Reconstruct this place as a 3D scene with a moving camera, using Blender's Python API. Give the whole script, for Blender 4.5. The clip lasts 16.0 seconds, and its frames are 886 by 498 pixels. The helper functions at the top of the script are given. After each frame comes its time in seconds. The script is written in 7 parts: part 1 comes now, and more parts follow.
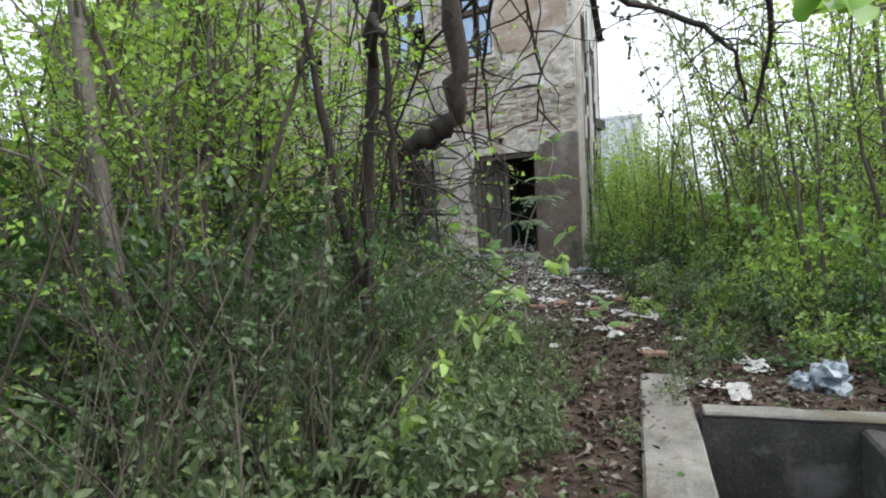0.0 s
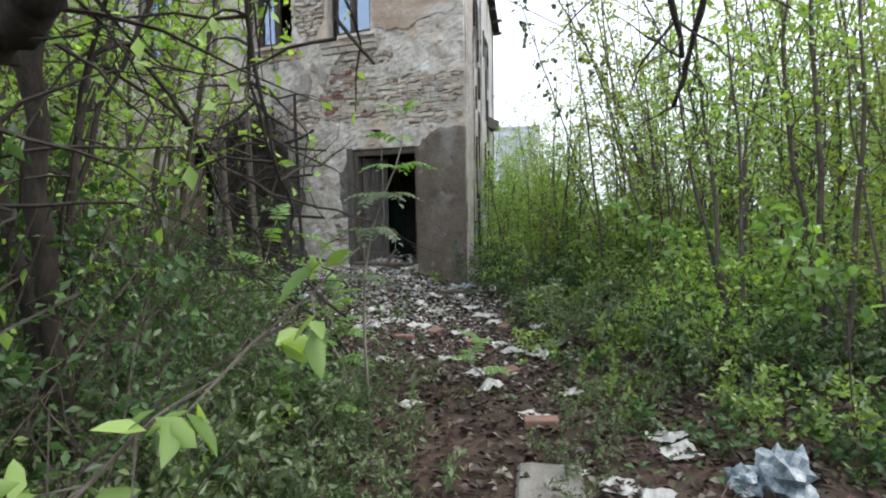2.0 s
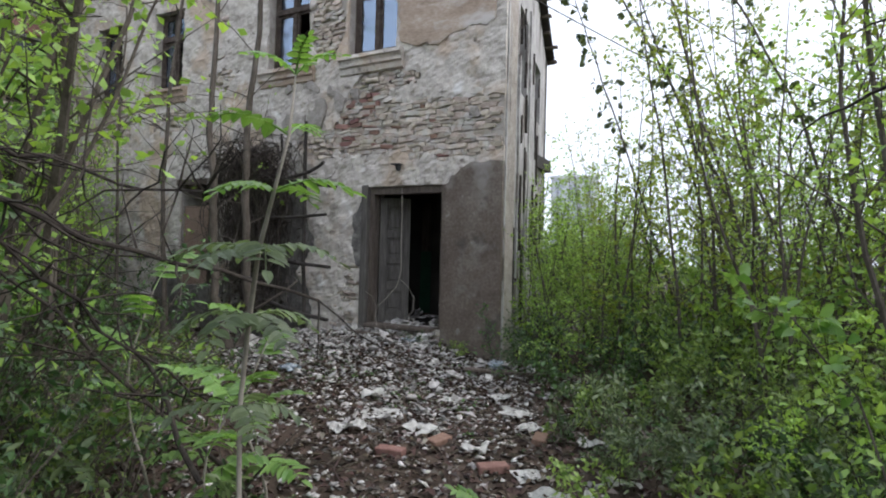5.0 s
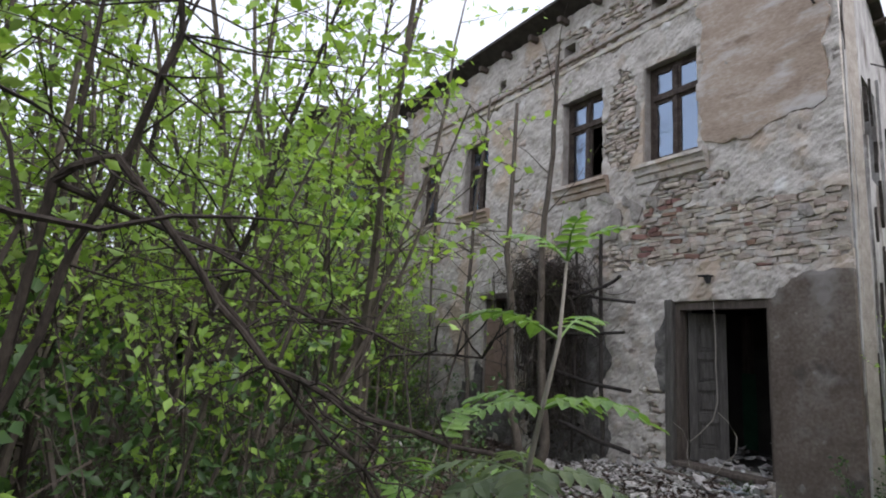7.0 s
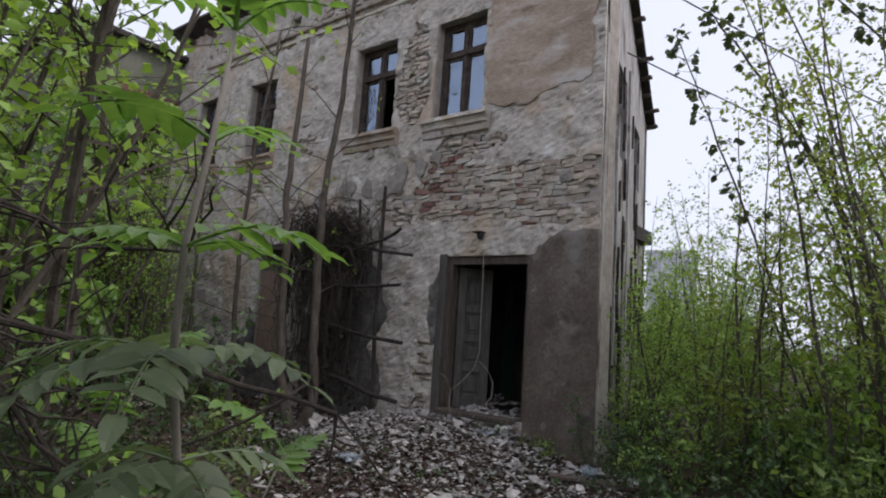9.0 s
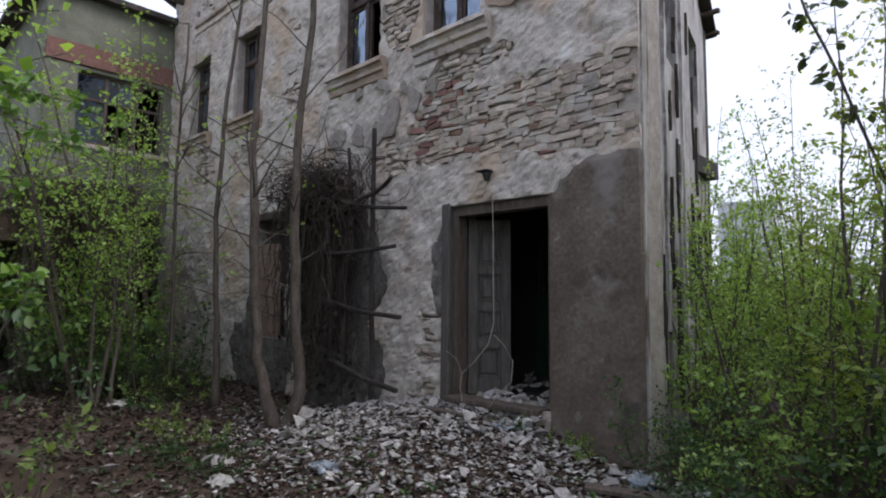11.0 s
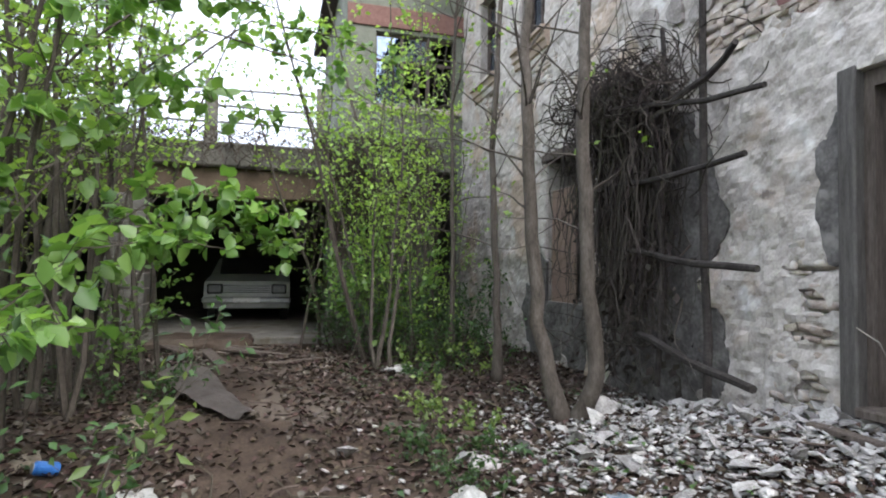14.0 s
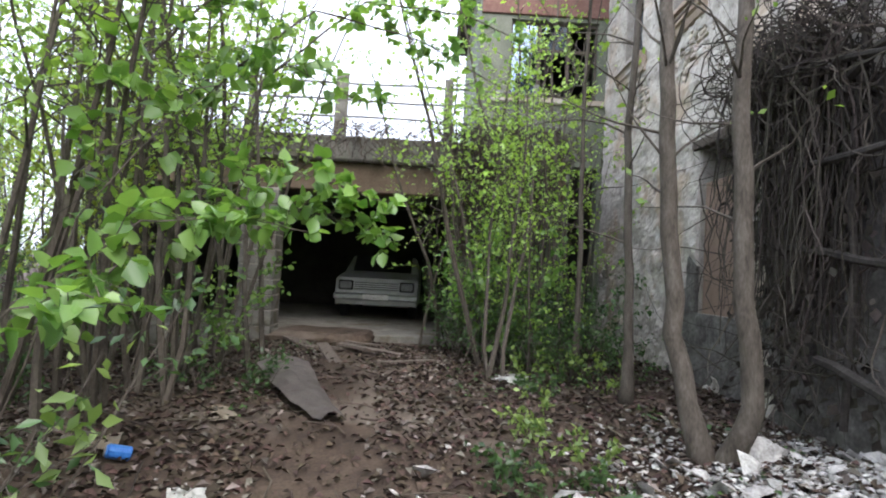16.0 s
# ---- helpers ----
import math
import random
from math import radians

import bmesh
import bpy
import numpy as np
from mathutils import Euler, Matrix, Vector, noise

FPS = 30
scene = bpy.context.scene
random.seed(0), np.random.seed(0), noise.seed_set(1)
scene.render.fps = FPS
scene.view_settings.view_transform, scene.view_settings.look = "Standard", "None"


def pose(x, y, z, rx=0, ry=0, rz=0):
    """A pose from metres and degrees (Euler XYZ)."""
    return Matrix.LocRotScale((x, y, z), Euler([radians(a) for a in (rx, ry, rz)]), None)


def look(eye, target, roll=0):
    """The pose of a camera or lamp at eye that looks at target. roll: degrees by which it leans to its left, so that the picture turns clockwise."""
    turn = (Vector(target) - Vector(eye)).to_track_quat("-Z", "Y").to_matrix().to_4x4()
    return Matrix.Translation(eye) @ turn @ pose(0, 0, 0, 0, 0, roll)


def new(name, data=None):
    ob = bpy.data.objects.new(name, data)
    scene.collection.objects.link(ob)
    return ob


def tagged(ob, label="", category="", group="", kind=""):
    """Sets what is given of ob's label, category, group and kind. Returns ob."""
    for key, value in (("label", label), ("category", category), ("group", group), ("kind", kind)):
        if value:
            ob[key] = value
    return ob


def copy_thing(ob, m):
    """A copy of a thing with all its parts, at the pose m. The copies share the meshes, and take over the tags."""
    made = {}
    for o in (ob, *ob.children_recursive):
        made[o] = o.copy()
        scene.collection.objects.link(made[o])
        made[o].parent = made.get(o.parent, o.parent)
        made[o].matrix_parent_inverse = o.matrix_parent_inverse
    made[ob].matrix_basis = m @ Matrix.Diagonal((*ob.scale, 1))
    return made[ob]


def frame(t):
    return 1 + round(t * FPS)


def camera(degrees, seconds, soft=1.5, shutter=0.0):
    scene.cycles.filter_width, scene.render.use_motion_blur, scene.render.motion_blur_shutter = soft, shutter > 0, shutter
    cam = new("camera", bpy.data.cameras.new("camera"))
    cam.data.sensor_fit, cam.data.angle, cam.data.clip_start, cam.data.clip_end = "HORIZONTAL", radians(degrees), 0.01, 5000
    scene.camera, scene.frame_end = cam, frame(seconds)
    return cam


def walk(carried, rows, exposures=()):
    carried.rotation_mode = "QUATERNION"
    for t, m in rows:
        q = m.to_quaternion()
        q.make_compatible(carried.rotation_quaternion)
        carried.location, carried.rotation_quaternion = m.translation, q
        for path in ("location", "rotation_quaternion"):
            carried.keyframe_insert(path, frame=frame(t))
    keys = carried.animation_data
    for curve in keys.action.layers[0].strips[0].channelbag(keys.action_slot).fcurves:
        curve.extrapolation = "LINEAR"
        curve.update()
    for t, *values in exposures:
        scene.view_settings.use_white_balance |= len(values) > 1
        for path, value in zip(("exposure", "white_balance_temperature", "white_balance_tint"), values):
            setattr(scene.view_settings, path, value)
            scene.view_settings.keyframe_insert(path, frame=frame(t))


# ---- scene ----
cam = camera(75.0, 16.0, soft=2.0)
# seconds, x, y, z, pitch, roll, yaw
ROWS = [
    (0, 5.059, -11.670, 1.001, -3.73, 3.04, 32.76),
    (0.5, 4.878, -11.212, 0.959, -4.54, 1.96, 29.00),
    (1, 4.609, -10.604, 0.981, -4.99, 1.39, 25.92),
    (1.5, 4.631, -10.218, 0.968, -4.30, 1.63, 25.04),
    (2, 4.646, -9.729, 0.960, -3.57, 0.79, 23.08),
    (2.5, 4.744, -9.356, 0.955, -3.40, -1.20, 22.80),
    (3, 4.626, -8.900, 1.022, -2.08, -0.97, 22.74),
    (5.5, 4.007, -7.295, 1.096, 2.84, -1.81, 33.81),
    (6, 3.895, -7.063, 1.231, 5.88, -1.65, 42.18),
    (6.5, 3.875, -7.096, 1.341, 8.50, -2.48, 50.81),
    (7, 3.891, -7.269, 1.390, 9.56, -3.15, 57.45),
    (7.5, 3.858, -7.122, 1.383, 9.75, -3.38, 53.80),
    (8, 3.791, -6.887, 1.332, 9.79, -3.29, 46.90),
    (8.5, 3.840, -6.814, 1.267, 9.39, -3.37, 41.15),
    (9, 3.724, -6.795, 1.163, 7.71, -3.89, 36.98),
    (10.2, 3.520, -5.780, 1.130, 6.10, -1.90, 40.50),
    (11.5, 2.888, -4.595, 1.113, 4.07, 0.23, 46.48),
    (12, 2.549, -4.352, 1.055, 3.99, 0.61, 51.26),
    (12.5, 2.366, -4.141, 1.010, 3.80, 0.20, 56.46),
    (13, 2.063, -3.933, 0.927, 3.13, -0.62, 60.38),
    (13.5, 1.724, -3.755, 0.903, 2.64, -0.89, 65.61),
    (14, 1.484, -3.628, 0.855, 2.13, -0.84, 74.20),
    (14.5, 1.273, -3.413, 0.825, 2.58, -2.05, 82.99),
    (15, 1.193, -3.251, 0.794, 2.39, -2.86, 86.15),
    (15.5, 1.076, -3.179, 0.774, 2.37, -3.70, 87.15),
    (16, 0.847, -3.164, 0.763, 2.37, -3.05, 88.76),
]
walk(cam, [(t, pose(x, y, z, 90 + p, r, yaw)) for t, x, y, z, p, r, yaw in ROWS], [(t, e, 6100 if t < 4 else 6000 if t < 7 else 6120 if t < 10 else 5900, 9 if t < 4 else 18 if 7 < t < 12 else 13) for t, e in ((0.0, 1.15), (3.0, 1.0), (5.5, 0.75), (6.5, 0.62), (7.5, 0.5), (8.0, 0.3), (9.0, 0.1), (11.5, 0.5), (12.5, 0.85), (14.0, 1.5), (16.0, 1.68))])

# ---- light: bright overcast sky, weak wide sun to the side of the house ----
SUN_EL, SUN_AZ = radians(46), radians(75)
world = bpy.data.worlds.new("sky")
scene.world = world
world.use_nodes = True
wn = world.node_tree.nodes
wl = world.node_tree.links
sky = wn.new("ShaderNodeTexSky")
sky.sky_type, sky.sun_disc = "NISHITA", False
sky.sun_elevation, sky.sun_rotation = SUN_EL, SUN_AZ
sky.air_density, sky.dust_density, sky.ozone_density = 0.6, 7.0, 0.6
cloud = wn.new("ShaderNodeMixRGB")
cloud.inputs[0].default_value = 0.7
cloud.inputs[2].default_value = (7.2, 7.5, 7.9, 1)
wl.new(sky.outputs[0], cloud.inputs[1])
wl.new(cloud.outputs[0], wn["Background"].inputs[0])
wn["Background"].inputs[1].default_value = 0.15
sun_data = bpy.data.lights.new("sun", "SUN")
sun_data.energy, sun_data.angle, sun_data.color = 0.7, radians(25), (1.0, 0.95, 0.86)
sun_ob = new("sun", sun_data)
sun_dir = Vector((math.sin(SUN_AZ) * math.cos(SUN_EL), math.cos(SUN_AZ) * math.cos(SUN_EL), math.sin(SUN_EL)))
sun_ob.matrix_world = look(sun_dir * 60, (0, 0, 0))

# ---- materials ----
def material(name, stops, scale=4.0, rough=0.85, bump=0.3, fine=60.0, metal=0.0, per="", spread=0.25, stretch=(1, 1, 1), stain=None, spec=0.3):
    """Colour ramp over two noises in world metres, fine relief, and a hue spread per object or per island."""
    m = bpy.data.materials.new(name)
    m.use_nodes = True
    n, l = m.node_tree.nodes, m.node_tree.links
    b = n["Principled BSDF"]
    b.inputs["Roughness"].default_value = rough
    b.inputs["Metallic"].default_value = metal
    b.inputs["Specular IOR Level"].default_value = spec
    co = n.new("ShaderNodeNewGeometry").outputs["Position"]
    mp = n.new("ShaderNodeMapping")
    mp.inputs["Scale"].default_value = stretch
    l.new(co, mp.inputs[0])
    n1 = n.new("ShaderNodeTexNoise")
    n1.inputs["Scale"].default_value, n1.inputs["Detail"].default_value, n1.inputs["Roughness"].default_value = scale, 8.0, 0.65
    n2 = n.new("ShaderNodeTexNoise")
    n2.inputs["Scale"].default_value, n2.inputs["Detail"].default_value = fine, 4.0
    l.new(mp.outputs[0], n1.inputs["Vector"])
    l.new(mp.outputs[0], n2.inputs["Vector"])
    mix = n.new("ShaderNodeMath")
    mix.operation = "MULTIPLY_ADD"
    mix.inputs[1].default_value = 0.35
    l.new(n2.outputs[0], mix.inputs[0])
    sc = n.new("ShaderNodeMath")
    sc.operation = "MULTIPLY"
    sc.inputs[1].default_value = 0.65
    l.new(n1.outputs[0], sc.inputs[0])
    l.new(sc.outputs[0], mix.inputs[2])
    ramp = n.new("ShaderNodeValToRGB")
    lo, hi = 0.34, 0.66
    for i, c in enumerate(stops):
        p = lo + (hi - lo) * i / max(1, len(stops) - 1)
        e = ramp.color_ramp.elements[i] if i < 2 else ramp.color_ramp.elements.new(p)
        e.position, e.color = p, (*c, 1)
    l.new(mix.outputs[0], ramp.inputs[0])
    col = ramp.outputs[0]
    for tone, size, start in ([] if stain is None else stain if isinstance(stain, list) else [stain]):
        n3 = n.new("ShaderNodeTexNoise")
        n3.inputs["Scale"].default_value, n3.inputs["Detail"].default_value, n3.inputs["Roughness"].default_value = size, 8.0, 0.6
        l.new(mp.outputs[0], n3.inputs["Vector"])
        r3 = n.new("ShaderNodeMapRange")
        r3.inputs[1].default_value, r3.inputs[2].default_value = start, start + 0.09
        l.new(n3.outputs[0], r3.inputs[0])
        mx = n.new("ShaderNodeMixRGB")
        mx.inputs[2].default_value = (*tone, 1)
        l.new(r3.outputs[0], mx.inputs[0])
        l.new(col, mx.inputs[1])
        col = mx.outputs[0]
    if per:
        src = n.new("ShaderNodeObjectInfo").outputs["Random"] if per == "object" else n.new("ShaderNodeNewGeometry").outputs["Random Per Island"]
        hsv = n.new("ShaderNodeHueSaturation")
        mr = n.new("ShaderNodeMapRange")
        mr.inputs[3].default_value, mr.inputs[4].default_value = 1 - spread, 1 + spread
        l.new(src, mr.inputs[0])
        l.new(mr.outputs[0], hsv.inputs["Value"])
        mh = n.new("ShaderNodeMapRange")
        mh.inputs[3].default_value, mh.inputs[4].default_value = 0.5 - spread * 0.08, 0.5 + spread * 0.08
        wr = n.new("ShaderNodeMath")
        wr.operation = "FRACT"
        ml = n.new("ShaderNodeMath")
        ml.operation = "MULTIPLY"
        ml.inputs[1].default_value = 7.31
        l.new(src, ml.inputs[0])
        l.new(ml.outputs[0], wr.inputs[0])
        l.new(wr.outputs[0], mh.inputs[0])
        l.new(mh.outputs[0], hsv.inputs["Hue"])
        l.new(col, hsv.inputs["Color"])
        col = hsv.outputs[0]
    l.new(col, b.inputs["Base Color"])
    if bump:
        bp = n.new("ShaderNodeBump")
        bp.inputs["Strength"].default_value, bp.inputs["Distance"].default_value = bump, 0.032 if bump > 0.75 else 0.02
        l.new(mix.outputs[0], bp.inputs["Height"])
        l.new(bp.outputs[0], b.inputs["Normal"])
    return m


def leaf_material(name, dark, light, trans, rough=0.5):
    m = bpy.data.materials.new(name)
    m.use_nodes = True
    n, l = m.node_tree.nodes, m.node_tree.links
    b = n["Principled BSDF"]
    b.inputs["Roughness"].default_value = rough
    b.inputs["Specular IOR Level"].default_value = 0.35
    isl = n.new("ShaderNodeNewGeometry").outputs["Random Per Island"]
    ramp = n.new("ShaderNodeValToRGB")
    ramp.color_ramp.elements[0].color, ramp.color_ramp.elements[1].color = (*dark, 1), (*light, 1)
    l.new(isl, ramp.inputs[0])
    hsv = n.new("ShaderNodeHueSaturation")
    mr = n.new("ShaderNodeMapRange")
    mr.inputs[3].default_value, mr.inputs[4].default_value = 0.75, 1.2
    l.new(n.new("ShaderNodeObjectInfo").outputs["Random"], mr.inputs[0])
    l.new(mr.outputs[0], hsv.inputs["Value"])
    l.new(ramp.outputs[0], hsv.inputs["Color"])
    l.new(hsv.outputs[0], b.inputs["Base Color"])
    tr = n.new("ShaderNodeBsdfTranslucent")
    mx = n.new("ShaderNodeMixRGB")
    mx.blend_type = "MULTIPLY"
    mx.inputs[0].default_value = 1.0
    mx.inputs[2].default_value = (*trans, 1)
    l.new(hsv.outputs[0], mx.inputs[1])
    l.new(mx.outputs[0], tr.inputs[0])
    ms = n.new("ShaderNodeAddShader")
    l.new(b.outputs[0], ms.inputs[0])
    l.new(tr.outputs[0], ms.inputs[1])
    l.new(ms.outputs[0], n["Material Output"].inputs[0])
    return m


GROUND = material("leaf_mould_soil", [(0.02, 0.014, 0.01), (0.055, 0.038, 0.027), (0.10, 0.072, 0.052)], 3.0, 0.95, 0.8, 45.0, stain=((0.12, 0.095, 0.075), 0.7, 0.55))
LITTER = material("dead_leaves", [(0.032, 0.021, 0.015), (0.088, 0.061, 0.045)], 8.0, 0.85, 0.2, per="island", spread=0.55)
PLASTER = material("old_lime_plaster", [(0.29, 0.257, 0.225), (0.49, 0.448, 0.402), (0.64, 0.605, 0.56)], 4.5, 0.92, 0.7, 45.0, stain=[((0.46, 0.37, 0.29), 0.8, 0.52), ((0.18, 0.152, 0.132), 5.0, 0.62), ((0.66, 0.64, 0.605), 2.4, 0.6)])
RENDER_TAN = material("tan_finish_render", [(0.26, 0.195, 0.148), (0.39, 0.307, 0.24), (0.52, 0.455, 0.4)], 1.8, 0.9, 0.25, 30.0, stretch=(0.6, 1, 1.5), stain=[((0.52, 0.48, 0.45), 1.3, 0.54), ((0.24, 0.18, 0.135), 2.1, 0.6)])
CEMENT = material("grey_brown_cement_render", [(0.066, 0.051, 0.041), (0.12, 0.096, 0.078), (0.185, 0.16, 0.135)], 1.3, 0.85, 0.16, 26.0, stain=[((0.22, 0.2, 0.182), 1.0, 0.54), ((0.07, 0.06, 0.052), 1.9, 0.58), ((0.26, 0.245, 0.23), 5.0, 0.64)])
STONE = material("soot_stained_brick_and_stone", [(0.23, 0.187, 0.152), (0.43, 0.365, 0.3), (0.6, 0.53, 0.455)], 9.0, 0.95, 0.7, 80.0, per="object", spread=0.22, stain=((0.46, 0.43, 0.39), 4.0, 0.5))
STONE_J = material("brick_and_stone_courses", [(0.23, 0.187, 0.152), (0.43, 0.365, 0.3), (0.6, 0.53, 0.455)], 9.0, 0.95, 0.7, 80.0, per="island", spread=0.22, stain=((0.46, 0.43, 0.39), 4.0, 0.5))
RED_BRICK = material("red_brick", [(0.15, 0.085, 0.066), (0.25, 0.15, 0.12)], 14.0, 0.95, 0.5, 90.0, per="object", spread=0.25)
MORTAR = material("crumbling_mortar", [(0.25, 0.222, 0.192), (0.48, 0.442, 0.4)], 6.0, 0.95, 0.8, 60.0)
SIDE_PLASTER = material("weathered_pale_plaster", [(0.16, 0.155, 0.152), (0.34, 0.332, 0.325), (0.52, 0.512, 0.505)], 3.6, 0.9, 0.7, 30.0, stretch=(1, 1, 0.3), stain=[((0.13, 0.112, 0.1), 2.4, 0.55), ((0.56, 0.55, 0.545), 3.2, 0.6), ((0.045, 0.04, 0.036), 4.6, 0.64)])
OLD_WOOD = material("dark_weathered_wood", [(0.045, 0.035, 0.03), (0.10, 0.08, 0.066), (0.16, 0.135, 0.115)], 5.0, 0.85, 0.5, 30.0, stretch=(6, 6, 0.6))
WINDOW_WOOD = material("peeling_brown_window_wood", [(0.022, 0.016, 0.013), (0.06, 0.044, 0.036), (0.13, 0.108, 0.092)], 8.0, 0.8, 0.4, 50.0)
DOOR_WOOD = material("grey_brown_door_wood", [(0.045, 0.04, 0.036), (0.09, 0.082, 0.074), (0.14, 0.13, 0.118)], 4.0, 0.75, 0.3, 40.0, stretch=(8, 8, 0.8))
BARK = material("grey_bark", [(0.04, 0.033, 0.026), (0.088, 0.074, 0.06), (0.14, 0.124, 0.104)], 14.0, 0.9, 0.6, 70.0, stretch=(1, 1, 0.35))
# dark bark, blackened further so limbs read as silhouettes against the sky
DARK_BARK = material("silhouette_dark_bark", [(0.012, 0.0095, 0.0075), (0.03, 0.024, 0.019), (0.058, 0.048, 0.038)], 16.0, 0.9, 0.6, 80.0, stretch=(1, 1, 0.4))
TWIG = material("dry_brown_twigs", [(0.04, 0.03, 0.023), (0.10, 0.08, 0.062)], 12.0, 0.9, 0.2, per="island", spread=0.5)
PALE_STEM = material("bleached_dry_stem", [(0.2, 0.18, 0.15), (0.34, 0.31, 0.27)], 12.0, 0.8, 0.2)
CONCRETE = material("mossy_concrete", [(0.085, 0.08, 0.07), (0.17, 0.16, 0.14), (0.25, 0.238, 0.212)], 3.5, 0.92, 0.5, 60.0, stain=((0.115, 0.1, 0.072), 2.2, 0.53))
# darker concrete for the faces inside the pit
DARK_CONCRETE = material("dark_grey_concrete", [(0.02, 0.02, 0.018), (0.045, 0.043, 0.039), (0.085, 0.082, 0.076)], 2.5, 0.9, 0.5, 50.0, stain=((0.12, 0.115, 0.108), 1.7, 0.62))
RUSTY_BEAM = material("brown_stained_beam", [(0.09, 0.065, 0.045), (0.17, 0.125, 0.09)], 3.0, 0.85, 0.4, 40.0)
RUBBLE = material("broken_plaster_rubble", [(0.17, 0.16, 0.148), (0.4, 0.384, 0.364), (0.64, 0.625, 0.6)], 10.0, 0.95, 0.5, 60.0, per="island", spread=0.4)
RUBBLE_O = material("plaster_lump", [(0.16, 0.15, 0.138), (0.33, 0.315, 0.298), (0.52, 0.505, 0.485)], 10.0, 0.95, 0.5, 60.0, per="object", spread=0.35)
PAPER = material("dirty_white_paper", [(0.42, 0.41, 0.38), (0.66, 0.65, 0.62), (0.76, 0.75, 0.73)], 9.0, 0.8, 0.15)
CARD = material("stained_cardboard", [(0.30, 0.24, 0.18), (0.48, 0.42, 0.34)], 6.0, 0.85, 0.2)
GREY_BOARD = material("grey_brown_roofing_sheet", [(0.11, 0.095, 0.085), (0.21, 0.185, 0.17)], 5.0, 0.75, 0.3)
TAR = material("black_tar_roofing", [(0.025, 0.022, 0.02), (0.075, 0.064, 0.056)], 5.0, 0.85, 0.5)
# indoor gloom put into the wall colour, so rooms behind openings look dark
DARK_ROOM = material("shade_dark_interior", [(0.035, 0.032, 0.03), (0.08, 0.075, 0.068)], 2.0, 0.95, 0.4)
CAR_WHITE = material("dusty_white_car_paint", [(0.34, 0.34, 0.33), (0.52, 0.52, 0.51)], 3.0, 0.4, 0.0, 40.0, spec=0.5)
BLACK_TRIM = material("black_plastic_and_rubber", [(0.015, 0.015, 0.016), (0.035, 0.035, 0.036)], 6.0, 0.6, 0.1)
LAMP_GLASS = material("dull_headlamp_glass", [(0.16, 0.16, 0.16), (0.3, 0.3, 0.3)], 20.0, 0.15, 0.1, spec=0.6)
CHROME = material("dull_bumper_metal", [(0.35, 0.35, 0.35), (0.5, 0.5, 0.5)], 8.0, 0.35, 0.05, metal=0.8)
BLUE_PLASTIC = material("blue_drink_plastic", [(0.02, 0.11, 0.42), (0.06, 0.22, 0.6)], 12.0, 0.3, 0.1, spec=0.5)
BAG_PLASTIC = material("translucent_grey_plastic_bag", [(0.05, 0.085, 0.12), (0.2, 0.24, 0.27), (0.46, 0.48, 0.5)], 14.0, 0.35, 0.3, spec=0.5)
# pale blue-grey stands in for distance haze on wall and windows
FAR_WALL = material("haze_tinted_panel_facade", [(0.55, 0.57, 0.6), (0.68, 0.7, 0.73)], 0.4, 0.9, 0.0, 2.0)
FAR_GLASS = material("haze_pale_far_windows", [(0.4, 0.43, 0.47), (0.5, 0.53, 0.57)], 0.5, 0.3, 0.0, 2.0)
GREEN_WALL = material("mossy_green_plaster", [(0.09, 0.10, 0.075), (0.16, 0.17, 0.13), (0.23, 0.235, 0.195)], 2.0, 0.9, 0.4, 40.0)
BROWN_BOARD = material("brown_chipboard", [(0.19, 0.13, 0.10), (0.28, 0.20, 0.16)], 5.0, 0.8, 0.15, 80.0)
STEEL = material("painted_railing_steel", [(0.13, 0.13, 0.125), (0.3, 0.29, 0.28)], 10.0, 0.6, 0.2, metal=0.3)

LEAF_SPRING = leaf_material("spring_green_leaves", (0.08, 0.142, 0.026), (0.18, 0.272, 0.06), (1.3, 1.25, 0.6))
LEAF_MID = leaf_material("mid_green_leaves", (0.05, 0.09, 0.02), (0.16, 0.22, 0.062), (1.2, 1.2, 0.6))
# deep green with understory shade mixed in, against the brightened canopy green
LEAF_DEEP = leaf_material("shaded_deep_green_leaves", (0.011, 0.028, 0.008), (0.052, 0.1, 0.029), (0.9, 0.9, 0.5), 0.4)
LEAF_YELLOW = leaf_material("yellow_green_leaves", (0.085, 0.115, 0.016), (0.15, 0.18, 0.034), (1.3, 1.3, 0.6))
LEAF_PALE = leaf_material("dull_grey_green_leaves", (0.03, 0.048, 0.02), (0.12, 0.152, 0.075), (0.9, 0.95, 0.6), 0.45)
LEAF_BIG = leaf_material("fresh_broad_leaves", (0.05, 0.105, 0.022), (0.13, 0.205, 0.055), (1.2, 1.25, 0.6), 0.4)
# backlit darkness of leaves against the sky, put into the leaf colour
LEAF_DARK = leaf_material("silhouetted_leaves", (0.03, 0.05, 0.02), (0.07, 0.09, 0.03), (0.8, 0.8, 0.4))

GLASS = bpy.data.materials.new("sky_tinted_window_glass")
GLASS.use_nodes = True
_n, _l = GLASS.node_tree.nodes, GLASS.node_tree.links
_g = _n.new("ShaderNodeBsdfGlossy")
_g.inputs["Roughness"].default_value = 0.03
# blue of the mirrored sky is put into the reflection tint
_g.inputs["Color"].default_value = (0.64, 0.79, 1.0, 1)
_t = _n.new("ShaderNodeBsdfTransparent")
_t.inputs[0].default_value = (0.5, 0.55, 0.6, 1)
_f = _n.new("ShaderNodeFresnel")
_f.inputs[0].default_value = 3.6
_wv = _n.new("ShaderNodeTexNoise")
_wv.inputs["Scale"].default_value = 3.0
_bp = _n.new("ShaderNodeBump")
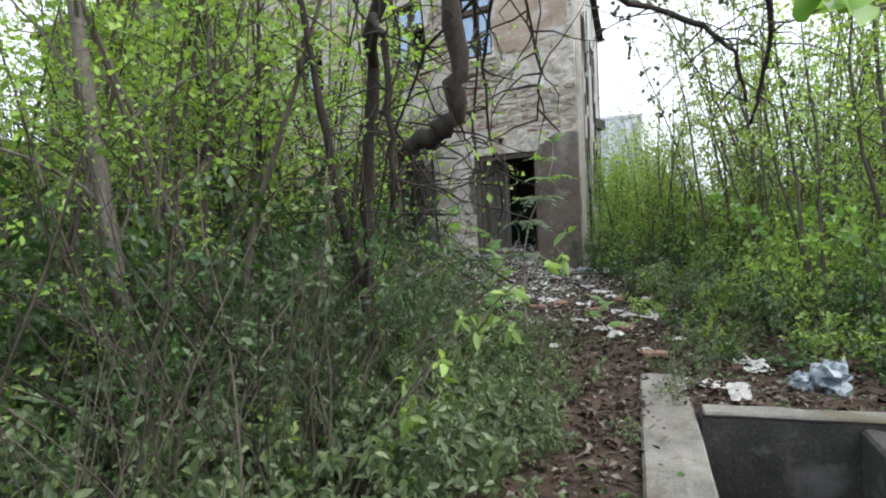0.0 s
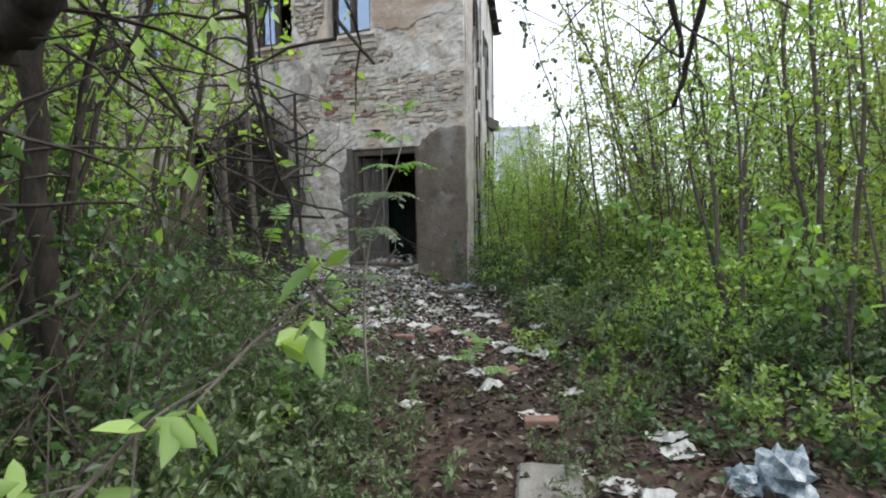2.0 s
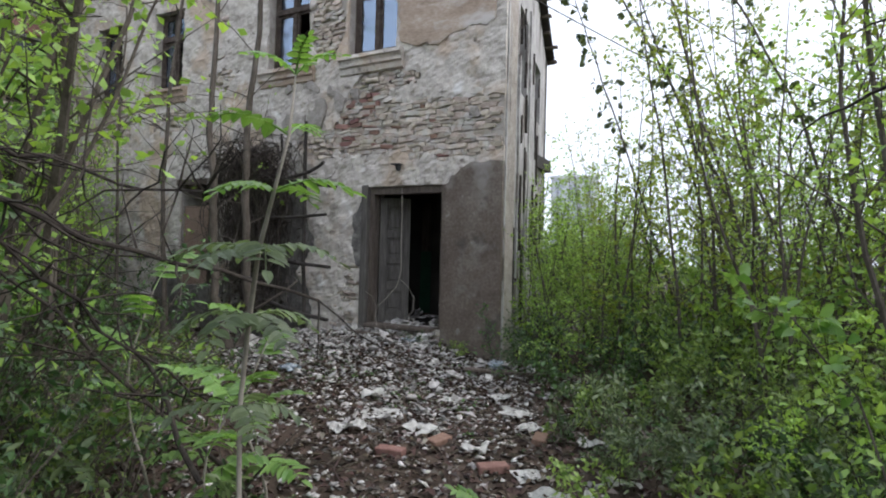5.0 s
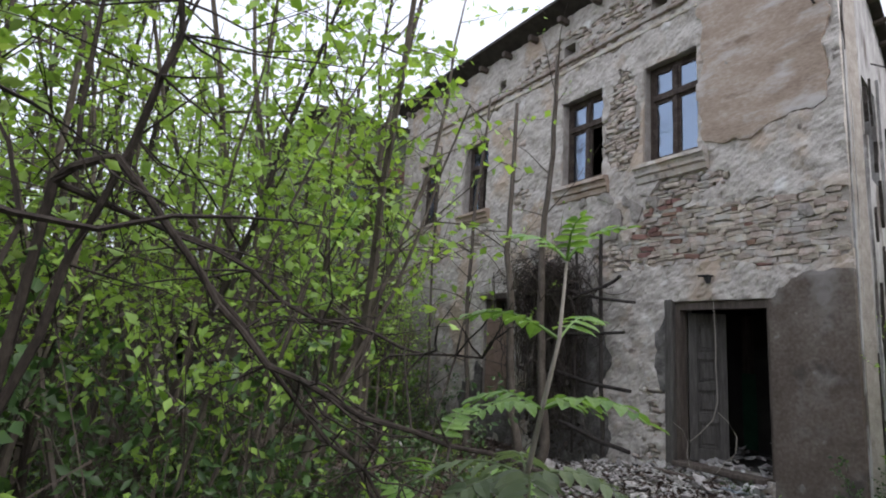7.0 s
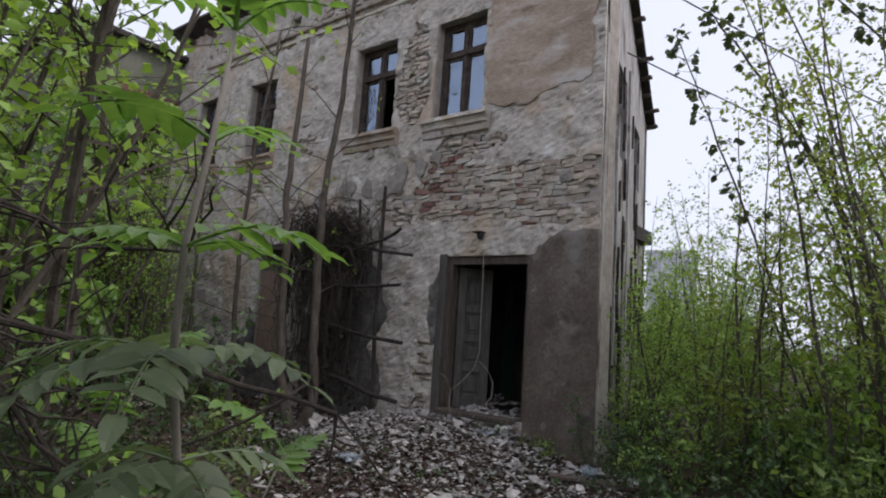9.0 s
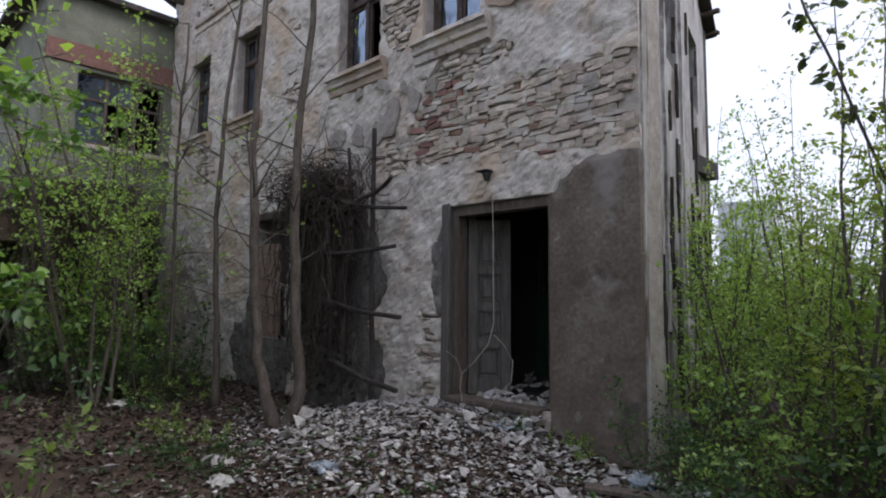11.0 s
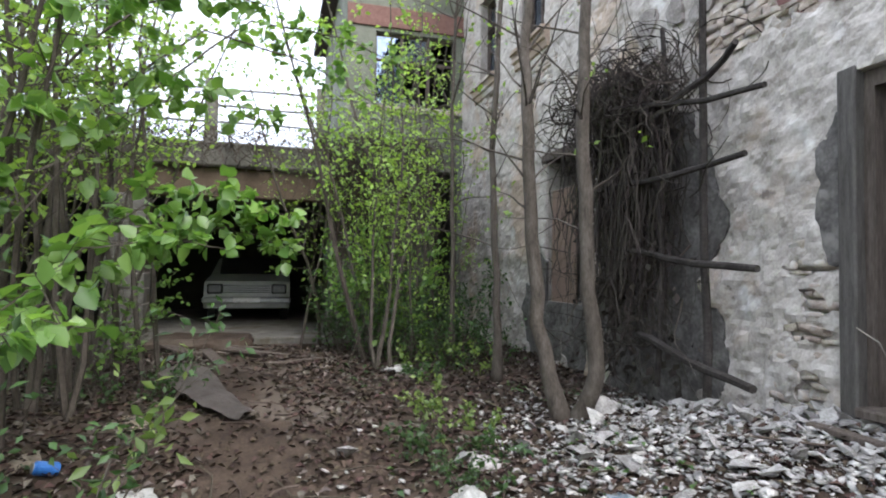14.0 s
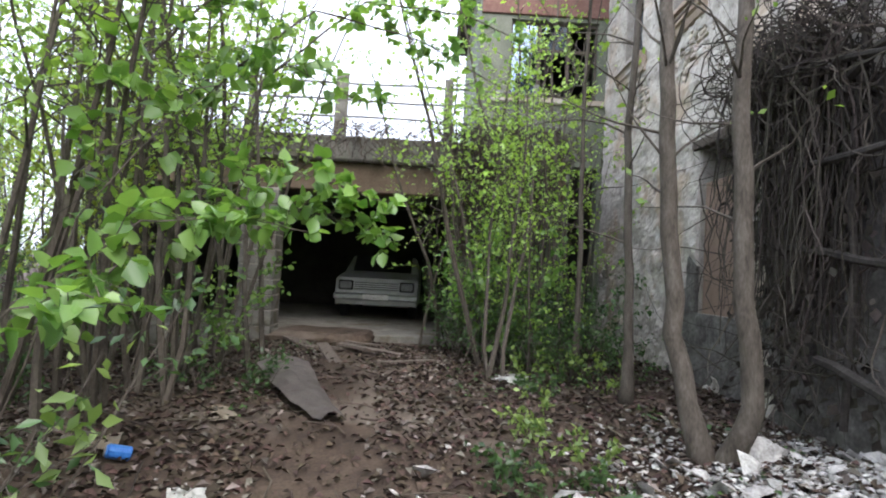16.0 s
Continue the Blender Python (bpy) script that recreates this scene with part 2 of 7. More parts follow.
_bp.inputs["Strength"].default_value, _bp.inputs["Distance"].default_value = 0.25, 0.02
_l.new(_wv.outputs[0], _bp.inputs["Height"])
_l.new(_bp.outputs[0], _g.inputs["Normal"])
_x = _n.new("ShaderNodeMixShader")
_l.new(_f.outputs[0], _x.inputs[0])
_l.new(_t.outputs[0], _x.inputs[1])
_l.new(_g.outputs[0], _x.inputs[2])
_l.new(_x.outputs[0], _n["Material Output"].inputs[0])


# ---- mesh helpers ----
class Geo:
    """Vertices and faces gathered for one mesh."""

    def __init__(self):
        self.v, self.f = [], []

    def quad_box(self, x0, x1, y0, y1, z0, z1, m=None):
        i = len(self.v)
        pts = [(x, y, z) for z in (z0, z1) for y in (y0, y1) for x in (x0, x1)]
        self.v += [tuple(m @ Vector(p)) for p in pts] if m else pts
        self.f += [tuple(i + k for k in q) for q in ((0, 2, 3, 1), (4, 5, 7, 6), (0, 1, 5, 4), (2, 6, 7, 3), (0, 4, 6, 2), (1, 3, 7, 5))]
        return self

    def tube(self, pts, radii, sides=5, cap=True):
        pts = [Vector(p) for p in pts]
        i = len(self.v)
        n = len(pts)
        for k, p in enumerate(pts):
            d = (pts[min(k + 1, n - 1)] - pts[max(k - 1, 0)]).normalized()
            a = d.orthogonal().normalized() if abs(d.z) > 0.9 else Vector((0, 0, 1)).cross(d).normalized()
            b = d.cross(a)
            r = radii[k] if hasattr(radii, "__len__") else radii
            for s in range(sides):
                w = 2 * math.pi * s / sides
                self.v.append(tuple(p + (a * math.cos(w) + b * math.sin(w)) * r))
        for k in range(n - 1):
            for s in range(sides):
                t = (s + 1) % sides
                self.f.append((i + k * sides + s, i + k * sides + t, i + (k + 1) * sides + t, i + (k + 1) * sides + s))
        if cap:
            self.f.append(tuple(i + s for s in range(sides))[::-1])
            self.f.append(tuple(i + (n - 1) * sides + s for s in range(sides)))
        return self

    def mesh(self, name, mat, smooth=False):
        me = bpy.data.meshes.new(name)
        me.from_pydata(self.v, [], self.f)
        me.materials.append(mat)
        if smooth:
            me.shade_smooth()
        me.update()
        return me


def part(name, geo, mat, parent=None, label="", smooth=False, m=None):
    """One mesh object, under a thing where one is given."""
    if isinstance(geo, bmesh.types.BMesh):
        me = bpy.data.meshes.new(name)
        geo.to_mesh(me)
        geo.free()
        me.materials.append(mat)
        if smooth:
            me.shade_smooth()
    elif isinstance(geo, Geo):
        me = geo.mesh(name, mat, smooth)
    else:
        me = geo
    ob = new(name, me)
    if parent:
        ob.parent = parent
    if m:
        ob.matrix_basis = m
    if label:
        ob["label"] = label
    return ob


def thing(name, m, label, category, group=""):
    ob = new(name)
    ob.empty_display_size = 0.1
    ob.matrix_basis = m
    return tagged(ob, label, category, group)


def box_bm(x0, x1, y0, y1, z0, z1, bevel=0.006, rough=0.0, cuts=0, seed=0):
    """A box with worn edges; rough: uneven faces."""
    bm = bmesh.new()
    bmesh.ops.create_cube(bm, size=1)
    for v in bm.verts:
        v.co = Vector((x0 + (v.co.x + 0.5) * (x1 - x0), y0 + (v.co.y + 0.5) * (y1 - y0), z0 + (v.co.z + 0.5) * (z1 - z0)))
    if bevel:
        bmesh.ops.bevel(bm, geom=bm.edges[:], offset=bevel, segments=1, affect="EDGES")
    if cuts:
        bmesh.ops.subdivide_edges(bm, edges=bm.edges[:], cuts=cuts, use_grid_fill=True)
    if rough:
        for v in bm.verts:
            q = v.co * 9 + Vector((seed * 3.7, 0, 0))
            v.co += Vector((noise.noise(q), noise.noise(q + Vector((40, 0, 0))), noise.noise(q + Vector((0, 40, 0))))) * rough
    return bm


def arrays_mesh(name, verts, tris, mat, smooth=False):
    me = bpy.data.meshes.new(name)
    me.vertices.add(len(verts))
    me.vertices.foreach_set("co", np.asarray(verts, np.float32).ravel())
    tris = np.asarray(tris, np.int32)
    k = tris.shape[1]
    me.loops.add(tris.size)
    me.loops.foreach_set("vertex_index", tris.ravel())
    me.polygons.add(len(tris))
    me.polygons.foreach_set("loop_start", np.arange(0, tris.size, k, dtype=np.int32))
    me.materials.append(mat)
    me.update(calc_edges=True)
    if smooth:
        me.shade_smooth()
    return me


def unit(a):
    return a / np.maximum(np.linalg.norm(a, axis=1, keepdims=True), 1e-9)


def leaf_mesh(name, at, way, size, mat, rng, wide=0.5, droop=0.35, flat=0.6):
    """Many folded, pointed leaves: six corners each, on the points at, growing along way."""
    n = len(at)
    way = unit(way + rng.normal(0, 0.45, (n, 3)) + np.array([0, 0, -droop]))
    up = unit(np.array([0, 0, 1.0]) * flat + rng.normal(0, 0.5, (n, 3)))
    side = unit(np.cross(way, up))
    nor = np.cross(side, way)
    s = (size * rng.uniform(0.6, 1.3, n))[:, None]
    w = s * wide * 0.5
    fold = w * 0.35
    p0 = at
    l1 = at + way * s * 0.35 + side * w + nor * fold
    r1 = at + way * s * 0.35 - side * w + nor * fold
    l2 = at + way * s * 0.72 + side * w * 0.7 + nor * fold * 0.3
    r2 = at + way * s * 0.72 - side * w * 0.7 + nor * fold * 0.3
    tip = at + way * s - nor * s * 0.12
    v = np.stack([p0, l1, l2, tip, r2, r1], 1).reshape(-1, 3)
    b = (np.arange(n) * 6)[:, None]
    t = np.concatenate([b + np.array([[0, 1, 2, 3]]), b + np.array([[0, 3, 4, 5]])], 1).reshape(-1, 4)
    return arrays_mesh(name, v, t[:, ::-1], mat)


def small_leaf_mesh(name, at, way, size, mat, rng, wide=0.55, droop=0.2):
    """Many small folded leaves of four corners."""
    n = len(at)
    way = unit(way + rng.normal(0, 0.5, (n, 3)) + np.array([0, 0, -droop]))
    up = unit(np.array([0, 0, 0.5]) + rng.normal(0, 0.55, (n, 3)))
    side = unit(np.cross(way, up))
    nor = np.cross(side, way)
    s = (size * rng.uniform(0.6, 1.35, n))[:, None]
    v = np.stack([at, at + way * s * 0.5 + side * s * wide * 0.5 + nor * s * 0.12, at + way * s, at + way * s * 0.5 - side * s * wide * 0.5 + nor * s * 0.12], 1).reshape(-1, 3)
    b = (np.arange(n) * 4)[:, None]
    t = np.concatenate([b + np.array([[0, 2, 1]]), b + np.array([[0, 3, 2]])], 1).reshape(-1, 3)
    return arrays_mesh(name, v, t, mat)


# ---- ground ----
def smooth_step(a, b, x):
    t = np.clip((x - a) / (b - a), 0, 1)
    return t * t * (3 - 2 * t)


def wavy(x, y):
    return (np.sin(x * 1.7 + 0.6 * np.sin(y * 1.3)) * np.cos(y * 1.9 + 0.4) + 0.6 * np.sin(x * 4.1 + y * 2.3) * np.sin(y * 3.7 - x)) * 0.5


PIT_TURN = radians(14.5)
PIT_AT = (4.37, -7.33)                  # far corner of the pit beside the kerb


def in_pit(x, y, m=0.0):
    dx, dy = x - PIT_AT[0], y - PIT_AT[1]
    u = dx * math.cos(PIT_TURN) + dy * math.sin(PIT_TURN)
    v = -dx * math.sin(PIT_TURN) + dy * math.cos(PIT_TURN)
    return (u > -m) & (u < 0.95 + m) & (v > -1.5 - m) & (v < m)


def ground_z(x, y):
    x, y = np.asarray(x, float), np.asarray(y, float)
    z = -0.60 + 0.035 * wavy(x, y)
    z = z + 0.22 * smooth_step(-1.0, -5.0, x) * smooth_step(-7.5, -5.0, y)
    heap = np.exp(-((x + 1.15) / 1.35) ** 2) * smooth_step(-2.6, -0.1, y) * (y < 0.4)
    z = z + 0.5 * heap + 0.10 * np.exp(-((x + 2.3) / 0.8) ** 2 - ((y + 0.8) / 0.7) ** 2)
    z = z + 0.18 * smooth_step(-1.5, 0.0, y) * smooth_step(-1.2, 0.2, x)
    z = np.where(in_pit(x, y, 0.04), -1.55, z)
    far = np.hypot(x, y)
    z = z + 0.6 * smooth_step(30, 120, far) * np.sin(x * 0.02) * np.cos(y * 0.017)
    return z


def build_ground():
    far = [-900, -500, -280, -160, -100, -70, -50, -38, -30, -24]
    xs = np.array(far + [-20, -17] + list(np.arange(-15, 9.01, 0.12)) + [11, 13, 16, 20] + [-a for a in far[::-1]])
    ys = np.array(far + [-20, -17] + list(np.arange(-14, 3.01, 0.12)) + [5, 8, 12, 16, 20] + [-a for a in far[::-1]])
    X, Y = np.meshgrid(xs, ys)
    v = np.stack([X.ravel(), Y.ravel(), ground_z(X, Y).ravel()], 1)
    nx, ny = len(xs), len(ys)
    i = (np.arange(ny - 1)[:, None] * nx + np.arange(nx - 1)[None, :]).ravel()
    f = np.stack([i, i + 1, i + nx + 1, i + nx], 1)
    tagged(new("ground", arrays_mesh("ground", v, f, GROUND, True)), "dark soil with leaf mould and a trodden path", "ground", kind="structure")


build_ground()


def gz(x, y):
    return float(ground_z(x, y))


# ---- walls ----
def wall_geo(u0, u1, z0, z1, depth, holes, put):
    """A wall of that depth along u with holes (u0, u1, z0, z1); put turns (u, d, z) into the world."""
    us = sorted({u0, u1, *[h[0] for h in holes], *[h[1] for h in holes]})
    zs = sorted({z0, z1, *[h[2] for h in holes], *[h[3] for h in holes]})
    g = Geo()

    def solid(i, j):
        if not (0 <= i < len(us) - 1 and 0 <= j < len(zs) - 1):
            return False
        cu, cz = (us[i] + us[i + 1]) / 2, (zs[j] + zs[j + 1]) / 2
        return not any(h[0] < cu < h[1] and h[2] < cz < h[3] for h in holes)

    def quad(*p):
        k = len(g.v)
        g.v.extend(put(*q) for q in p)
        g.f.append((k, k + 1, k + 2, k + 3))

    for i in range(len(us) - 1):
        for j in range(len(zs) - 1):
            if not solid(i, j):
                continue
            a, b, c, d = us[i], us[i + 1], zs[j], zs[j + 1]
            quad((a, 0, c), (b, 0, c), (b, 0, d), (a, 0, d))
            quad((a, depth, d), (b, depth, d), (b, depth, c), (a, depth, c))
            if not solid(i - 1, j):
                quad((a, 0, d), (a, depth, d), (a, depth, c), (a, 0, c))
            if not solid(i + 1, j):
                quad((b, 0, c), (b, depth, c), (b, depth, d), (b, 0, d))
            if not solid(i, j - 1):
                quad((a, 0, c), (a, depth, c), (b, depth, c), (b, 0, c))
            if not solid(i, j + 1):
                quad((a, 0, d), (b, 0, d), (b, depth, d), (a, depth, d))
    return g


X0, X1, ZT = -10.0, 0.95, 7.85          # facade: left end, right corner, top
DOOR = (-1.41, 0.0, 0.0, 2.2)
WINDOWS = [(-1.88, -0.94, 4.40, 6.02), (-3.72, -2.74, 4.40, 6.02), (-6.95, -6.05, 4.40, 6.02), (-8.95, -8.05, 4.40, 6.02)]
GF_WIN = (-5.95, -4.95, 0.45, 2.42)
VENTS = [(-1.75, -1.45, 6.98, 7.2), (-3.75, -3.45, 6.98, 7.2), (-5.75, -5.45, 6.98, 7.2)]
HOLES = [DOOR, *WINDOWS, GF_WIN, *VENTS]
SIDE_END = Vector((-0.05, 4.7, 0))       # back corner of the side wall
side_dir = (SIDE_END - Vector((X1, 0, 0))).normalized()
side_len = (SIDE_END - Vector((X1, 0, 0))).length
side_in = Vector((-side_dir.y, side_dir.x, 0))


def put_front(u, d, z):
    return (u, 0.02 + d, z)


def put_side(u, d, z):
    p = Vector((X1 - 0.02, 0.02, 0)) + side_dir * u + side_in * d
    return (p.x, p.y, z)


def put_wing(u, d, z):
    return (X0 - d, u, z)


wall_front = tagged(part("wall_front", wall_geo(X0, X1 - 0.02, -0.9, ZT, 0.45, HOLES, put_front), MORTAR), "derelict house front with crumbling plaster and exposed brick", "wall", kind="structure")
SIDE_HOLES = [(1.2, 2.1, 3.9, 5.3), (3.1, 3.9, 3.9, 5.0), (1.0, 1.35, 0.9, 2.1), (2.6, 2.95, 0.9, 2.0)]
wall_side = tagged(part("wall_side", wall_geo(0.47, side_len, -0.9, 5.6, 0.4, SIDE_HOLES, put_side), SIDE_PLASTER), "pale weathered plaster side wall with cracks", "wall", kind="structure")
sg = Geo()
sg.v += [put_side(u, d, z) for d in (0, 0.4) for u, z in ((0.47, 5.6), (side_len, 5.6), (0.47, 7.75))]
sg.f += [(0, 1, 2), (5, 4, 3), (0, 2, 5, 3), (1, 4, 5, 2)]
part("gable", sg, SIDE_PLASTER, wall_side)
# corner strip that joins the two walls
cg = Geo()
cg.v += [(X1 - 0.02, 0.02, -0.9), put_side(0.47, 0, -0.9), put_side(0.47, 0.4, -0.9), (X1 - 0.47, 0.47, -0.9)]
cg.v += [(a, b, 7.85) for a, b, c in cg.v]
cg.f += [(0, 1, 5, 4), (1, 2, 6, 5), (2, 3, 7, 6), (3, 0, 4, 7), (4, 5, 6, 7)]
part("corner_pier", cg, SIDE_PLASTER, wall_side)
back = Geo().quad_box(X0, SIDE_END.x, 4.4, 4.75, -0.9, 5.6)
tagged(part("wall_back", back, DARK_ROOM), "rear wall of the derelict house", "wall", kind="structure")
# unseen slab added to stop daylight falling in from the upper windows
tagged(part("floor_upper", Geo().quad_box(X0, 0.2, 0.47, 4.4, 3.0, 3.25), DARK_ROOM), "floor slab between the storeys added to block light", "floor", kind="structure")
tagged(part("floor_lower", Geo().quad_box(X0, 0.5, 0.3, 4.4, -0.4, -0.03), DARK_ROOM), "dark hallway floor", "floor", kind="structure")
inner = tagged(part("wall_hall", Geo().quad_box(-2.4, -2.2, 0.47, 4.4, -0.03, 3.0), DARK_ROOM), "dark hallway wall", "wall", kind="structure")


def plaster_gone(x, z):
    """Above zero where the plaster has fallen from the front."""
    v = Vector((x * 0.9, 3.1, z * 1.1))
    n = noise.fractal(v, 0.9, 2.1, 5) * 0.7 + noise.noise(Vector((x * 5.5, 8.0, z * 8.0))) * 0.36 + noise.noise(Vector((x * 12.0, 3.0, z * 15.0))) * 0.22
    def bump(cx, cz, rx, rz):
        return math.exp(-(((x - cx) / rx) ** 2 + ((z - cz) / rz) ** 2) ** 2)
    s = -0.62
    s += 1.35 * bump(0.45, 3.0, 0.75, 0.5) + 1.1 * bump(-0.55, 3.1, 0.8, 0.42) + 1.15 * bump(-1.45, 3.25, 0.65, 0.5)
    s += 1.25 * bump(-2.3, 5.2, 0.36, 1.0) + 0.85 * bump(-2.5, 6.75, 2.6, 0.22) + 0.7 * bump(-1.4, 3.9, 0.9, 0.25)
    s += 0.2 * bump(-2.0, 1.2, 0.5, 0.9) + 0.7 * bump(-2.3, 2.9, 0.5, 0.3) + 0.6 * bump(-7.5, 3.7, 2.0, 0.4) + 0.55 * bump(-5.6, 6.8, 2.5, 0.25)
    s += 0.95 * bump(-2.0, 7.15, 3.0, 0.3) + 0.35 * bump(-4.6, 4.4, 0.6, 0.5) + 0.5 * bump(-4.6, 0.3, 1.2, 0.6)
    s -= 1.6 * bump(0.0, 5.5, 0.75, 1.0) + 1.3 * bump(-0.7, 2.36, 1.0, 0.13)
    return s + n


def in_hole(x, z, m=0.0):
    return any(h[0] - m < x < h[1] + m and h[2] - m < z < h[3] + m for h in HOLES)


def cement_zone(x, z):
    """Newer smooth render beside the door, with a slanting broken top."""
    top = 2.5 if x > 0.42 else 2.17 + (x / 0.42) * 0.33
    return x > 0.0 and z < top + 0.04 * noise.noise(Vector((x * 9, 0, 4))) 


def tan_zone(x, z):
    w = noise.noise(Vector((x * 2.2, 2.0, z * 2.2))) * 0.2 + noise.noise(Vector((x * 7.0, 5.0, z * 7.0))) * 0.05
    return -0.86 + w < x < 0.8 + w * 0.5 and 4.42 + w + 0.35 * max(0, x - 0.2) < z < 6.6


def skin(name, zone, mat, out, step, label, relief):
    """A plaster coat on the front with ragged edges and thickness."""
    us = np.arange(X0, X1 + 1e-6, step)
    zs = np.arange(-0.75, ZT, step)
    us = us + (X1 - us[-1])
    g = Geo()
    idx = {}
    cells = set()
    for i in range(len(us) - 1):
        for j in range(len(zs) - 1):
            cx, cz = us[i] + step / 2, zs[j] + step / 2
            if not in_hole(cx, cz, 0.0) and zone(cx, cz):
                cells.add((i, j))

    # the broken outline runs smoothly from cell to cell
    links = {}
    for i, j in cells:
        for nb, p, q in (((i - 1, j), (i, j), (i, j + 1)), ((i + 1, j), (i + 1, j), (i + 1, j + 1)), ((i, j - 1), (i, j), (i + 1, j)), ((i, j + 1), (i, j + 1), (i + 1, j + 1))):
            if nb not in cells:
                links.setdefault(p, set()).add(q)
                links.setdefault(q, set()).add(p)
    line = {p: (us[p[0]], zs[p[1]]) for p in links}
    free = [p for p in links if not in_hole(us[p[0]], zs[p[1]], step) and us[p[0]] < X1 - 0.02 and zs[p[1]] > -0.7]
    for turn in range(3):
        old = dict(line)
        for p in free:
            nbs = [old[q] for q in sorted(links[p])]
            mx, mz = sum(a for a, b in nbs) / len(nbs), sum(b for a, b in nbs) / len(nbs)
            line[p] = (0.4 * old[p][0] + 0.6 * mx, 0.4 * old[p][1] + 0.6 * mz)

    def vert(i, j, d):
        k = (i, j, d)
        if k not in idx:
            x, z = line.get((i, j), (us[i], zs[j]))
            full = all(c in cells for c in ((i, j), (i - 1, j), (i, j - 1), (i - 1, j - 1)))
            q = Vector((x * 11, 1.0, z * 11))
            if not full and not in_hole(x, z, step) and x < X1 - 0.02:
                x += noise.noise(q) * step * 0.5
                z += noise.noise(q + Vector((0, 30, 0))) * step * 0.55
            y = 0.03 if d else -out + relief * noise.fractal(Vector((x * 3.2, 5.0, z * 3.2)), 0.8, 2.1, 5) + relief * 0.35 * noise.noise(Vector((x * 13.0, 5.0, z * 17.0))) + (0.007 if not full else 0)
            idx[k] = len(g.v)
            g.v.append((x, y, z))
        return idx[k]

    for i, j in cells:
        a, b, c, d = vert(i, j, 0), vert(i + 1, j, 0), vert(i + 1, j + 1, 0), vert(i, j + 1, 0)
        g.f.append((a, b, c, d))
        if (i - 1, j) not in cells:
            g.f.append((a, d, vert(i, j + 1, 1), vert(i, j, 1)))
        if (i + 1, j) not in cells:
            g.f.append((c, b, vert(i + 1, j, 1), vert(i + 1, j + 1, 1)))
        if (i, j - 1) not in cells:
            g.f.append((b, a, vert(i, j, 1), vert(i + 1, j, 1)))
        if (i, j + 1) not in cells:
            g.f.append((d, c, vert(i + 1, j + 1, 1), vert(i, j + 1, 1)))
    return part(name, g, mat, wall_front, label)


SOOT = material("sooty_black_wall_coat", [(0.05, 0.046, 0.043), (0.125, 0.116, 0.108), (0.23, 0.218, 0.205)], 5.0, 0.9, 0.6, 30.0, stain=((0.24, 0.225, 0.205), 2.2, 0.58))


def soot_zone(x, z):
    w = 0.34 * noise.fractal(Vector((x * 1.7, 6.0, z * 1.7)), 1.0, 2.0, 4) + 0.3 * noise.noise(Vector((x * 6.0, 2.0, z * 5.0)))
    return ((x + 3.62) / 1.02) ** 2 + (max(0, z - 1.35, 0.5 * (0.6 - z)) / 1.15) ** 2 + w * 1.4 < 0.9 or ((x + 1.57) / 0.12) ** 2 + ((z - 1.5) / 0.75) ** 2 + w * 3.0 < 0.6 or ((x + 5.7) / 1.2) ** 2 + ((z - 0.2) / 0.8) ** 2 + w * 2 < 0.8


skin("sooty_coat", soot_zone, SOOT, 0.026, 0.05, "soot-blackened patch of wall", 0.014)
skin("cement_render", cement_zone, CEMENT, 0.045, 0.05, "smooth grey-brown cement render beside the doorway", 0.008)
skin("tan_render", lambda x, z: tan_zone(x, z) and plaster_gone(x, z) < 0.35, RENDER_TAN, 0.05, 0.04, "tan finish coat with a broken edge", 0.006)
skin("old_plaster", lambda x, z: not cement_zone(x, z) and not tan_zone(x, z) and not soot_zone(x, z) and plaster_gone(x, z) < 0, PLASTER, 0.02, 0.04, "rough grey lime plaster", 0.04)



def scab_zone(x, z):
    """Patches of an older thick coat that still cling above the trellis and under the windows."""
    w = noise.fractal(Vector((x * 2.6, 12.0, z * 2.6)), 0.9, 2.0, 4)
    near = math.exp(-((x + 2.5) / 1.3) ** 2 - ((z - 3.65) / 0.5) ** 2) + 0.8 * math.exp(-((x + 3.6) / 0.9) ** 2 - ((z - 3.2) / 0.4) ** 2)
    return w * 0.8 + near * 0.75 > 0.72 and not cement_zone(x, z)


SCAB = material("grey_clinging_plaster_patch", [(0.19, 0.17, 0.152), (0.3, 0.272, 0.245), (0.4, 0.37, 0.34)], 5.0, 0.92, 0.5, 40.0)
skin("plaster_patch", scab_zone, SCAB, 0.058, 0.04, "older grey plaster patch with broken edges", 0.014)


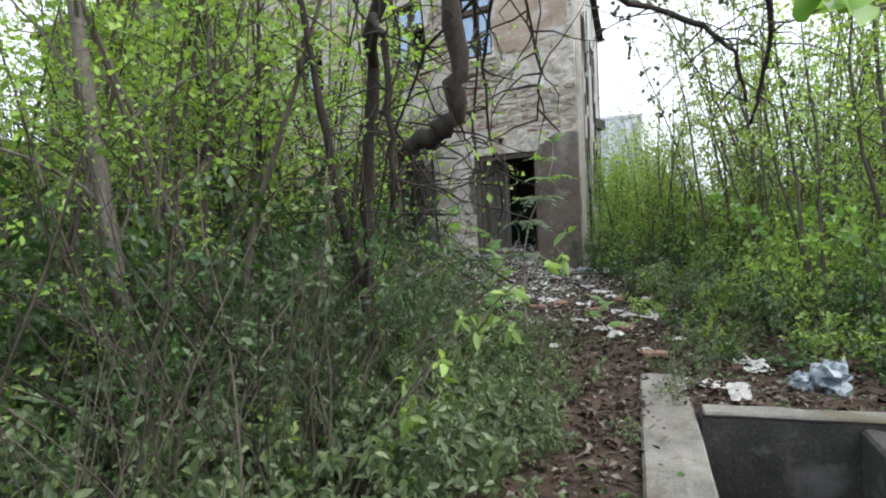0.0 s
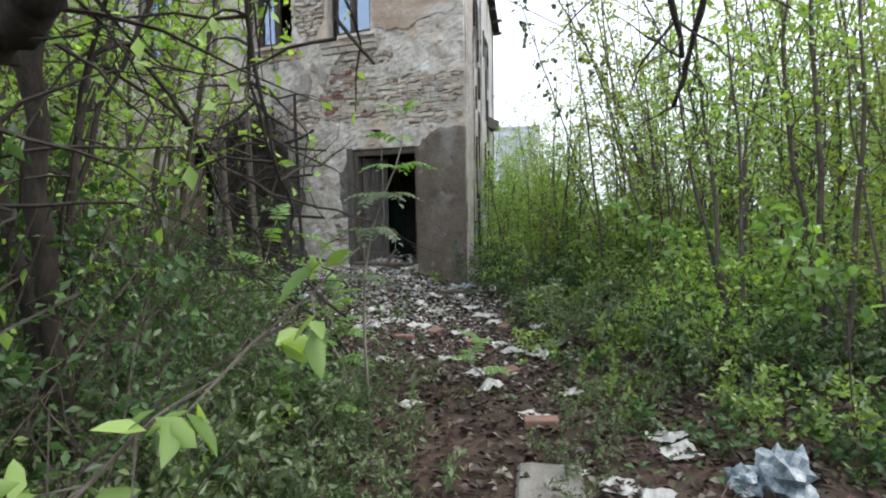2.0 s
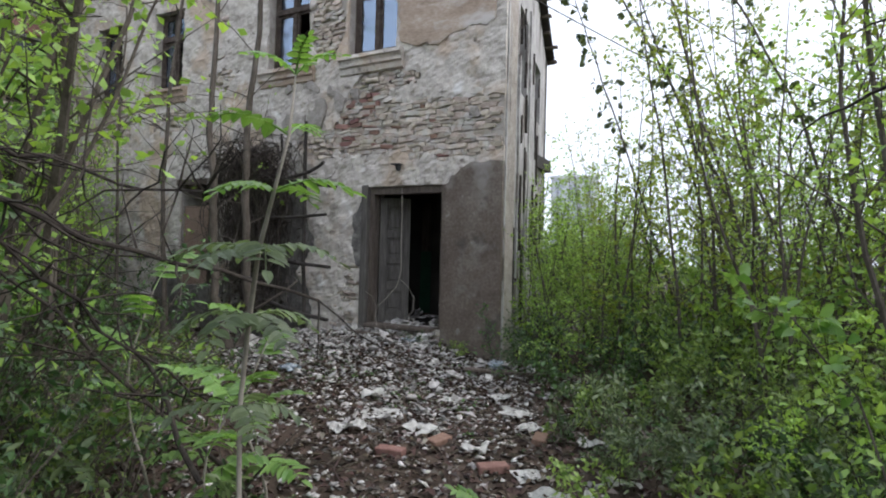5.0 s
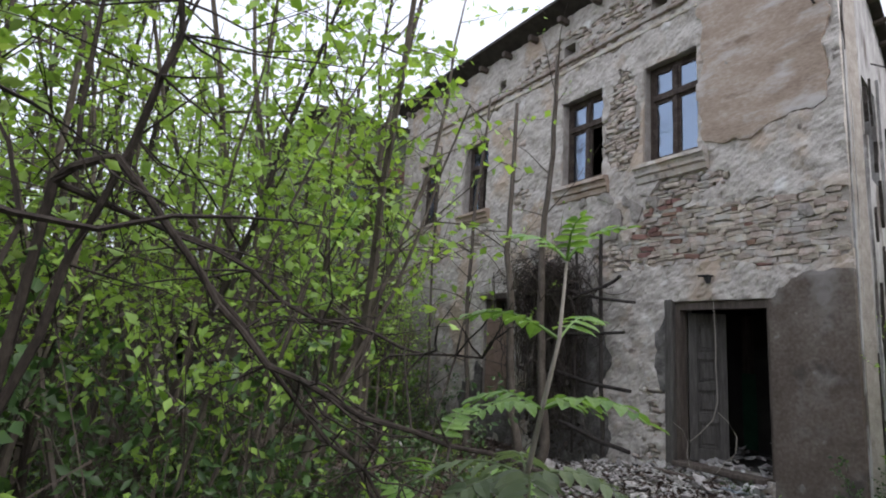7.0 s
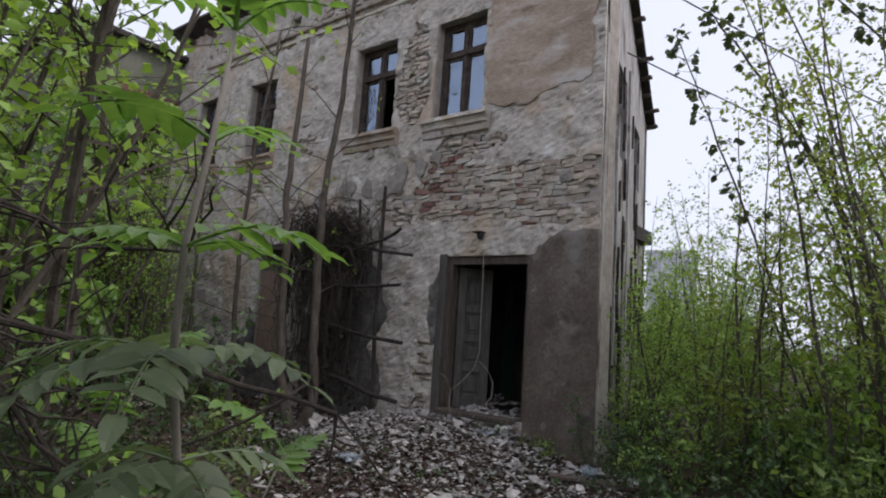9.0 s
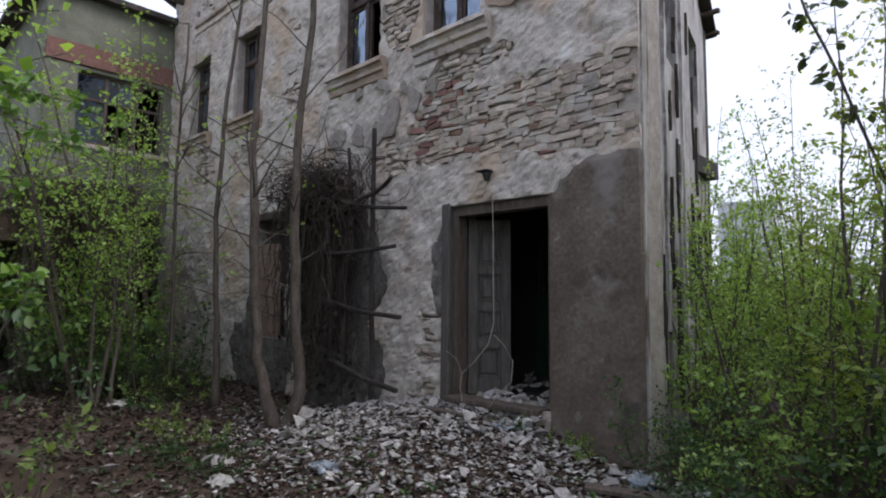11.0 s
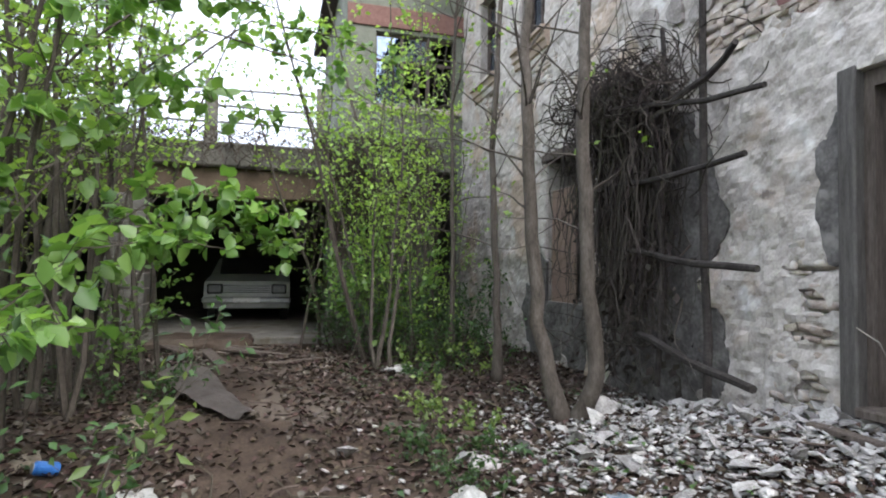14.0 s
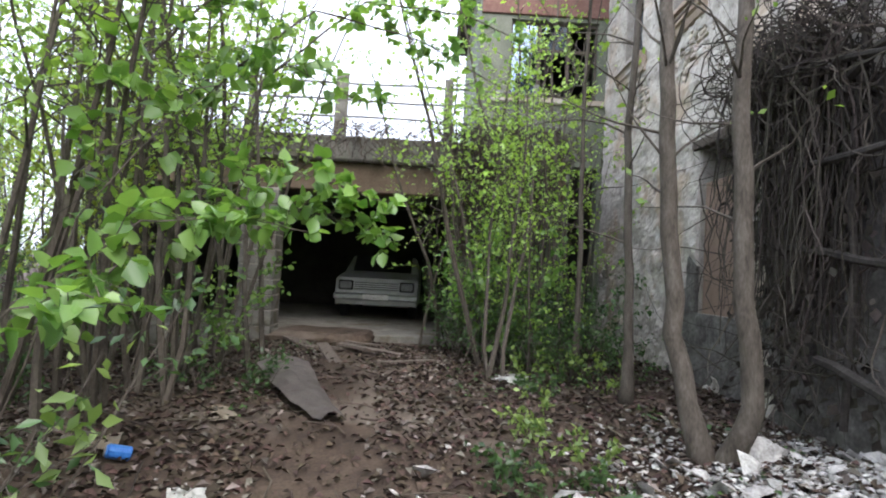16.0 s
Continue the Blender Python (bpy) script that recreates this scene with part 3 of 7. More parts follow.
# ---- windows, sills, door ----
def window_unit(name, h, label, open_leaf=False, depth=0.14):
    x0, x1, z0, z1 = h
    w = tagged(new(name), label, "window", kind="structure")
    w.matrix_basis = pose(0, 0.0, 0)
    y0, y1 = 0.02 + depth, 0.02 + depth + 0.07
    t = 0.075
    zt = z0 + (z1 - z0) * 0.64
    fr = Geo()
    for a in ((x0, x0 + t, z0, z1), (x1 - t, x1, z0, z1), (x0 + t, x1 - t, z1 - t, z1), (x0 + t, x1 - t, z0, z0 + t)):
        fr.quad_box(a[0], a[1], y0, y1, a[2], a[3])
    part("window_frame", fr, WINDOW_WOOD, w)
    part("transom", box_bm(x0 + t, x1 - t, y0 - 0.03, y1, zt, zt + 0.09, 0.01), WINDOW_WOOD, w)
    xm = (x0 + x1) / 2
    part("mullion", box_bm(xm - 0.035, xm + 0.035, y0 - 0.015, y1, z0 + t, z1 - t, 0.008), WINDOW_WOOD, w)
    for k, (a, b) in enumerate(((x0 + t, xm - 0.035), (xm + 0.035, x1 - t))):
        for c, d in ((z0 + t, zt), (zt + 0.09, z1 - t)):
            s = Geo()
            for e in ((a, a + 0.04, c, d), (b - 0.04, b, c, d), (a + 0.04, b - 0.04, d - 0.04, d), (a + 0.04, b - 0.04, c, c + 0.04)):
                s.quad_box(e[0], e[1], y0 + 0.012, y1 - 0.012, e[2], e[3])
            part("casement", s, WINDOW_WOOD, w)
            if open_leaf and k == 1 and c < zt - 0.2:
                continue
            p = part("pane", Geo().quad_box(a + 0.035, b - 0.035, y0 + 0.03, y0 + 0.034, c + 0.035, d - 0.035), GLASS, w)
            p.visible_shadow = False
    return w


window_unit("window_1", WINDOWS[0], "tall brown wooden window with glass that mirrors the sky")
window_unit("window_2", WINDOWS[1], "tall brown wooden window with one lower pane missing", True)
window_unit("window_3", WINDOWS[2], "tall brown wooden window behind saplings", True)
window_unit("window_4", WINDOWS[3], "tall brown wooden window behind saplings")


def sill(h):
    x0, x1 = h[0] - 0.12, h[1] + 0.16
    g = bmesh.new()
    prof = [(-0.15, 4.36), (-0.16, 4.30), (-0.12, 4.29), (-0.10, 4.24), (-0.11, 4.19), (-0.07, 4.17), (-0.06, 4.08), (0.02, 4.05), (0.10, 4.40)]
    rows = []
    for k in range(15):
        x = x0 + (x1 - x0) * k / 14
        rows.append([g.verts.new((x, y + 0.012 * noise.noise(Vector((x * 8, y * 30, z * 9))), z + 0.012 * noise.noise(Vector((x * 7, 9, z * 6))))) for y, z in prof])
    for a, b in zip(rows, rows[1:]):
        for i in range(len(prof)):
            j = (i + 1) % len(prof)
            g.faces.new((a[i], b[i], b[j], a[j]))
    g.faces.new(rows[0])
    g.faces.new(rows[-1][::-1])
    bmesh.ops.recalc_face_normals(g, faces=g.faces[:])
    return g


for h in WINDOWS:
    part("window_sill", sill(h), RENDER_TAN if h[0] < -2 else PLASTER, wall_front, "moulded plaster sill with chipped edges")
# cornice lines below the eaves
for z, d in ((6.62, 0.05), (6.78, 0.08)):
    part("cornice_band", box_bm(-8.8, -0.9, -d, 0.03, z, z + 0.07, 0.012, 0.012, 3, int(z * 10)), STONE, wall_front)

door_1 = tagged(new("door_1"), "open grey-brown panelled entrance door with one leaf missing", "door", kind="structure")
fr = Geo()
fr.quad_box(DOOR[0], DOOR[0] + 0.10, 0.04, 0.2, -0.05, 2.2).quad_box(DOOR[1] - 0.07, DOOR[1], 0.04, 0.2, -0.05, 2.2).quad_box(DOOR[0] + 0.10, DOOR[1] - 0.07, 0.04, 0.2, 2.09, 2.2)
part("door_frame", fr, OLD_WOOD, door_1)
part("architrave", box_bm(DOOR[0] - 0.10, DOOR[0] + 0.03, -0.045, 0.05, -0.2, 2.24, 0.012, 0.006, 2), DOOR_WOOD, door_1)
leaf_m = pose(DOOR[0] + 0.12, 0.2, 0.0, 0, 0, 40)


def door_leaf():
    lw, lh = 0.5, 2.06
    leaf = part("door_leaf", Geo().quad_box(0.02, lw - 0.02, 0.034, 0.044, 0.03, lh - 0.01), DOOR_WOOD, door_1, m=leaf_m)
    for a, b in ((0, 0.115), (lw - 0.115, lw)):
        part("stile", box_bm(a, b, 0, 0.055, 0.02, lh, 0.006), DOOR_WOOD, leaf)
    rails = ((0.02, 0.2), (0.55, 0.66), (0.98, 1.09), (1.41, 1.52), (lh - 0.14, lh))
    for c, d in rails:
        part("rail", box_bm(0.115, lw - 0.115, 0.002, 0.053, c, d, 0.006), DOOR_WOOD, leaf)
    for (_, c), (d, _) in zip(rails, rails[1:]):
        a, b = 0.115, lw - 0.115
        part("panel", box_bm(a + 0.045, b - 0.045, 0.018, 0.036, c + 0.05, d - 0.05, 0.012), DOOR_WOOD, leaf)
        for e in ((a, a + 0.022, c, d), (b - 0.022, b, c, d), (a + 0.022, b - 0.022, c, c + 0.022), (a + 0.022, b - 0.022, d - 0.022, d)):
            part("moulding", box_bm(e[0], e[1], 0.012, 0.036, e[2], e[3], 0.007), DOOR_WOOD, leaf)


door_leaf()
step = tagged(part("threshold_board", box_bm(-1.35, -0.1, -0.12, 0.12, -0.03, 0.03, 0.01, 0.01, 3), OLD_WOOD), "worn wooden board across the doorway", "board")
tagged(part("wall_hall_end", Geo().quad_box(-2.2, 0.42, 2.35, 2.45, -0.03, 3.0), DARK_ROOM), "dark end wall of the hallway", "wall", kind="structure")
GREEN_PAINT = material("old_green_oil_paint", [(0.012, 0.05, 0.028), (0.03, 0.1, 0.06)], 4.0, 0.5, 0.2)
jamb = thing("inner_jamb", pose(-1.62, 2.28, -0.03), "inner door jamb with old green oil paint on its lower half", "door jamb")
part("post", box_bm(-0.07, 0.07, -0.06, 0.05, 0.0, 2.2, 0.008), OLD_WOOD, jamb)
part("painted_panel", box_bm(-0.075, 0.16, -0.075, -0.062, 0.05, 1.25, 0.004), GREEN_PAINT, jamb, "dark green painted board")
wall_lamp = thing("wall_lamp", pose(-0.78, -0.03, 2.46), "small rusty metal lamp bracket over the doorway", "lamp")
part("cap", box_bm(-0.11, 0.06, -0.13, 0.02, 0.06, 0.08, 0.008), BLACK_TRIM, wall_lamp)
part("socket", Geo().tube([(0, -0.06, 0.06), (0, -0.06, 0.02), (0.01, -0.06, -0.03)], [0.042, 0.046, 0.03], 10), BLACK_TRIM, wall_lamp)
# ground-floor window: black opening partly boarded
board = tagged(part("window_board", box_bm(GF_WIN[0] + 0.02, GF_WIN[1] - 0.3, 0.06, 0.09, 0.1, 2.0, 0.006), BROWN_BOARD), "brown chipboard sheet propped in the window opening", "board")
part("lintel", box_bm(GF_WIN[0] - 0.12, GF_WIN[1] + 0.15, -0.05, 0.2, 2.40, 2.52, 0.015, 0.01, 2), OLD_WOOD, wall_front)

# roof: a single pitch that falls to the rear, with open battens along the verge
roof = thing("roof", pose(0, 0, 0), "black tarred roof sloping down to the rear with broken eaves boards", "roof")
tagged(roof, kind="structure")
def roof_z(y):
    return 7.98 - 0.44 * (y + 0.5)
rg = Geo()
for a, b in ((X0 - 0.2, 1.0),):
    rg.v += [(a, -0.38, roof_z(-0.38)), (b + 0.12, -0.38, roof_z(-0.38)), (b - 0.95, 5.0, roof_z(5.0)), (a, 5.0, roof_z(5.0))]
    rg.v += [(x, y, z + 0.06) for x, y, z in rg.v[:4]]
    rg.f += [(3, 2, 1, 0), (4, 5, 6, 7), (0, 1, 5, 4), (1, 2, 6, 5), (2, 3, 7, 6), (3, 0, 4, 7)]
part("deck", rg, TAR, roof)
for k in range(14):
    y = -0.33 + k * 0.4
    cx = X1 + side_dir.x * max(0, y) + 0.05
    part("batten", box_bm(cx - 0.5, cx + 0.2 - 0.06 * (k % 3), y - 0.05, y + 0.05, roof_z(y) - 0.07, roof_z(y) - 0.015, 0.006), OLD_WOOD, roof)
for k in range(13):
    x = X0 + 0.4 + k * 0.85
    part("rafter_end", box_bm(x - 0.05, x + 0.05, -0.24, 0.1, roof_z(-0.1) - 0.2, roof_z(-0.1) - 0.08, 0.01), OLD_WOOD, roof)

# split grey boards fixed up the corner of the side wall
for k, (u, w, z0, z1) in enumerate(((0.04, 0.2, -0.4, 7.2), (0.30, 0.17, 0.3, 6.8), (0.56, 0.14, 1.6, 6.6), (0.80, 0.15, -0.3, 3.3), (2.25, 0.16, 0.2, 5.6), (0.2, 0.09, 2.2, 5.2), (0.46, 0.12, -0.4, 1.7), (0.72, 0.09, 3.4, 6.3), (1.05, 0.11, 0.8, 4.4), (0.1, 0.16, 4.6, 7.3), (1.95, 0.12, -0.3, 3.0))):
    g = Geo()
    n = 60
    lay = 0.008 * (k % 3)
    for i in range(n + 1):
        z = z0 + (z1 - z0) * i / n
        o = 0.02 * noise.noise(Vector((k * 7.0, 0, z * 1.3)))
        e = 0.03 * noise.noise(Vector((k * 3.0, 9, z * 4.0))) + 0.03 * noise.noise(Vector((k * 5.0, 2, z * 11.0)))
        g.v += [put_side(u + o - e * 0.6, -0.002, z), put_side(u + o - e * 0.6, -0.03 - lay + o * 0.5, z), put_side(u + w + e, -0.03 - lay + o, z), put_side(u + w + e, -0.002, z)]
        if i:
            q = (i - 1) * 4
            g.f += [(q, q + 4, q + 5, q + 1), (q + 1, q + 5, q + 6, q + 2), (q + 2, q + 6, q + 7, q + 3)]
    part("corner_board", g, SIDE_PLASTER, wall_side, "split weathered corner board")

# dark gashes where the side plaster has split off the wall
rk = np.random.default_rng(27)
for k in range(26):
    u, z0 = rk.uniform(0.06, 1.9) if k < 18 else rk.uniform(1.9, 4.2), rk.uniform(-0.2, 5.2)
    ln, w = rk.uniform(0.35, 1.5), rk.uniform(0.015, 0.05)
    z0 = min(z0, 6.6 - 0.43 * u - ln)
    g = Geo()
    n = 16
    for i in range(n + 1):
        z = z0 + ln * i / n
        o = 0.07 * noise.noise(Vector((k * 5.0, 4, z * 2.6))) + 0.02 * noise.noise(Vector((k * 5.0, 4, z * 13.0)))
        hw = w * math.sin(math.pi * (i + 0.15) / (n + 0.3)) * (0.7 + 0.6 * noise.noise(Vector((k * 3.0, 7, z * 9.0))))
        out = -0.034 - 0.008 * (k % 3)
        g.v += [put_side(u + o - hw, -0.004, z), put_side(u + o - hw * 0.8, out, z), put_side(u + o + hw * 0.8, out, z), put_side(u + o + hw, -0.004, z)]
        if i:
            q = (i - 1) * 4
            g.f += [(q, q + 4, q + 5, q + 1), (q + 1, q + 5, q + 6, q + 2), (q + 2, q + 6, q + 7, q + 3)]
    part("split", g, TAR, wall_side, "black split in the plaster")
bracket = thing("wire_bracket", pose(0.7, -0.02, 5.85), "small rusty wire bracket with a round insulator on the house corner", "bracket")
part("arm", Geo().tube([(0, 0.03, 0.0), (0.02, -0.12, 0.0), (0.06, -0.2, 0.02)], 0.014, 8), BLACK_TRIM, bracket)
part("insulator", Geo().tube([(0.06, -0.2, -0.03), (0.06, -0.2, 0.0), (0.06, -0.2, 0.05), (0.06, -0.2, 0.08)], [0.02, 0.045, 0.045, 0.018], 12), BLACK_TRIM, bracket, smooth=True)

# ---- wing at the far end, carport and car ----
wing_window = (-1.86, -0.18, 4.2, 5.7)
wall_wing = tagged(part("wall_wing", wall_geo(-2.45, 0.02, -0.9, 7.2, 0.35, [wing_window, (-0.62, -0.1, -0.4, 2.9)], put_wing), GREEN_WALL), "mossy green-grey wing wall with a broken window", "wall", kind="structure")
part("brick_band", box_bm(X0 - 0.02, X0 + 0.05, -2.44, 0.0, 5.78, 6.2, 0.01, 0.008, 3), RED_BRICK, wall_wing, "row of bare red bricks")
part("sill_band", box_bm(X0 - 0.02, X0 + 0.07, -2.2, 0.0, 4.08, 4.18, 0.012, 0.008, 3), PLASTER, wall_wing)
tagged(part("wall_wing_end", Geo().quad_box(-16, X0 - 0.35, -2.45, -2.15, -0.9, 7.2), GREEN_WALL), "mossy flank of the wing", "wall", kind="structure")
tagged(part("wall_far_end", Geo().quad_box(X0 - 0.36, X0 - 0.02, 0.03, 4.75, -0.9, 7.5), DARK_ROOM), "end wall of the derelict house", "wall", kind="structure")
# added to close off the wing, so that its openings stay dark
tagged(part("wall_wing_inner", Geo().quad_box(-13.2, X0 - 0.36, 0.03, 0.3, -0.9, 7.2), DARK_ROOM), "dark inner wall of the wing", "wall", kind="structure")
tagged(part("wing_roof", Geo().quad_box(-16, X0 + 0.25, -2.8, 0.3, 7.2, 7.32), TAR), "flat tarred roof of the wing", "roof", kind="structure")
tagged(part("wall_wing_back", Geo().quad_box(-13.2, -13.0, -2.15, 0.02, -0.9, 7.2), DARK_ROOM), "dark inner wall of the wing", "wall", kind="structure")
ww = tagged(new("window_5"), "broken dark wooden window with a few panes left", "window", kind="structure")
a0, a1, b0, b1 = wing_window
for k in range(4):
    y = a0 + (a1 - a0) * k / 3
    part("mullion", box_bm(X0 - 0.16, X0 - 0.09, y - 0.035, y + 0.035, b0, b1, 0.008), OLD_WOOD, ww)
for z in (b0 + 0.03, b0 + 0.95, b1 - 0.03):
    part("transom", box_bm(X0 - 0.15, X0 - 0.1, a0, a1, z - 0.03, z + 0.03, 0.008), OLD_WOOD, ww)
for k, z0, z1 in ((0, b0 + 0.98, b1 - 0.06), (1, b0 + 0.98, b1 - 0.06), (0, b0 + 0.06, b0 + 0.92)):
    y = a0 + (a1 - a0) * k / 3
    p = part("pane", Geo().quad_box(X0 - 0.127, X0 - 0.123, y + 0.035, y + (a1 - a0) / 3 - 0.035, z0, z1), GLASS, ww)
    p.visible_shadow = False

carport = thing("carport", pose(-8.5, 0, 0), "mossy concrete carport with a flat deck hung with dead vines", "carport")
tagged(carport, kind="structure")
part("deck_slab", box_bm(-7.0, 0.25, -8.5, -1.0, 2.46, 2.86, 0.03, 0.02, 5, 3), CONCRETE, carport)
part("beam", box_bm(-0.15, 0.12, -7.6, -1.05, 1.98, 2.455, 0.02, 0.008, 4, 5), RUSTY_BEAM, carport)
for y0, y1, z1 in ((-6.2, -5.62, 1.98), (-2.86, -2.34, 1.98)):
    pil = part("pillar", box_bm(-0.25, 0.18, y0 + 0.01, y1 - 0.01, -0.8, z1, 0.01), MORTAR, carport)
    z, k = -0.45, 0
    while z < z1 - 0.1:
        h = min(0.235, z1 - z)
        w = (y1 - y0) / 2
        off = 0 if k % 2 else -w / 2
        for q in range(3 if k % 2 == 0 else 2):
            c, d = max(y0, y0 + off + q * w), min(y1, y0 + off + (q + 1) * w)
            if d - c > 0.05:
                part("block", box_bm(-0.262, 0.2 + 0.006 * ((k + q) % 3), c + 0.006, d - 0.006, z + 0.006, z + h - 0.006, 0.01, 0.006, 1, k * 3 + q), CONCRETE, pil)
        z += 0.24
        k += 1
# these walls carry the gloom under the deck in their colour
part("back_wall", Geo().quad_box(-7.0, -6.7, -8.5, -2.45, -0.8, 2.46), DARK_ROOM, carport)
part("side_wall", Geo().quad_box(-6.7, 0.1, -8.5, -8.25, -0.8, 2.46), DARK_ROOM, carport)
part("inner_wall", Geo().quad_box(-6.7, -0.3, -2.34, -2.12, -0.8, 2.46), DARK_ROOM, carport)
part("floor_slab", box_bm(-6.7, 0.1, -8.2, -2.4, -0.75, -0.27, 0.02), CONCRETE, carport)
railing = thing("deck_railing", pose(-8.45, 0, 2.86), "weathered steel railing on the carport deck", "railing")
for y, r in ((-7.6, 0.05), (-6.2, 0.05), (-4.75, 0.1), (-3.02, 0.07), (-1.6, 0.05)):
    part("post", box_bm(-r / 2, r / 2, y - r, y + r, -0.03, 1.05, 0.008), CONCRETE if r > 0.06 else STEEL, railing)
for z in (0.35, 0.62, 0.9):
    part("rail", Geo().tube([(0, -8.4 + 0.8 * k, z + 0.012 * math.sin(k * 2 + z * 9)) for k in range(10)], 0.02, 6), STEEL, railing)


def build_car():
    car = thing("parked_car", pose(-11.0, -4.25, -0.27), "dusty white old saloon car parked under the carport deck", "car")
    hw = 0.84
    prof = [(0.0, 0.30), (0.02, 0.62), (-0.06, 0.84), (-0.5, 0.90), (-1.25, 0.96), (-1.8, 1.34), (-3.0, 1.37), (-3.55, 1.0), (-4.1, 0.93), (-4.15, 0.35)]
    g = bmesh.new()
    rows = []
    for y, inset in ((-hw, 0.05), (-hw + 0.05, 0.0), (hw - 0.05, 0.0), (hw, 0.05)):
        rows.append([g.verts.new((x - (0.04 if inset and x > -0.3 else 0), y * (0.86 if z > 1.2 else 1), z - inset * 0.4)) for x, z in prof])
    for a, b in zip(rows, rows[1:]):
        for i in range(len(prof)):
            j = (i + 1) % len(prof)
            g.faces.new((a[i], a[j], b[j], b[i]))
    g.faces.new(rows[0][::-1])
    g.faces.new(rows[-1])
    bmesh.ops.recalc_face_normals(g, faces=g.faces[:])
    bmesh.ops.bevel(g, geom=g.edges[:], offset=0.02, segments=2, affect="EDGES")
    part("body", g, CAR_WHITE, car, smooth=False)
    part("windscreen", Geo().quad_box(-0.32, 0.32, -0.65, 0.65, 0, 0.012, pose(-1.52, 0, 1.16, 0, 34.5, 0)), BLACK_TRIM, car, "dark dusty windscreen")
    part("grille", box_bm(0.0, 0.035, -0.46, 0.46, 0.60, 0.78, 0.01), CHROME, car, "pale grey slatted grille")
    for k in range(4):
        part("grille_slat", box_bm(0.03, 0.045, -0.45, 0.45, 0.615 + k * 0.042, 0.632 + k * 0.042, 0.003), BLACK_TRIM, car)
    for s in (-1, 1):
        hl = part("headlight", box_bm(0.0, 0.05, s * 0.62 - 0.15, s * 0.62 + 0.15, 0.59, 0.79, 0.02), BLACK_TRIM, car, "square black-framed headlight")
        part("lens", box_bm(0.045, 0.062, s * 0.62 - 0.12, s * 0.62 + 0.12, 0.62, 0.76, 0.02), LAMP_GLASS, hl)
    part("bumper", box_bm(-0.05, 0.12, -0.86, 0.86, 0.40, 0.53, 0.03), CHROME, car, "dull grey front bumper")
    part("number_plate", box_bm(0.12, 0.13, -0.26, 0.26, 0.41, 0.52, 0.004), PAPER, car)
    for x in (-0.75, -3.3):
        for s in (-1, 1):
            wh = part("wheel", Geo().tube([(x, s * 0.64, 0.29), (x, s * 0.66, 0.29), (x, s * 0.80, 0.29), (x, s * 0.82, 0.29)], [0.24, 0.29, 0.29, 0.24], 20), BLACK_TRIM, car, smooth=False)
            part("hubcap", Geo().tube([(x, s * 0.815, 0.29), (x, s * 0.832, 0.29)], [0.16, 0.13], 14), CHROME, wh)


build_car()

# ---- trellis of rough poles beside the doorway ----
trellis = thing("wooden_trellis", pose(-2.5, -0.3, gz(-2.5, -0.3)), "rough wooden pole trellis leaning on the house front", "trellis")
tz = gz(-2.5, -0.3)


DARK_POLE = material("dark_grey_rough_poles", [(0.016, 0.014, 0.012), (0.04, 0.034, 0.03), (0.075, 0.066, 0.06)], 9.0, 0.9, 0.5, 40.0, stretch=(1, 1, 1))


def pole(name, a, b, r, parent, mat=DARK_POLE, label="", bow=0.02):
    a, b = Vector(a), Vector(b)
    pts = [a.lerp(b, k / 6) + Vector((bow * math.sin(k * 2.1 + a.x * 5), bow * math.sin(k * 1.7 + a.z * 3), bow * math.sin(k * 1.3))) for k in range(7)]
    if parent:
        inv = parent.matrix_basis.inverted()
        pts = [inv @ p for p in pts]
    return part(name, Geo().tube(pts, [r, r * 1.05, r, r * 0.95, r, r * 0.92, r * 0.88], 7), mat, parent, label)


pole("post", (-2.38, -0.35, tz), (-2.55, -0.25, 3.30), 0.034, trellis)
pole("post", (-3.05, -0.3, tz + 0.1), (-3.12, -0.2, 3.15), 0.026, trellis)
pole("slat", (-3.05, -0.33, 2.28), (-1.98, -0.40, 2.56), 0.030, trellis)
pole("slat", (-3.6, -0.30, 2.50), (-1.72, -0.42, 2.15), 0.026, trellis)
pole("slat", (-4.3, -0.32, 1.72), (-1.92, -0.40, 1.72), 0.028, trellis)
pole("slat", (-3.9, -0.30, 1.12), (-1.80, -0.42, 0.88), 0.032, trellis)
pole("slat", (-3.3, -0.36, 0.28), (-1.75, -0.5, 0.06), 0.036, trellis)

# ---- dead vine heap hanging on the wall ----
rv = np.random.default_rng(11)


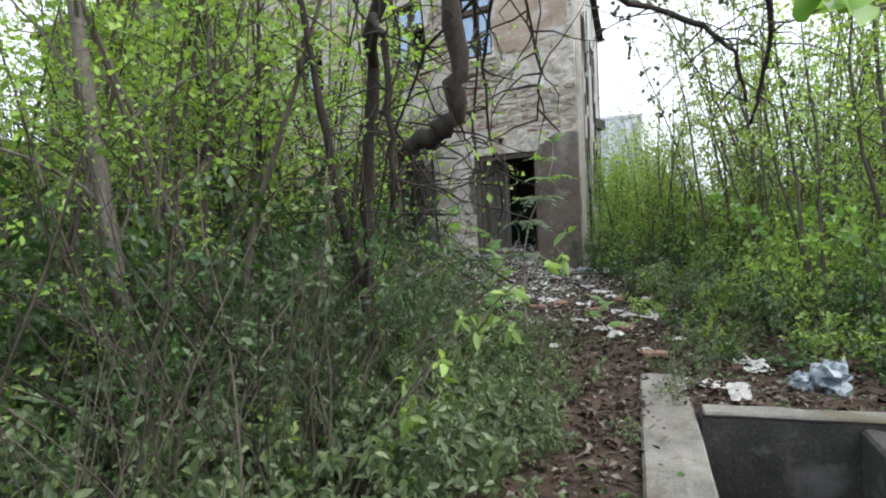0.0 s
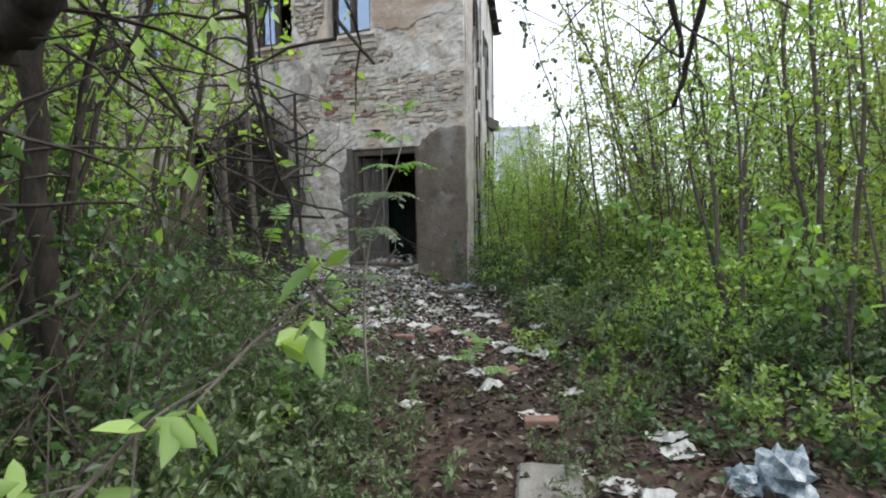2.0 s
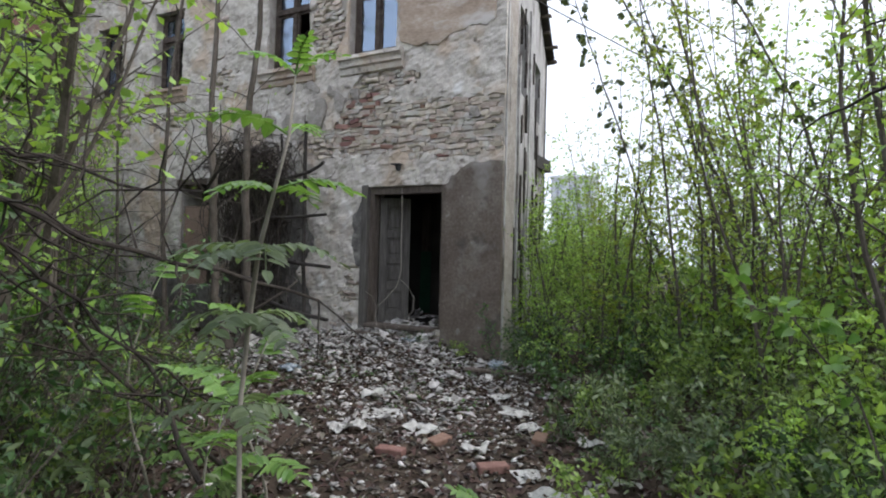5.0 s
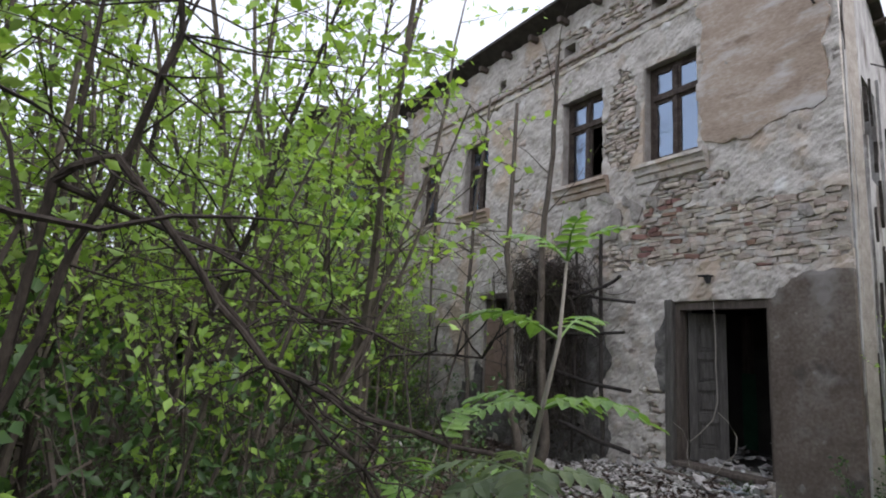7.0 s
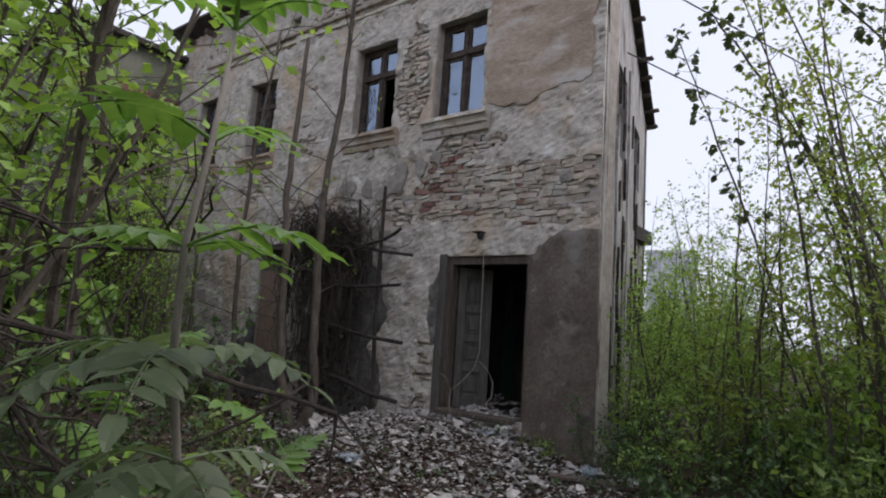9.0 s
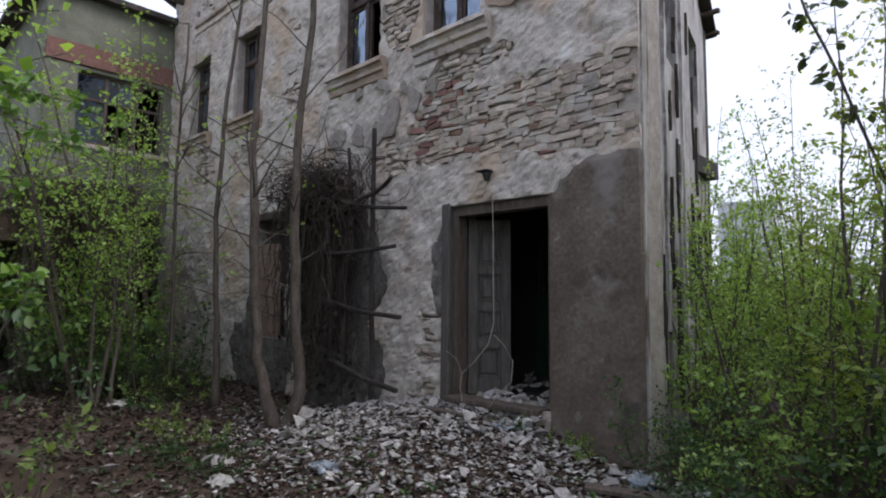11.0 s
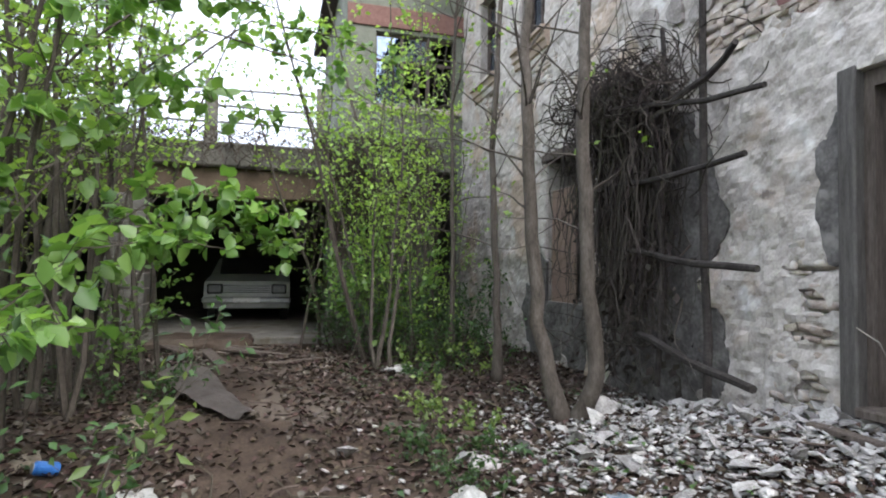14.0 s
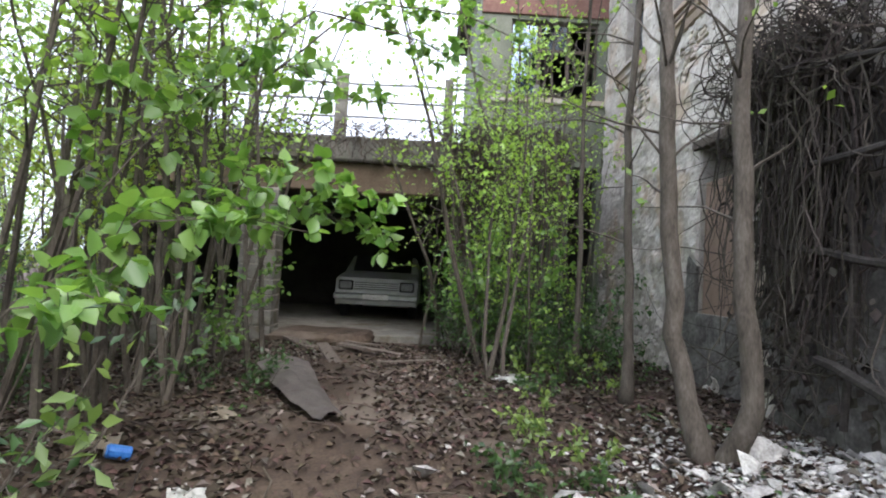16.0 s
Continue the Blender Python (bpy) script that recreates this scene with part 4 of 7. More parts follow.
def vine_heap():
    v = Geo()
    for k in range(380):
        x = rv.normal(-3.8, 0.42)
        top = 2.75 - 0.35 * ((x + 3.85) / 0.9) ** 2 + rv.normal(0, 0.12)
        y = -0.12 - abs(rv.normal(0, 0.16))
        pts, p = [], Vector((x, y, top))
        low = rv.uniform(-0.1, 1.5)
        n = int(rv.integers(7, 13))
        for i in range(n):
            pts.append(tuple(p))
            p = p + Vector((rv.normal(0, 0.05), rv.normal(0, 0.035), -(top - low) / n))
            p.y = min(-0.05, p.y)
        r = rv.uniform(0.003, 0.013)
        v.tube(pts, [r * (1 - 0.5 * i / n) for i in range(n)], 3, False)
    for k in range(420):
        c = Vector((rv.normal(-3.75, 0.5), rv.uniform(-0.55, -0.1), rv.normal(2.62, 0.2)))
        r = rv.uniform(0.12, 0.4)
        a0, st = rv.uniform(0, 6.28), rv.uniform(0.25, 0.5)
        ax = Vector(rv.normal(0, 1, 3)).normalized()
        u = ax.orthogonal().normalized()
        w = ax.cross(u)
        pts = []
        for i in range(9):
            q = c + (u * math.cos(a0 + st * i) + w * math.sin(a0 + st * i)) * r
            q.y = min(q.y, -0.05)
            pts.append(tuple(q))
        v.tube(pts, rv.uniform(0.003, 0.008), 3, False)
    heap = tagged(part("dead_vine_heap", v, DARK_TWIG), "dark heap of dead creeper stems hanging on the wall", "vines", kind="stuff")
    n = 700
    at = np.stack([rv.normal(-3.75, 0.4, n), -0.06 - np.abs(rv.normal(0, 0.16, n)), rv.uniform(-0.2, 2.75, n)], 1)
    keep = at[:, 2] < 2.75 - 0.5 * ((at[:, 0] + 3.85) / 0.9) ** 2
    at = at[keep]
    m = small_leaf_mesh("dead_vine_leaves", at, np.tile([0, -0.4, -1.0], (len(at), 1)), 0.085, DARK_LEAF, rv, 0.7)
    tagged(part("dead_vine_leaves", m, DARK_LEAF), "blackened dead creeper leaves on the wall", "leaves", kind="stuff")


DARK_TWIG = material("blackened_creeper_stems", [(0.03, 0.025, 0.02), (0.085, 0.07, 0.058)], 12.0, 0.9, 0.2, per="island", spread=0.5)
DARK_LEAF = material("blackened_dead_leaves", [(0.022, 0.018, 0.015), (0.06, 0.05, 0.04)], 14.0, 0.9, 0.2, per="island", spread=0.5)
vine_heap()


# dead branches that stick out of the creeper and lean across the trellis
def dead_branches():
    rg = np.random.default_rng(83)
    g = Geo()
    for k in range(170):
        p = Vector((rg.normal(-3.6, 0.45), -0.12 - abs(rg.normal(0, 0.12)), rg.uniform(-0.1, 2.7)))
        az = rg.uniform(0, 6.28)
        d = Vector((math.cos(az), -0.25 - 0.3 * rg.uniform(), 0.8 * math.sin(az))).normalized()
        ln = rg.uniform(0.4, 1.5)
        pts = []
        for i in range(7):
            pts.append(tuple(p))
            d = (d + Vector((rg.normal(0, 0.2), rg.normal(0, 0.1), rg.normal(-0.05, 0.2)))).normalized()
            p = p + d * ln / 6
            p.y = max(-0.85, min(-0.07, p.y))
            p.z = max(gz(p.x, p.y) + 0.03, p.z)
            if p.x > -1.75:
                break
        if len(pts) > 3:
            r = rg.uniform(0.003, 0.010)
            g.tube(pts, [r * (1 - 0.12 * i) for i in range(len(pts))], 4, False)
    tagged(part("dead_branch_tangle", g, DARK_TWIG), "bare dead branches sticking out of the creeper on the wall", "branches", kind="stuff")


dead_branches()

# hanging dead stems along the deck edge and over the right pillar
hv = Geo()
for k in range(520):
    y = rv.uniform(-7.4, -1.1) if k < 300 else rv.normal(-2.0, 0.55)
    p = Vector((-8.22 + rv.uniform(-0.1, 0.12), y, 2.86 + rv.uniform(0, 0.2)))
    n = int(rv.integers(5, 9))
    ln = rv.uniform(0.2, 0.8) if k < 300 else rv.uniform(1.0, 2.9)
    pts = [tuple(p)]
    p = p + Vector((rv.uniform(0.06, 0.2), rv.normal(0, 0.1), 0.05))
    for i in range(n):
        pts.append(tuple(p))
        p = p + Vector((rv.normal(0, 0.04), rv.normal(0, 0.07), -ln / n))
    hv.tube(pts, rv.uniform(0.004, 0.009), 3, False)
tagged(part("hanging_dead_stems", hv, TWIG), "dry brown creeper stems over the deck edge", "vines", kind="stuff")

# ---- dry pale stem in the doorway ----
stem = thing("dry_stem", pose(-0.72, -0.02, 0.02), "bleached dry climbing stem hanging in the doorway", "stem")
sg = Geo()
sg.tube([(-0.02, 0, 2.42), (0.0, -0.04, 2.1), (0.03, -0.06, 1.7), (0.02, -0.05, 1.3), (0.04, -0.06, 0.85), (-0.02, -0.08, 0.62), (-0.2, -0.1, 0.42), (-0.36, -0.12, 0.28)], [0.004, 0.005, 0.006, 0.006, 0.007, 0.007, 0.007, 0.006], 6)
sg.tube([(-0.36, -0.12, 0.28), (-0.42, -0.15, 0.44), (-0.54, -0.18, 0.52)], [0.006, 0.005, 0.004], 6)
sg.tube([(-0.36, -0.12, 0.28), (-0.36, -0.15, 0.14), (-0.30, -0.18, 0.0)], [0.006, 0.006, 0.005], 6)
sg.tube([(0.04, -0.06, 0.72), (0.16, -0.04, 0.62), (0.26, -0.02, 0.45), (0.26, -0.05, 0.25), (0.14, -0.1, 0.12), (0.06, -0.16, -0.02)], [0.005, 0.006, 0.006, 0.006, 0.005, 0.004], 6)
sg.tube([(0.2, -0.05, 0.2), (0.22, -0.1, 0.05)], [0.006, 0.005], 5)
part("stem", sg, PALE_STEM, stem)


# ---- concrete remains beside the path ----
kb = box_bm(-0.19, 0.19, -2.45, 0.0, -0.2, 0.05, 0.02, 0.014, 4, 7)
tagged(part("concrete_kerb", kb, CONCRETE, m=pose(3.88, -6.36, -0.6, 0, 0, 14.5)), "grey concrete kerb strip along the pit edge", "kerb")
pit_m = pose(PIT_AT[0], PIT_AT[1], 0, 0, 0, 14.5)
tagged(part("pit_wall", box_bm(-0.02, 1.14, -0.02, 0.15, -1.7, -0.54, 0.015, 0.012, 4, 8), DARK_CONCRETE, m=pit_m), "dark concrete pit wall", "wall", kind="structure")
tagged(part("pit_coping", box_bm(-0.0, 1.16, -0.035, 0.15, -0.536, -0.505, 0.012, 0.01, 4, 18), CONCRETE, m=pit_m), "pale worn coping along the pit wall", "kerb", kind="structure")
tagged(part("pit_side", box_bm(-0.2, -0.012, -1.6, -0.03, -1.7, -0.81, 0.02, 0.012, 3, 9), DARK_CONCRETE, m=pit_m), "dark concrete pit side", "wall", kind="structure")
tagged(part("pit_end", box_bm(0.94, 1.13, -1.6, -0.03, -1.7, -0.56, 0.02, 0.012, 3, 10), DARK_CONCRETE, m=pit_m), "dark concrete pit end", "wall", kind="structure")
tagged(part("pit_front", box_bm(-0.2, 1.13, -1.75, -1.605, -1.7, -0.62, 0.02, 0.012, 3, 11), DARK_CONCRETE, m=pit_m), "dark concrete pit front", "wall", kind="structure")


# ---- litter and rubbish ----
def paper_sheet(at, w, d, turn, seed, mat=PAPER, lift=0.03, name="paper_sheet", label="crumpled dirty white paper on the ground", category="paper", group="scattered paper", tilt=0.0):
    g = bmesh.new()
    n = 8
    vs = {}
    for i in range(n + 1):
        for j in range(n + 1):
            x, y = (i / n - 0.5) * w, (j / n - 0.5) * d
            q = Vector((x * 7 + seed * 3.3, y * 7, seed))
            edge = 0.1 * w * noise.noise(Vector((seed, i * 0.9, j * 0.9)))
            vs[i, j] = g.verts.new((x + edge, y + edge * 0.7, lift * (0.6 + noise.fractal(q, 1, 2, 3))))
    for i in range(n):
        for j in range(n):
            g.faces.new((vs[i, j], vs[i + 1, j], vs[i + 1, j + 1], vs[i, j + 1]))
    bmesh.ops.solidify(g, geom=g.faces[:], thickness=0.004)
    z = gz(*at) + 0.015
    return tagged(part(name, g, mat, m=pose(at[0], at[1], z, tilt, 0, turn)), label, category, group)


PAPERS = [(4.3, -6.5, 0.2, 0.16, 20), (4.52, -6.62, 0.24, 0.12, 70), (4.55, -6.75, 0.16, 0.34, 15), (3.98, -6.42, 0.3, 0.1, 15), (2.89, -3.64, 0.3, 0.2, 30), (3.19, -3.71, 0.28, 0.22, 80), (2.78, -4.64, 0.24, 0.2, 50), (1.81, -5.29, 0.22, 0.18, 24),
          (1.35, -2.8, 0.34, 0.2, 10), (0.67, -2.5, 0.42, 0.34, 40), (1.9, -1.75, 0.38, 0.3, 10), (0.75, -3.2, 0.3, 0.24, 60), (-2.3, -4.4, 0.26, 0.2, 20), (-0.55, -4.55, 0.2, 0.18, 50),
          (-1.85, -2.5, 0.3, 0.18, 5), (4.6, -5.9, 0.24, 0.2, 33), (4.52, -5.62, 0.22, 0.2, 63), (2.9, -2.4, 0.3, 0.22, 25), (2.6, -5.64, 0.2, 0.16, 75), (-5.5, -2.15, 0.34, 0.22, 20), (-5.2, -2.3, 0.3, 0.2, 50), (2.38, -6.52, 0.26, 0.2, 15),
          (2.35, -4.2, 0.24, 0.13, 35), (2.0, -3.0, 0.22, 0.18, 12), (2.6, -3.3, 0.26, 0.2, 52), (1.75, -4.55, 0.18, 0.14, 8), (3.1, -5.1, 0.2, 0.16, 64), (3.6, -5.6, 0.22, 0.14, 28), (2.2, -2.2, 0.3, 0.2, 71), (0.2, -2.0, 0.28, 0.2, 44), (0.95, -1.6, 0.24, 0.2, 18), (1.5, -1.2, 0.3, 0.22, 57), (3.3, -3.2, 0.2, 0.18, 39), (3.75, -4.9, 0.24, 0.12, 66), (-0.9, -3.0, 0.18, 0.12, 24), (0.3, -3.9, 0.16, 0.12, 77), (-1.6, -3.4, 0.14, 0.1, 31)]
for k, (x, y, w, d, a) in enumerate(PAPERS):
    paper_sheet((x, y), w, d, a, k + 1, lift=0.035 + 0.02 * (k % 3))
paper_sheet((0.98, -2.15), 0.42, 0.26, 25, 40, lift=0.01, name="white_tray", label="flat white enamel tray among the rubble", category="tray")
paper_sheet((-3.7, -4.75), 0.42, 0.18, 35, 31, CARD, 0.02, "cardboard_scrap", "curled pale cardboard scrap on dead leaves", "cardboard", tilt=12)
paper_sheet((-3.05, -5.25), 0.36, 0.2, 20, 32, CARD, 0.02, "cardboard_scrap", "bent beige cardboard scrap on dead leaves", "cardboard", tilt=14)

sheet = bmesh.new()
vs = []
for i in range(11):
    for j in range(5):
        u, w = i / 10, j / 4
        vs.append(sheet.verts.new((u * 1.3, (w - 0.5) * (0.5 - 0.3 * u), 0.22 * (1 - u) ** 2 + 0.05 * math.sin(w * 3.1) + 0.012 * math.sin(i * 1.9 + j))))
for i in range(10):
    for j in range(4):
        k = i * 5 + j
        sheet.faces.new((vs[k], vs[k + 5], vs[k + 6], vs[k + 1]))
bmesh.ops.solidify(sheet, geom=sheet.faces[:], thickness=0.012)
tagged(part("roofing_sheet", sheet, GREY_BOARD, m=pose(-4.65, -4.5, gz(-4.5, -4.3) + 0.02, 0, 0, 31)), "bent grey-brown roofing sheet lying on dead leaves", "sheet")


def blob(name, mat, at, size, seed, label, category, group="", squash=0.7, sub=3, rough=0.3):
    g = bmesh.new()
    bmesh.ops.create_icosphere(g, subdivisions=sub, radius=1)
    for v in g.verts:
        q = v.co * 1.6 + Vector((seed * 5.1, seed, 0))
        k = 1 + rough * noise.fractal(q * 1.6, 1.0, 2.1, 3) - (0.35 * abs(noise.noise(q * 2.6)) if name == "plastic_bag" else 0)
        v.co = Vector((v.co.x * size[0] * k, v.co.y * size[1] * k, max(-0.5, v.co.z) * size[2] * k))
    z = gz(*at) + size[2] * 0.4
    return tagged(part(name, g, mat, m=pose(at[0], at[1], z, 0, 0, seed * 47), smooth=name != "plastic_bag"), label, category, group)


blob("plastic_bag", BAG_PLASTIC, (5.15, -6.15), (0.23, 0.15, 0.16), 2, "crumpled grey-blue plastic bag of rubbish", "bag", rough=0.55)
blob("plastic_bag", BAG_PLASTIC, (4.95, -6.2), (0.12, 0.1, 0.09), 6, "crumpled grey-blue plastic bag of rubbish", "bag", rough=0.5)
blob("plastic_bag", BAG_PLASTIC, (1.05, -0.35), (0.14, 0.1, 0.09), 3, "torn pale blue plastic bag among rubble", "bag", rough=0.55)
blob("plastic_bag", BAG_PLASTIC, (-1.3, -1.75), (0.17, 0.1, 0.06), 4, "torn pale blue plastic bag among rubble", "bag", rough=0.6)
blob("plastic_bag", BAG_PLASTIC, (-0.35, -0.28), (0.16, 0.12, 0.05), 8, "torn pale blue plastic bag among rubble", "bag", rough=0.6)
blob("stone_lump", RUBBLE_O, (-2.4, -2.2), (0.12, 0.1, 0.06), 5, "pale broken plaster lump on dead leaves", "rubble", rough=0.35)
blob("stone_lump", RUBBLE_O, (-2.95, -0.95), (0.15, 0.12, 0.12), 9, "grey stone against the tree foot", "rubble", rough=0.35)


def can(at, r, h, mat, label, lay=80, turn=0, name="drink_can"):
    c = thing(name, pose(at[0], at[1], gz(*at) + r + 0.01, lay, 0, turn), label, "can")
    part("body", Geo().tube([(0, 0, -h / 2), (0, 0, -h / 2 + 0.01), (0, 0, h / 2 - 0.015), (0, 0, h / 2)], [r * 0.8, r, r, r * 0.75], 14), mat, c)
    part("rim", Geo().tube([(0, 0, h / 2), (0, 0, h / 2 + 0.004)], [r * 0.78, r * 0.74], 14), CHROME, c)


can((-2.85, -5.05), 0.045, 0.15, BLUE_PLASTIC, "crushed bright blue drink can on dead leaves", 75, 30)
can((1.55, -0.35), 0.06, 0.14, PAPER, "dented white paint tin among rubble", 60, 20, "paint_tin")
can((-0.2, -0.2), 0.06, 0.18, PAPER, "white plastic pot lying at the threshold", 88, 60, "plastic_pot")


def loose_brick(at, turn, label="weathered red-brown brick lying on the soil", tilt=0):
    tagged(part("loose_brick", box_bm(-0.125, 0.125, -0.06, 0.06, -0.035, 0.035, 0.008, 0.005, 1, int(at[0] * 10)), RED_BRICK, m=pose(at[0], at[1], gz(*at) + 0.035, tilt, 0, turn)), label, "brick", "loose bricks")


for x, y, a, t in ((1.64, -3.0, 80, 8), (2.4, -2.45, 100, 5), (1.45, -3.5, 10, 0), (3.06, -4.48, 60, 10), (3.68, -5.71, 20, 0), (2.3, -3.3, 40, 0)):
    loose_brick((x, y), a, tilt=t)


def plank(at, ln, w, turn, tilt=0.0, label="grey weathered plank lying on the ground"):
    g = box_bm(-ln / 2, ln / 2, -w / 2, w / 2, -0.018, 0.018, 0.005, 0.006, 3, int(at[1] * 10))
    tagged(part("plank", g, OLD_WOOD, m=pose(at[0], at[1], gz(*at) + 0.035, 0, tilt, turn)), label, "plank", "loose planks")


for x, y, ln, w, a, t in ((1.42, -0.42, 1.45, 0.14, 21, 1), (-0.9, -0.35, 1.0, 0.1, 8, 3), (-6.8, -3.6, 1.6, 0.12, 70, 4), (-7.1, -4.2, 1.3, 0.1, 110, 3), (-6.6, -4.4, 1.1, 0.16, 20, 6), (-7.4, -4.9, 1.2, 0.2, 45, 8), (-6.2, -3.4, 0.9, 0.09, 130, 2), (-7.6, -3.9, 0.9, 0.1, 95, 5)):
    plank((x, y), ln, w, a, t)
tagged(part("earth_step", box_bm(-8.7, -7.6, -5.5, -4.0, -0.6, -0.22, 0.06, 0.05, 4, 12), GROUND), "low bank of trodden earth before the carport", "bank", kind="structure")

# far block of flats, distance haze put into its pale colours
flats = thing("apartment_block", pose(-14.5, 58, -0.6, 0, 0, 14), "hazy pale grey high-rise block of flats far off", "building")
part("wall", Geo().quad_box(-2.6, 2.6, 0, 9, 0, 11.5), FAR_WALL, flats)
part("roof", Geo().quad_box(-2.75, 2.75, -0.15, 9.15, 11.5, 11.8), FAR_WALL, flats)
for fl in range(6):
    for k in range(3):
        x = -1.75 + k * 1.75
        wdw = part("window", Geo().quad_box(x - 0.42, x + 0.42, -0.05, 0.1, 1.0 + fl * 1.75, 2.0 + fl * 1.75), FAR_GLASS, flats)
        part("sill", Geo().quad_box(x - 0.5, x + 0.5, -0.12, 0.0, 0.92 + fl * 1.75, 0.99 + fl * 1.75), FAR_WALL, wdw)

# overhead wires from the house
for a, b, sag in (((0.95, 0.1, 6.2), (9.5, 15.0, 5.2), 0.5), ((0.8, 1.2, 5.4), (9.5, 15.6, 4.4), 0.6)):
    pts = [tuple(Vector(a).lerp(Vector(b), k / 14) - Vector((0, 0, sag * math.sin(math.pi * k / 14)))) for k in range(15)]
    tagged(part("overhead_wire", Geo().tube(pts, 0.011, 5), BLACK_TRIM), "thin black overhead wire slung from the house corner", "wire", "overhead wires")
pp = tagged(part("wire_pole", Geo().tube([(9.5, 15.3, -0.8), (9.5, 15.3, 2.5), (9.5, 15.3, 5.5)], [0.13, 0.12, 0.10], 10), OLD_WOOD), "grey wooden pole that carries the wires", "pole")

# ---- plants ----
rp = np.random.default_rng(5)


def grow(rng, height, stems, lean, r0, branches, twig, leaf_step, bend=0.06, first=0.25, twigs=True, sides=5):
    """Stems with branches and twigs as tubes, and the points and ways of their leaves."""
    g = Geo()
    at, way = [], []
    for s in range(stems):
        p = Vector((rng.normal(0, 0.06 * stems), rng.normal(0, 0.06 * stems), -0.08))
        ang = rng.uniform(0, 2 * math.pi)
        d = Vector((math.cos(ang) * lean, math.sin(ang) * lean, 1)).normalized()
        h = height * rng.uniform(0.72, 1.08)
        n = 9
        pts = []
        for i in range(n + 1):
            pts.append(p.copy())
            d = (d + Vector((rng.normal(0, bend), rng.normal(0, bend), 0.02))).normalized()
            p = p + d * (h / n)
        r = r0 * rng.uniform(0.7, 1.15)
        g.tube(pts, [r * (1 - 0.82 * i / n) for i in range(n + 1)], sides, False)
        for b in range(branches):
            f = first + (1 - first) * (b + rng.uniform(0, 1)) / branches
            i = min(n - 1, int(f * n))
            q = pts[i].lerp(pts[i + 1], f * n - i)
            az = rng.uniform(0, 2 * math.pi)
            bd = Vector((math.cos(az), math.sin(az), rng.uniform(0.25, 1.0))).normalized()
            bl = twig * rng.uniform(0.5, 1.2) * (1.15 - 0.6 * f)
            bp = [q.copy()]
            m = 5
            for k in range(m):
                bd = (bd + Vector((rng.normal(0, 0.16), rng.normal(0, 0.16), rng.normal(0.02, 0.1)))).normalized()
                bp.append(bp[-1] + bd * (bl / m))
            br = max(0.0025, r * (1 - 0.8 * f) * 0.45)
            g.tube(bp[::2] + bp[-1:], [br, br * 0.7, br * 0.4, br * 0.2], 3, False)
            for k in range(1, m + 1):
                side = Vector((rng.normal(0, 1), rng.normal(0, 1), rng.normal(0.2, 0.5))).normalized()
                tl = bl * rng.uniform(0.15, 0.4)
                end = bp[k] + side * tl
                if twigs and k % 2:
                    g.tube([bp[k], end], [br * 0.5, br * 0.2], 3, False)
                cnt = max(2, int(tl / leaf_step))
                for c in range(cnt):
                    u = (c + 1) / cnt
                    at.append(bp[k].lerp(end, u) + Vector(rng.normal(0, 0.012, 3)))
                    way.append(side * 0.6 + Vector(rng.normal(0, 0.7, 3)))
                cnt = max(1, int(bl / m / leaf_step * 0.6))
                for c in range(cnt):
                    at.append(bp[k - 1].lerp(bp[k], (c + 0.5) / cnt))
                    way.append(Vector(rng.normal(0, 1, 3)))
    return g, np.array([tuple(a) for a in at]), np.array([tuple(w) for w in way])


def plant(name, label, category, group, leaf_mat, leaf_size, bark, wide=0.55, big=False, part_names=("trunk", "crown"), **kw):
    t = thing(name, pose(0, 0, -50), label, category, group)
    g, at, way = grow(rp, **kw)
    st = part(part_names[0], g, bark, t)
    if part_names[0] == "stem":
        st["kind"] = "stuff"
    me = (leaf_mesh if big else small_leaf_mesh)("leaves", at, way, leaf_size, leaf_mat, rp, wide)
    part(part_names[1], me, leaf_mat, t)
    return t


saplings = [plant("sapling", "slender young tree with fresh spring-green leaves", "tree", "saplings round the house", LEAF_YELLOW if k == 2 else LEAF_SPRING, 0.068, BARK, height=4.4 + 0.5 * (k % 3), stems=2 + k % 3, lean=0.16, r0=0.022, branches=16, twig=1.0, leaf_step=0.048, first=0.15) for k in range(5)]
talls = [plant("young_tree", "tall thin-stemmed tree with light green foliage", "tree", "trees behind the thicket", LEAF_SPRING if k != 1 else LEAF_MID, 0.10, DARK_BARK, height=8.0 + k, stems=2 + k % 2, lean=0.1, r0=0.05, branches=22, twig=1.7, leaf_step=0.09, first=0.2) for k in range(4)]
bushes = [plant("bush", "dense leafy shrub with deep green leaves", "bush", "shrubs of the thicket", (LEAF_MID, LEAF_DEEP, LEAF_SPRING, LEAF_DEEP)[k], 0.078, DARK_BARK, height=1.1 + 0.3 * k, stems=5, lean=0.5, r0=0.012, branches=8, twig=0.65, leaf_step=0.065, first=0.1, bend=0.14, twigs=False, sides=3, part_names=("stem", "foliage")) for k in range(4)]
thick = [plant("bush", "straggly shrub with small dull green leaves and bare stems", "bush", "shrubs of the thicket", LEAF_DEEP if k else LEAF_MID, 0.056, BARK, wide=0.45, height=1.2 + 0.35 * k, stems=6, lean=0.45, r0=0.011, branches=8, twig=0.6, leaf_step=0.06, first=0.2, bend=0.12, sides=3, part_names=("stem", "foliage")) for k in range(3)]
low = [plant("undergrowth_plant", "low leafy plant with fresh green leaves", "plant", "low undergrowth", LEAF_MID if k % 2 else LEAF_DEEP, 0.07, TWIG, height=0.5 + 0.1 * k, stems=6, lean=0.6, r0=0.006, branches=4, twig=0.3, leaf_step=0.035, first=0.1, bend=0.16, twigs=False, sides=3, part_names=("stem", "foliage")) for k in range(3)]
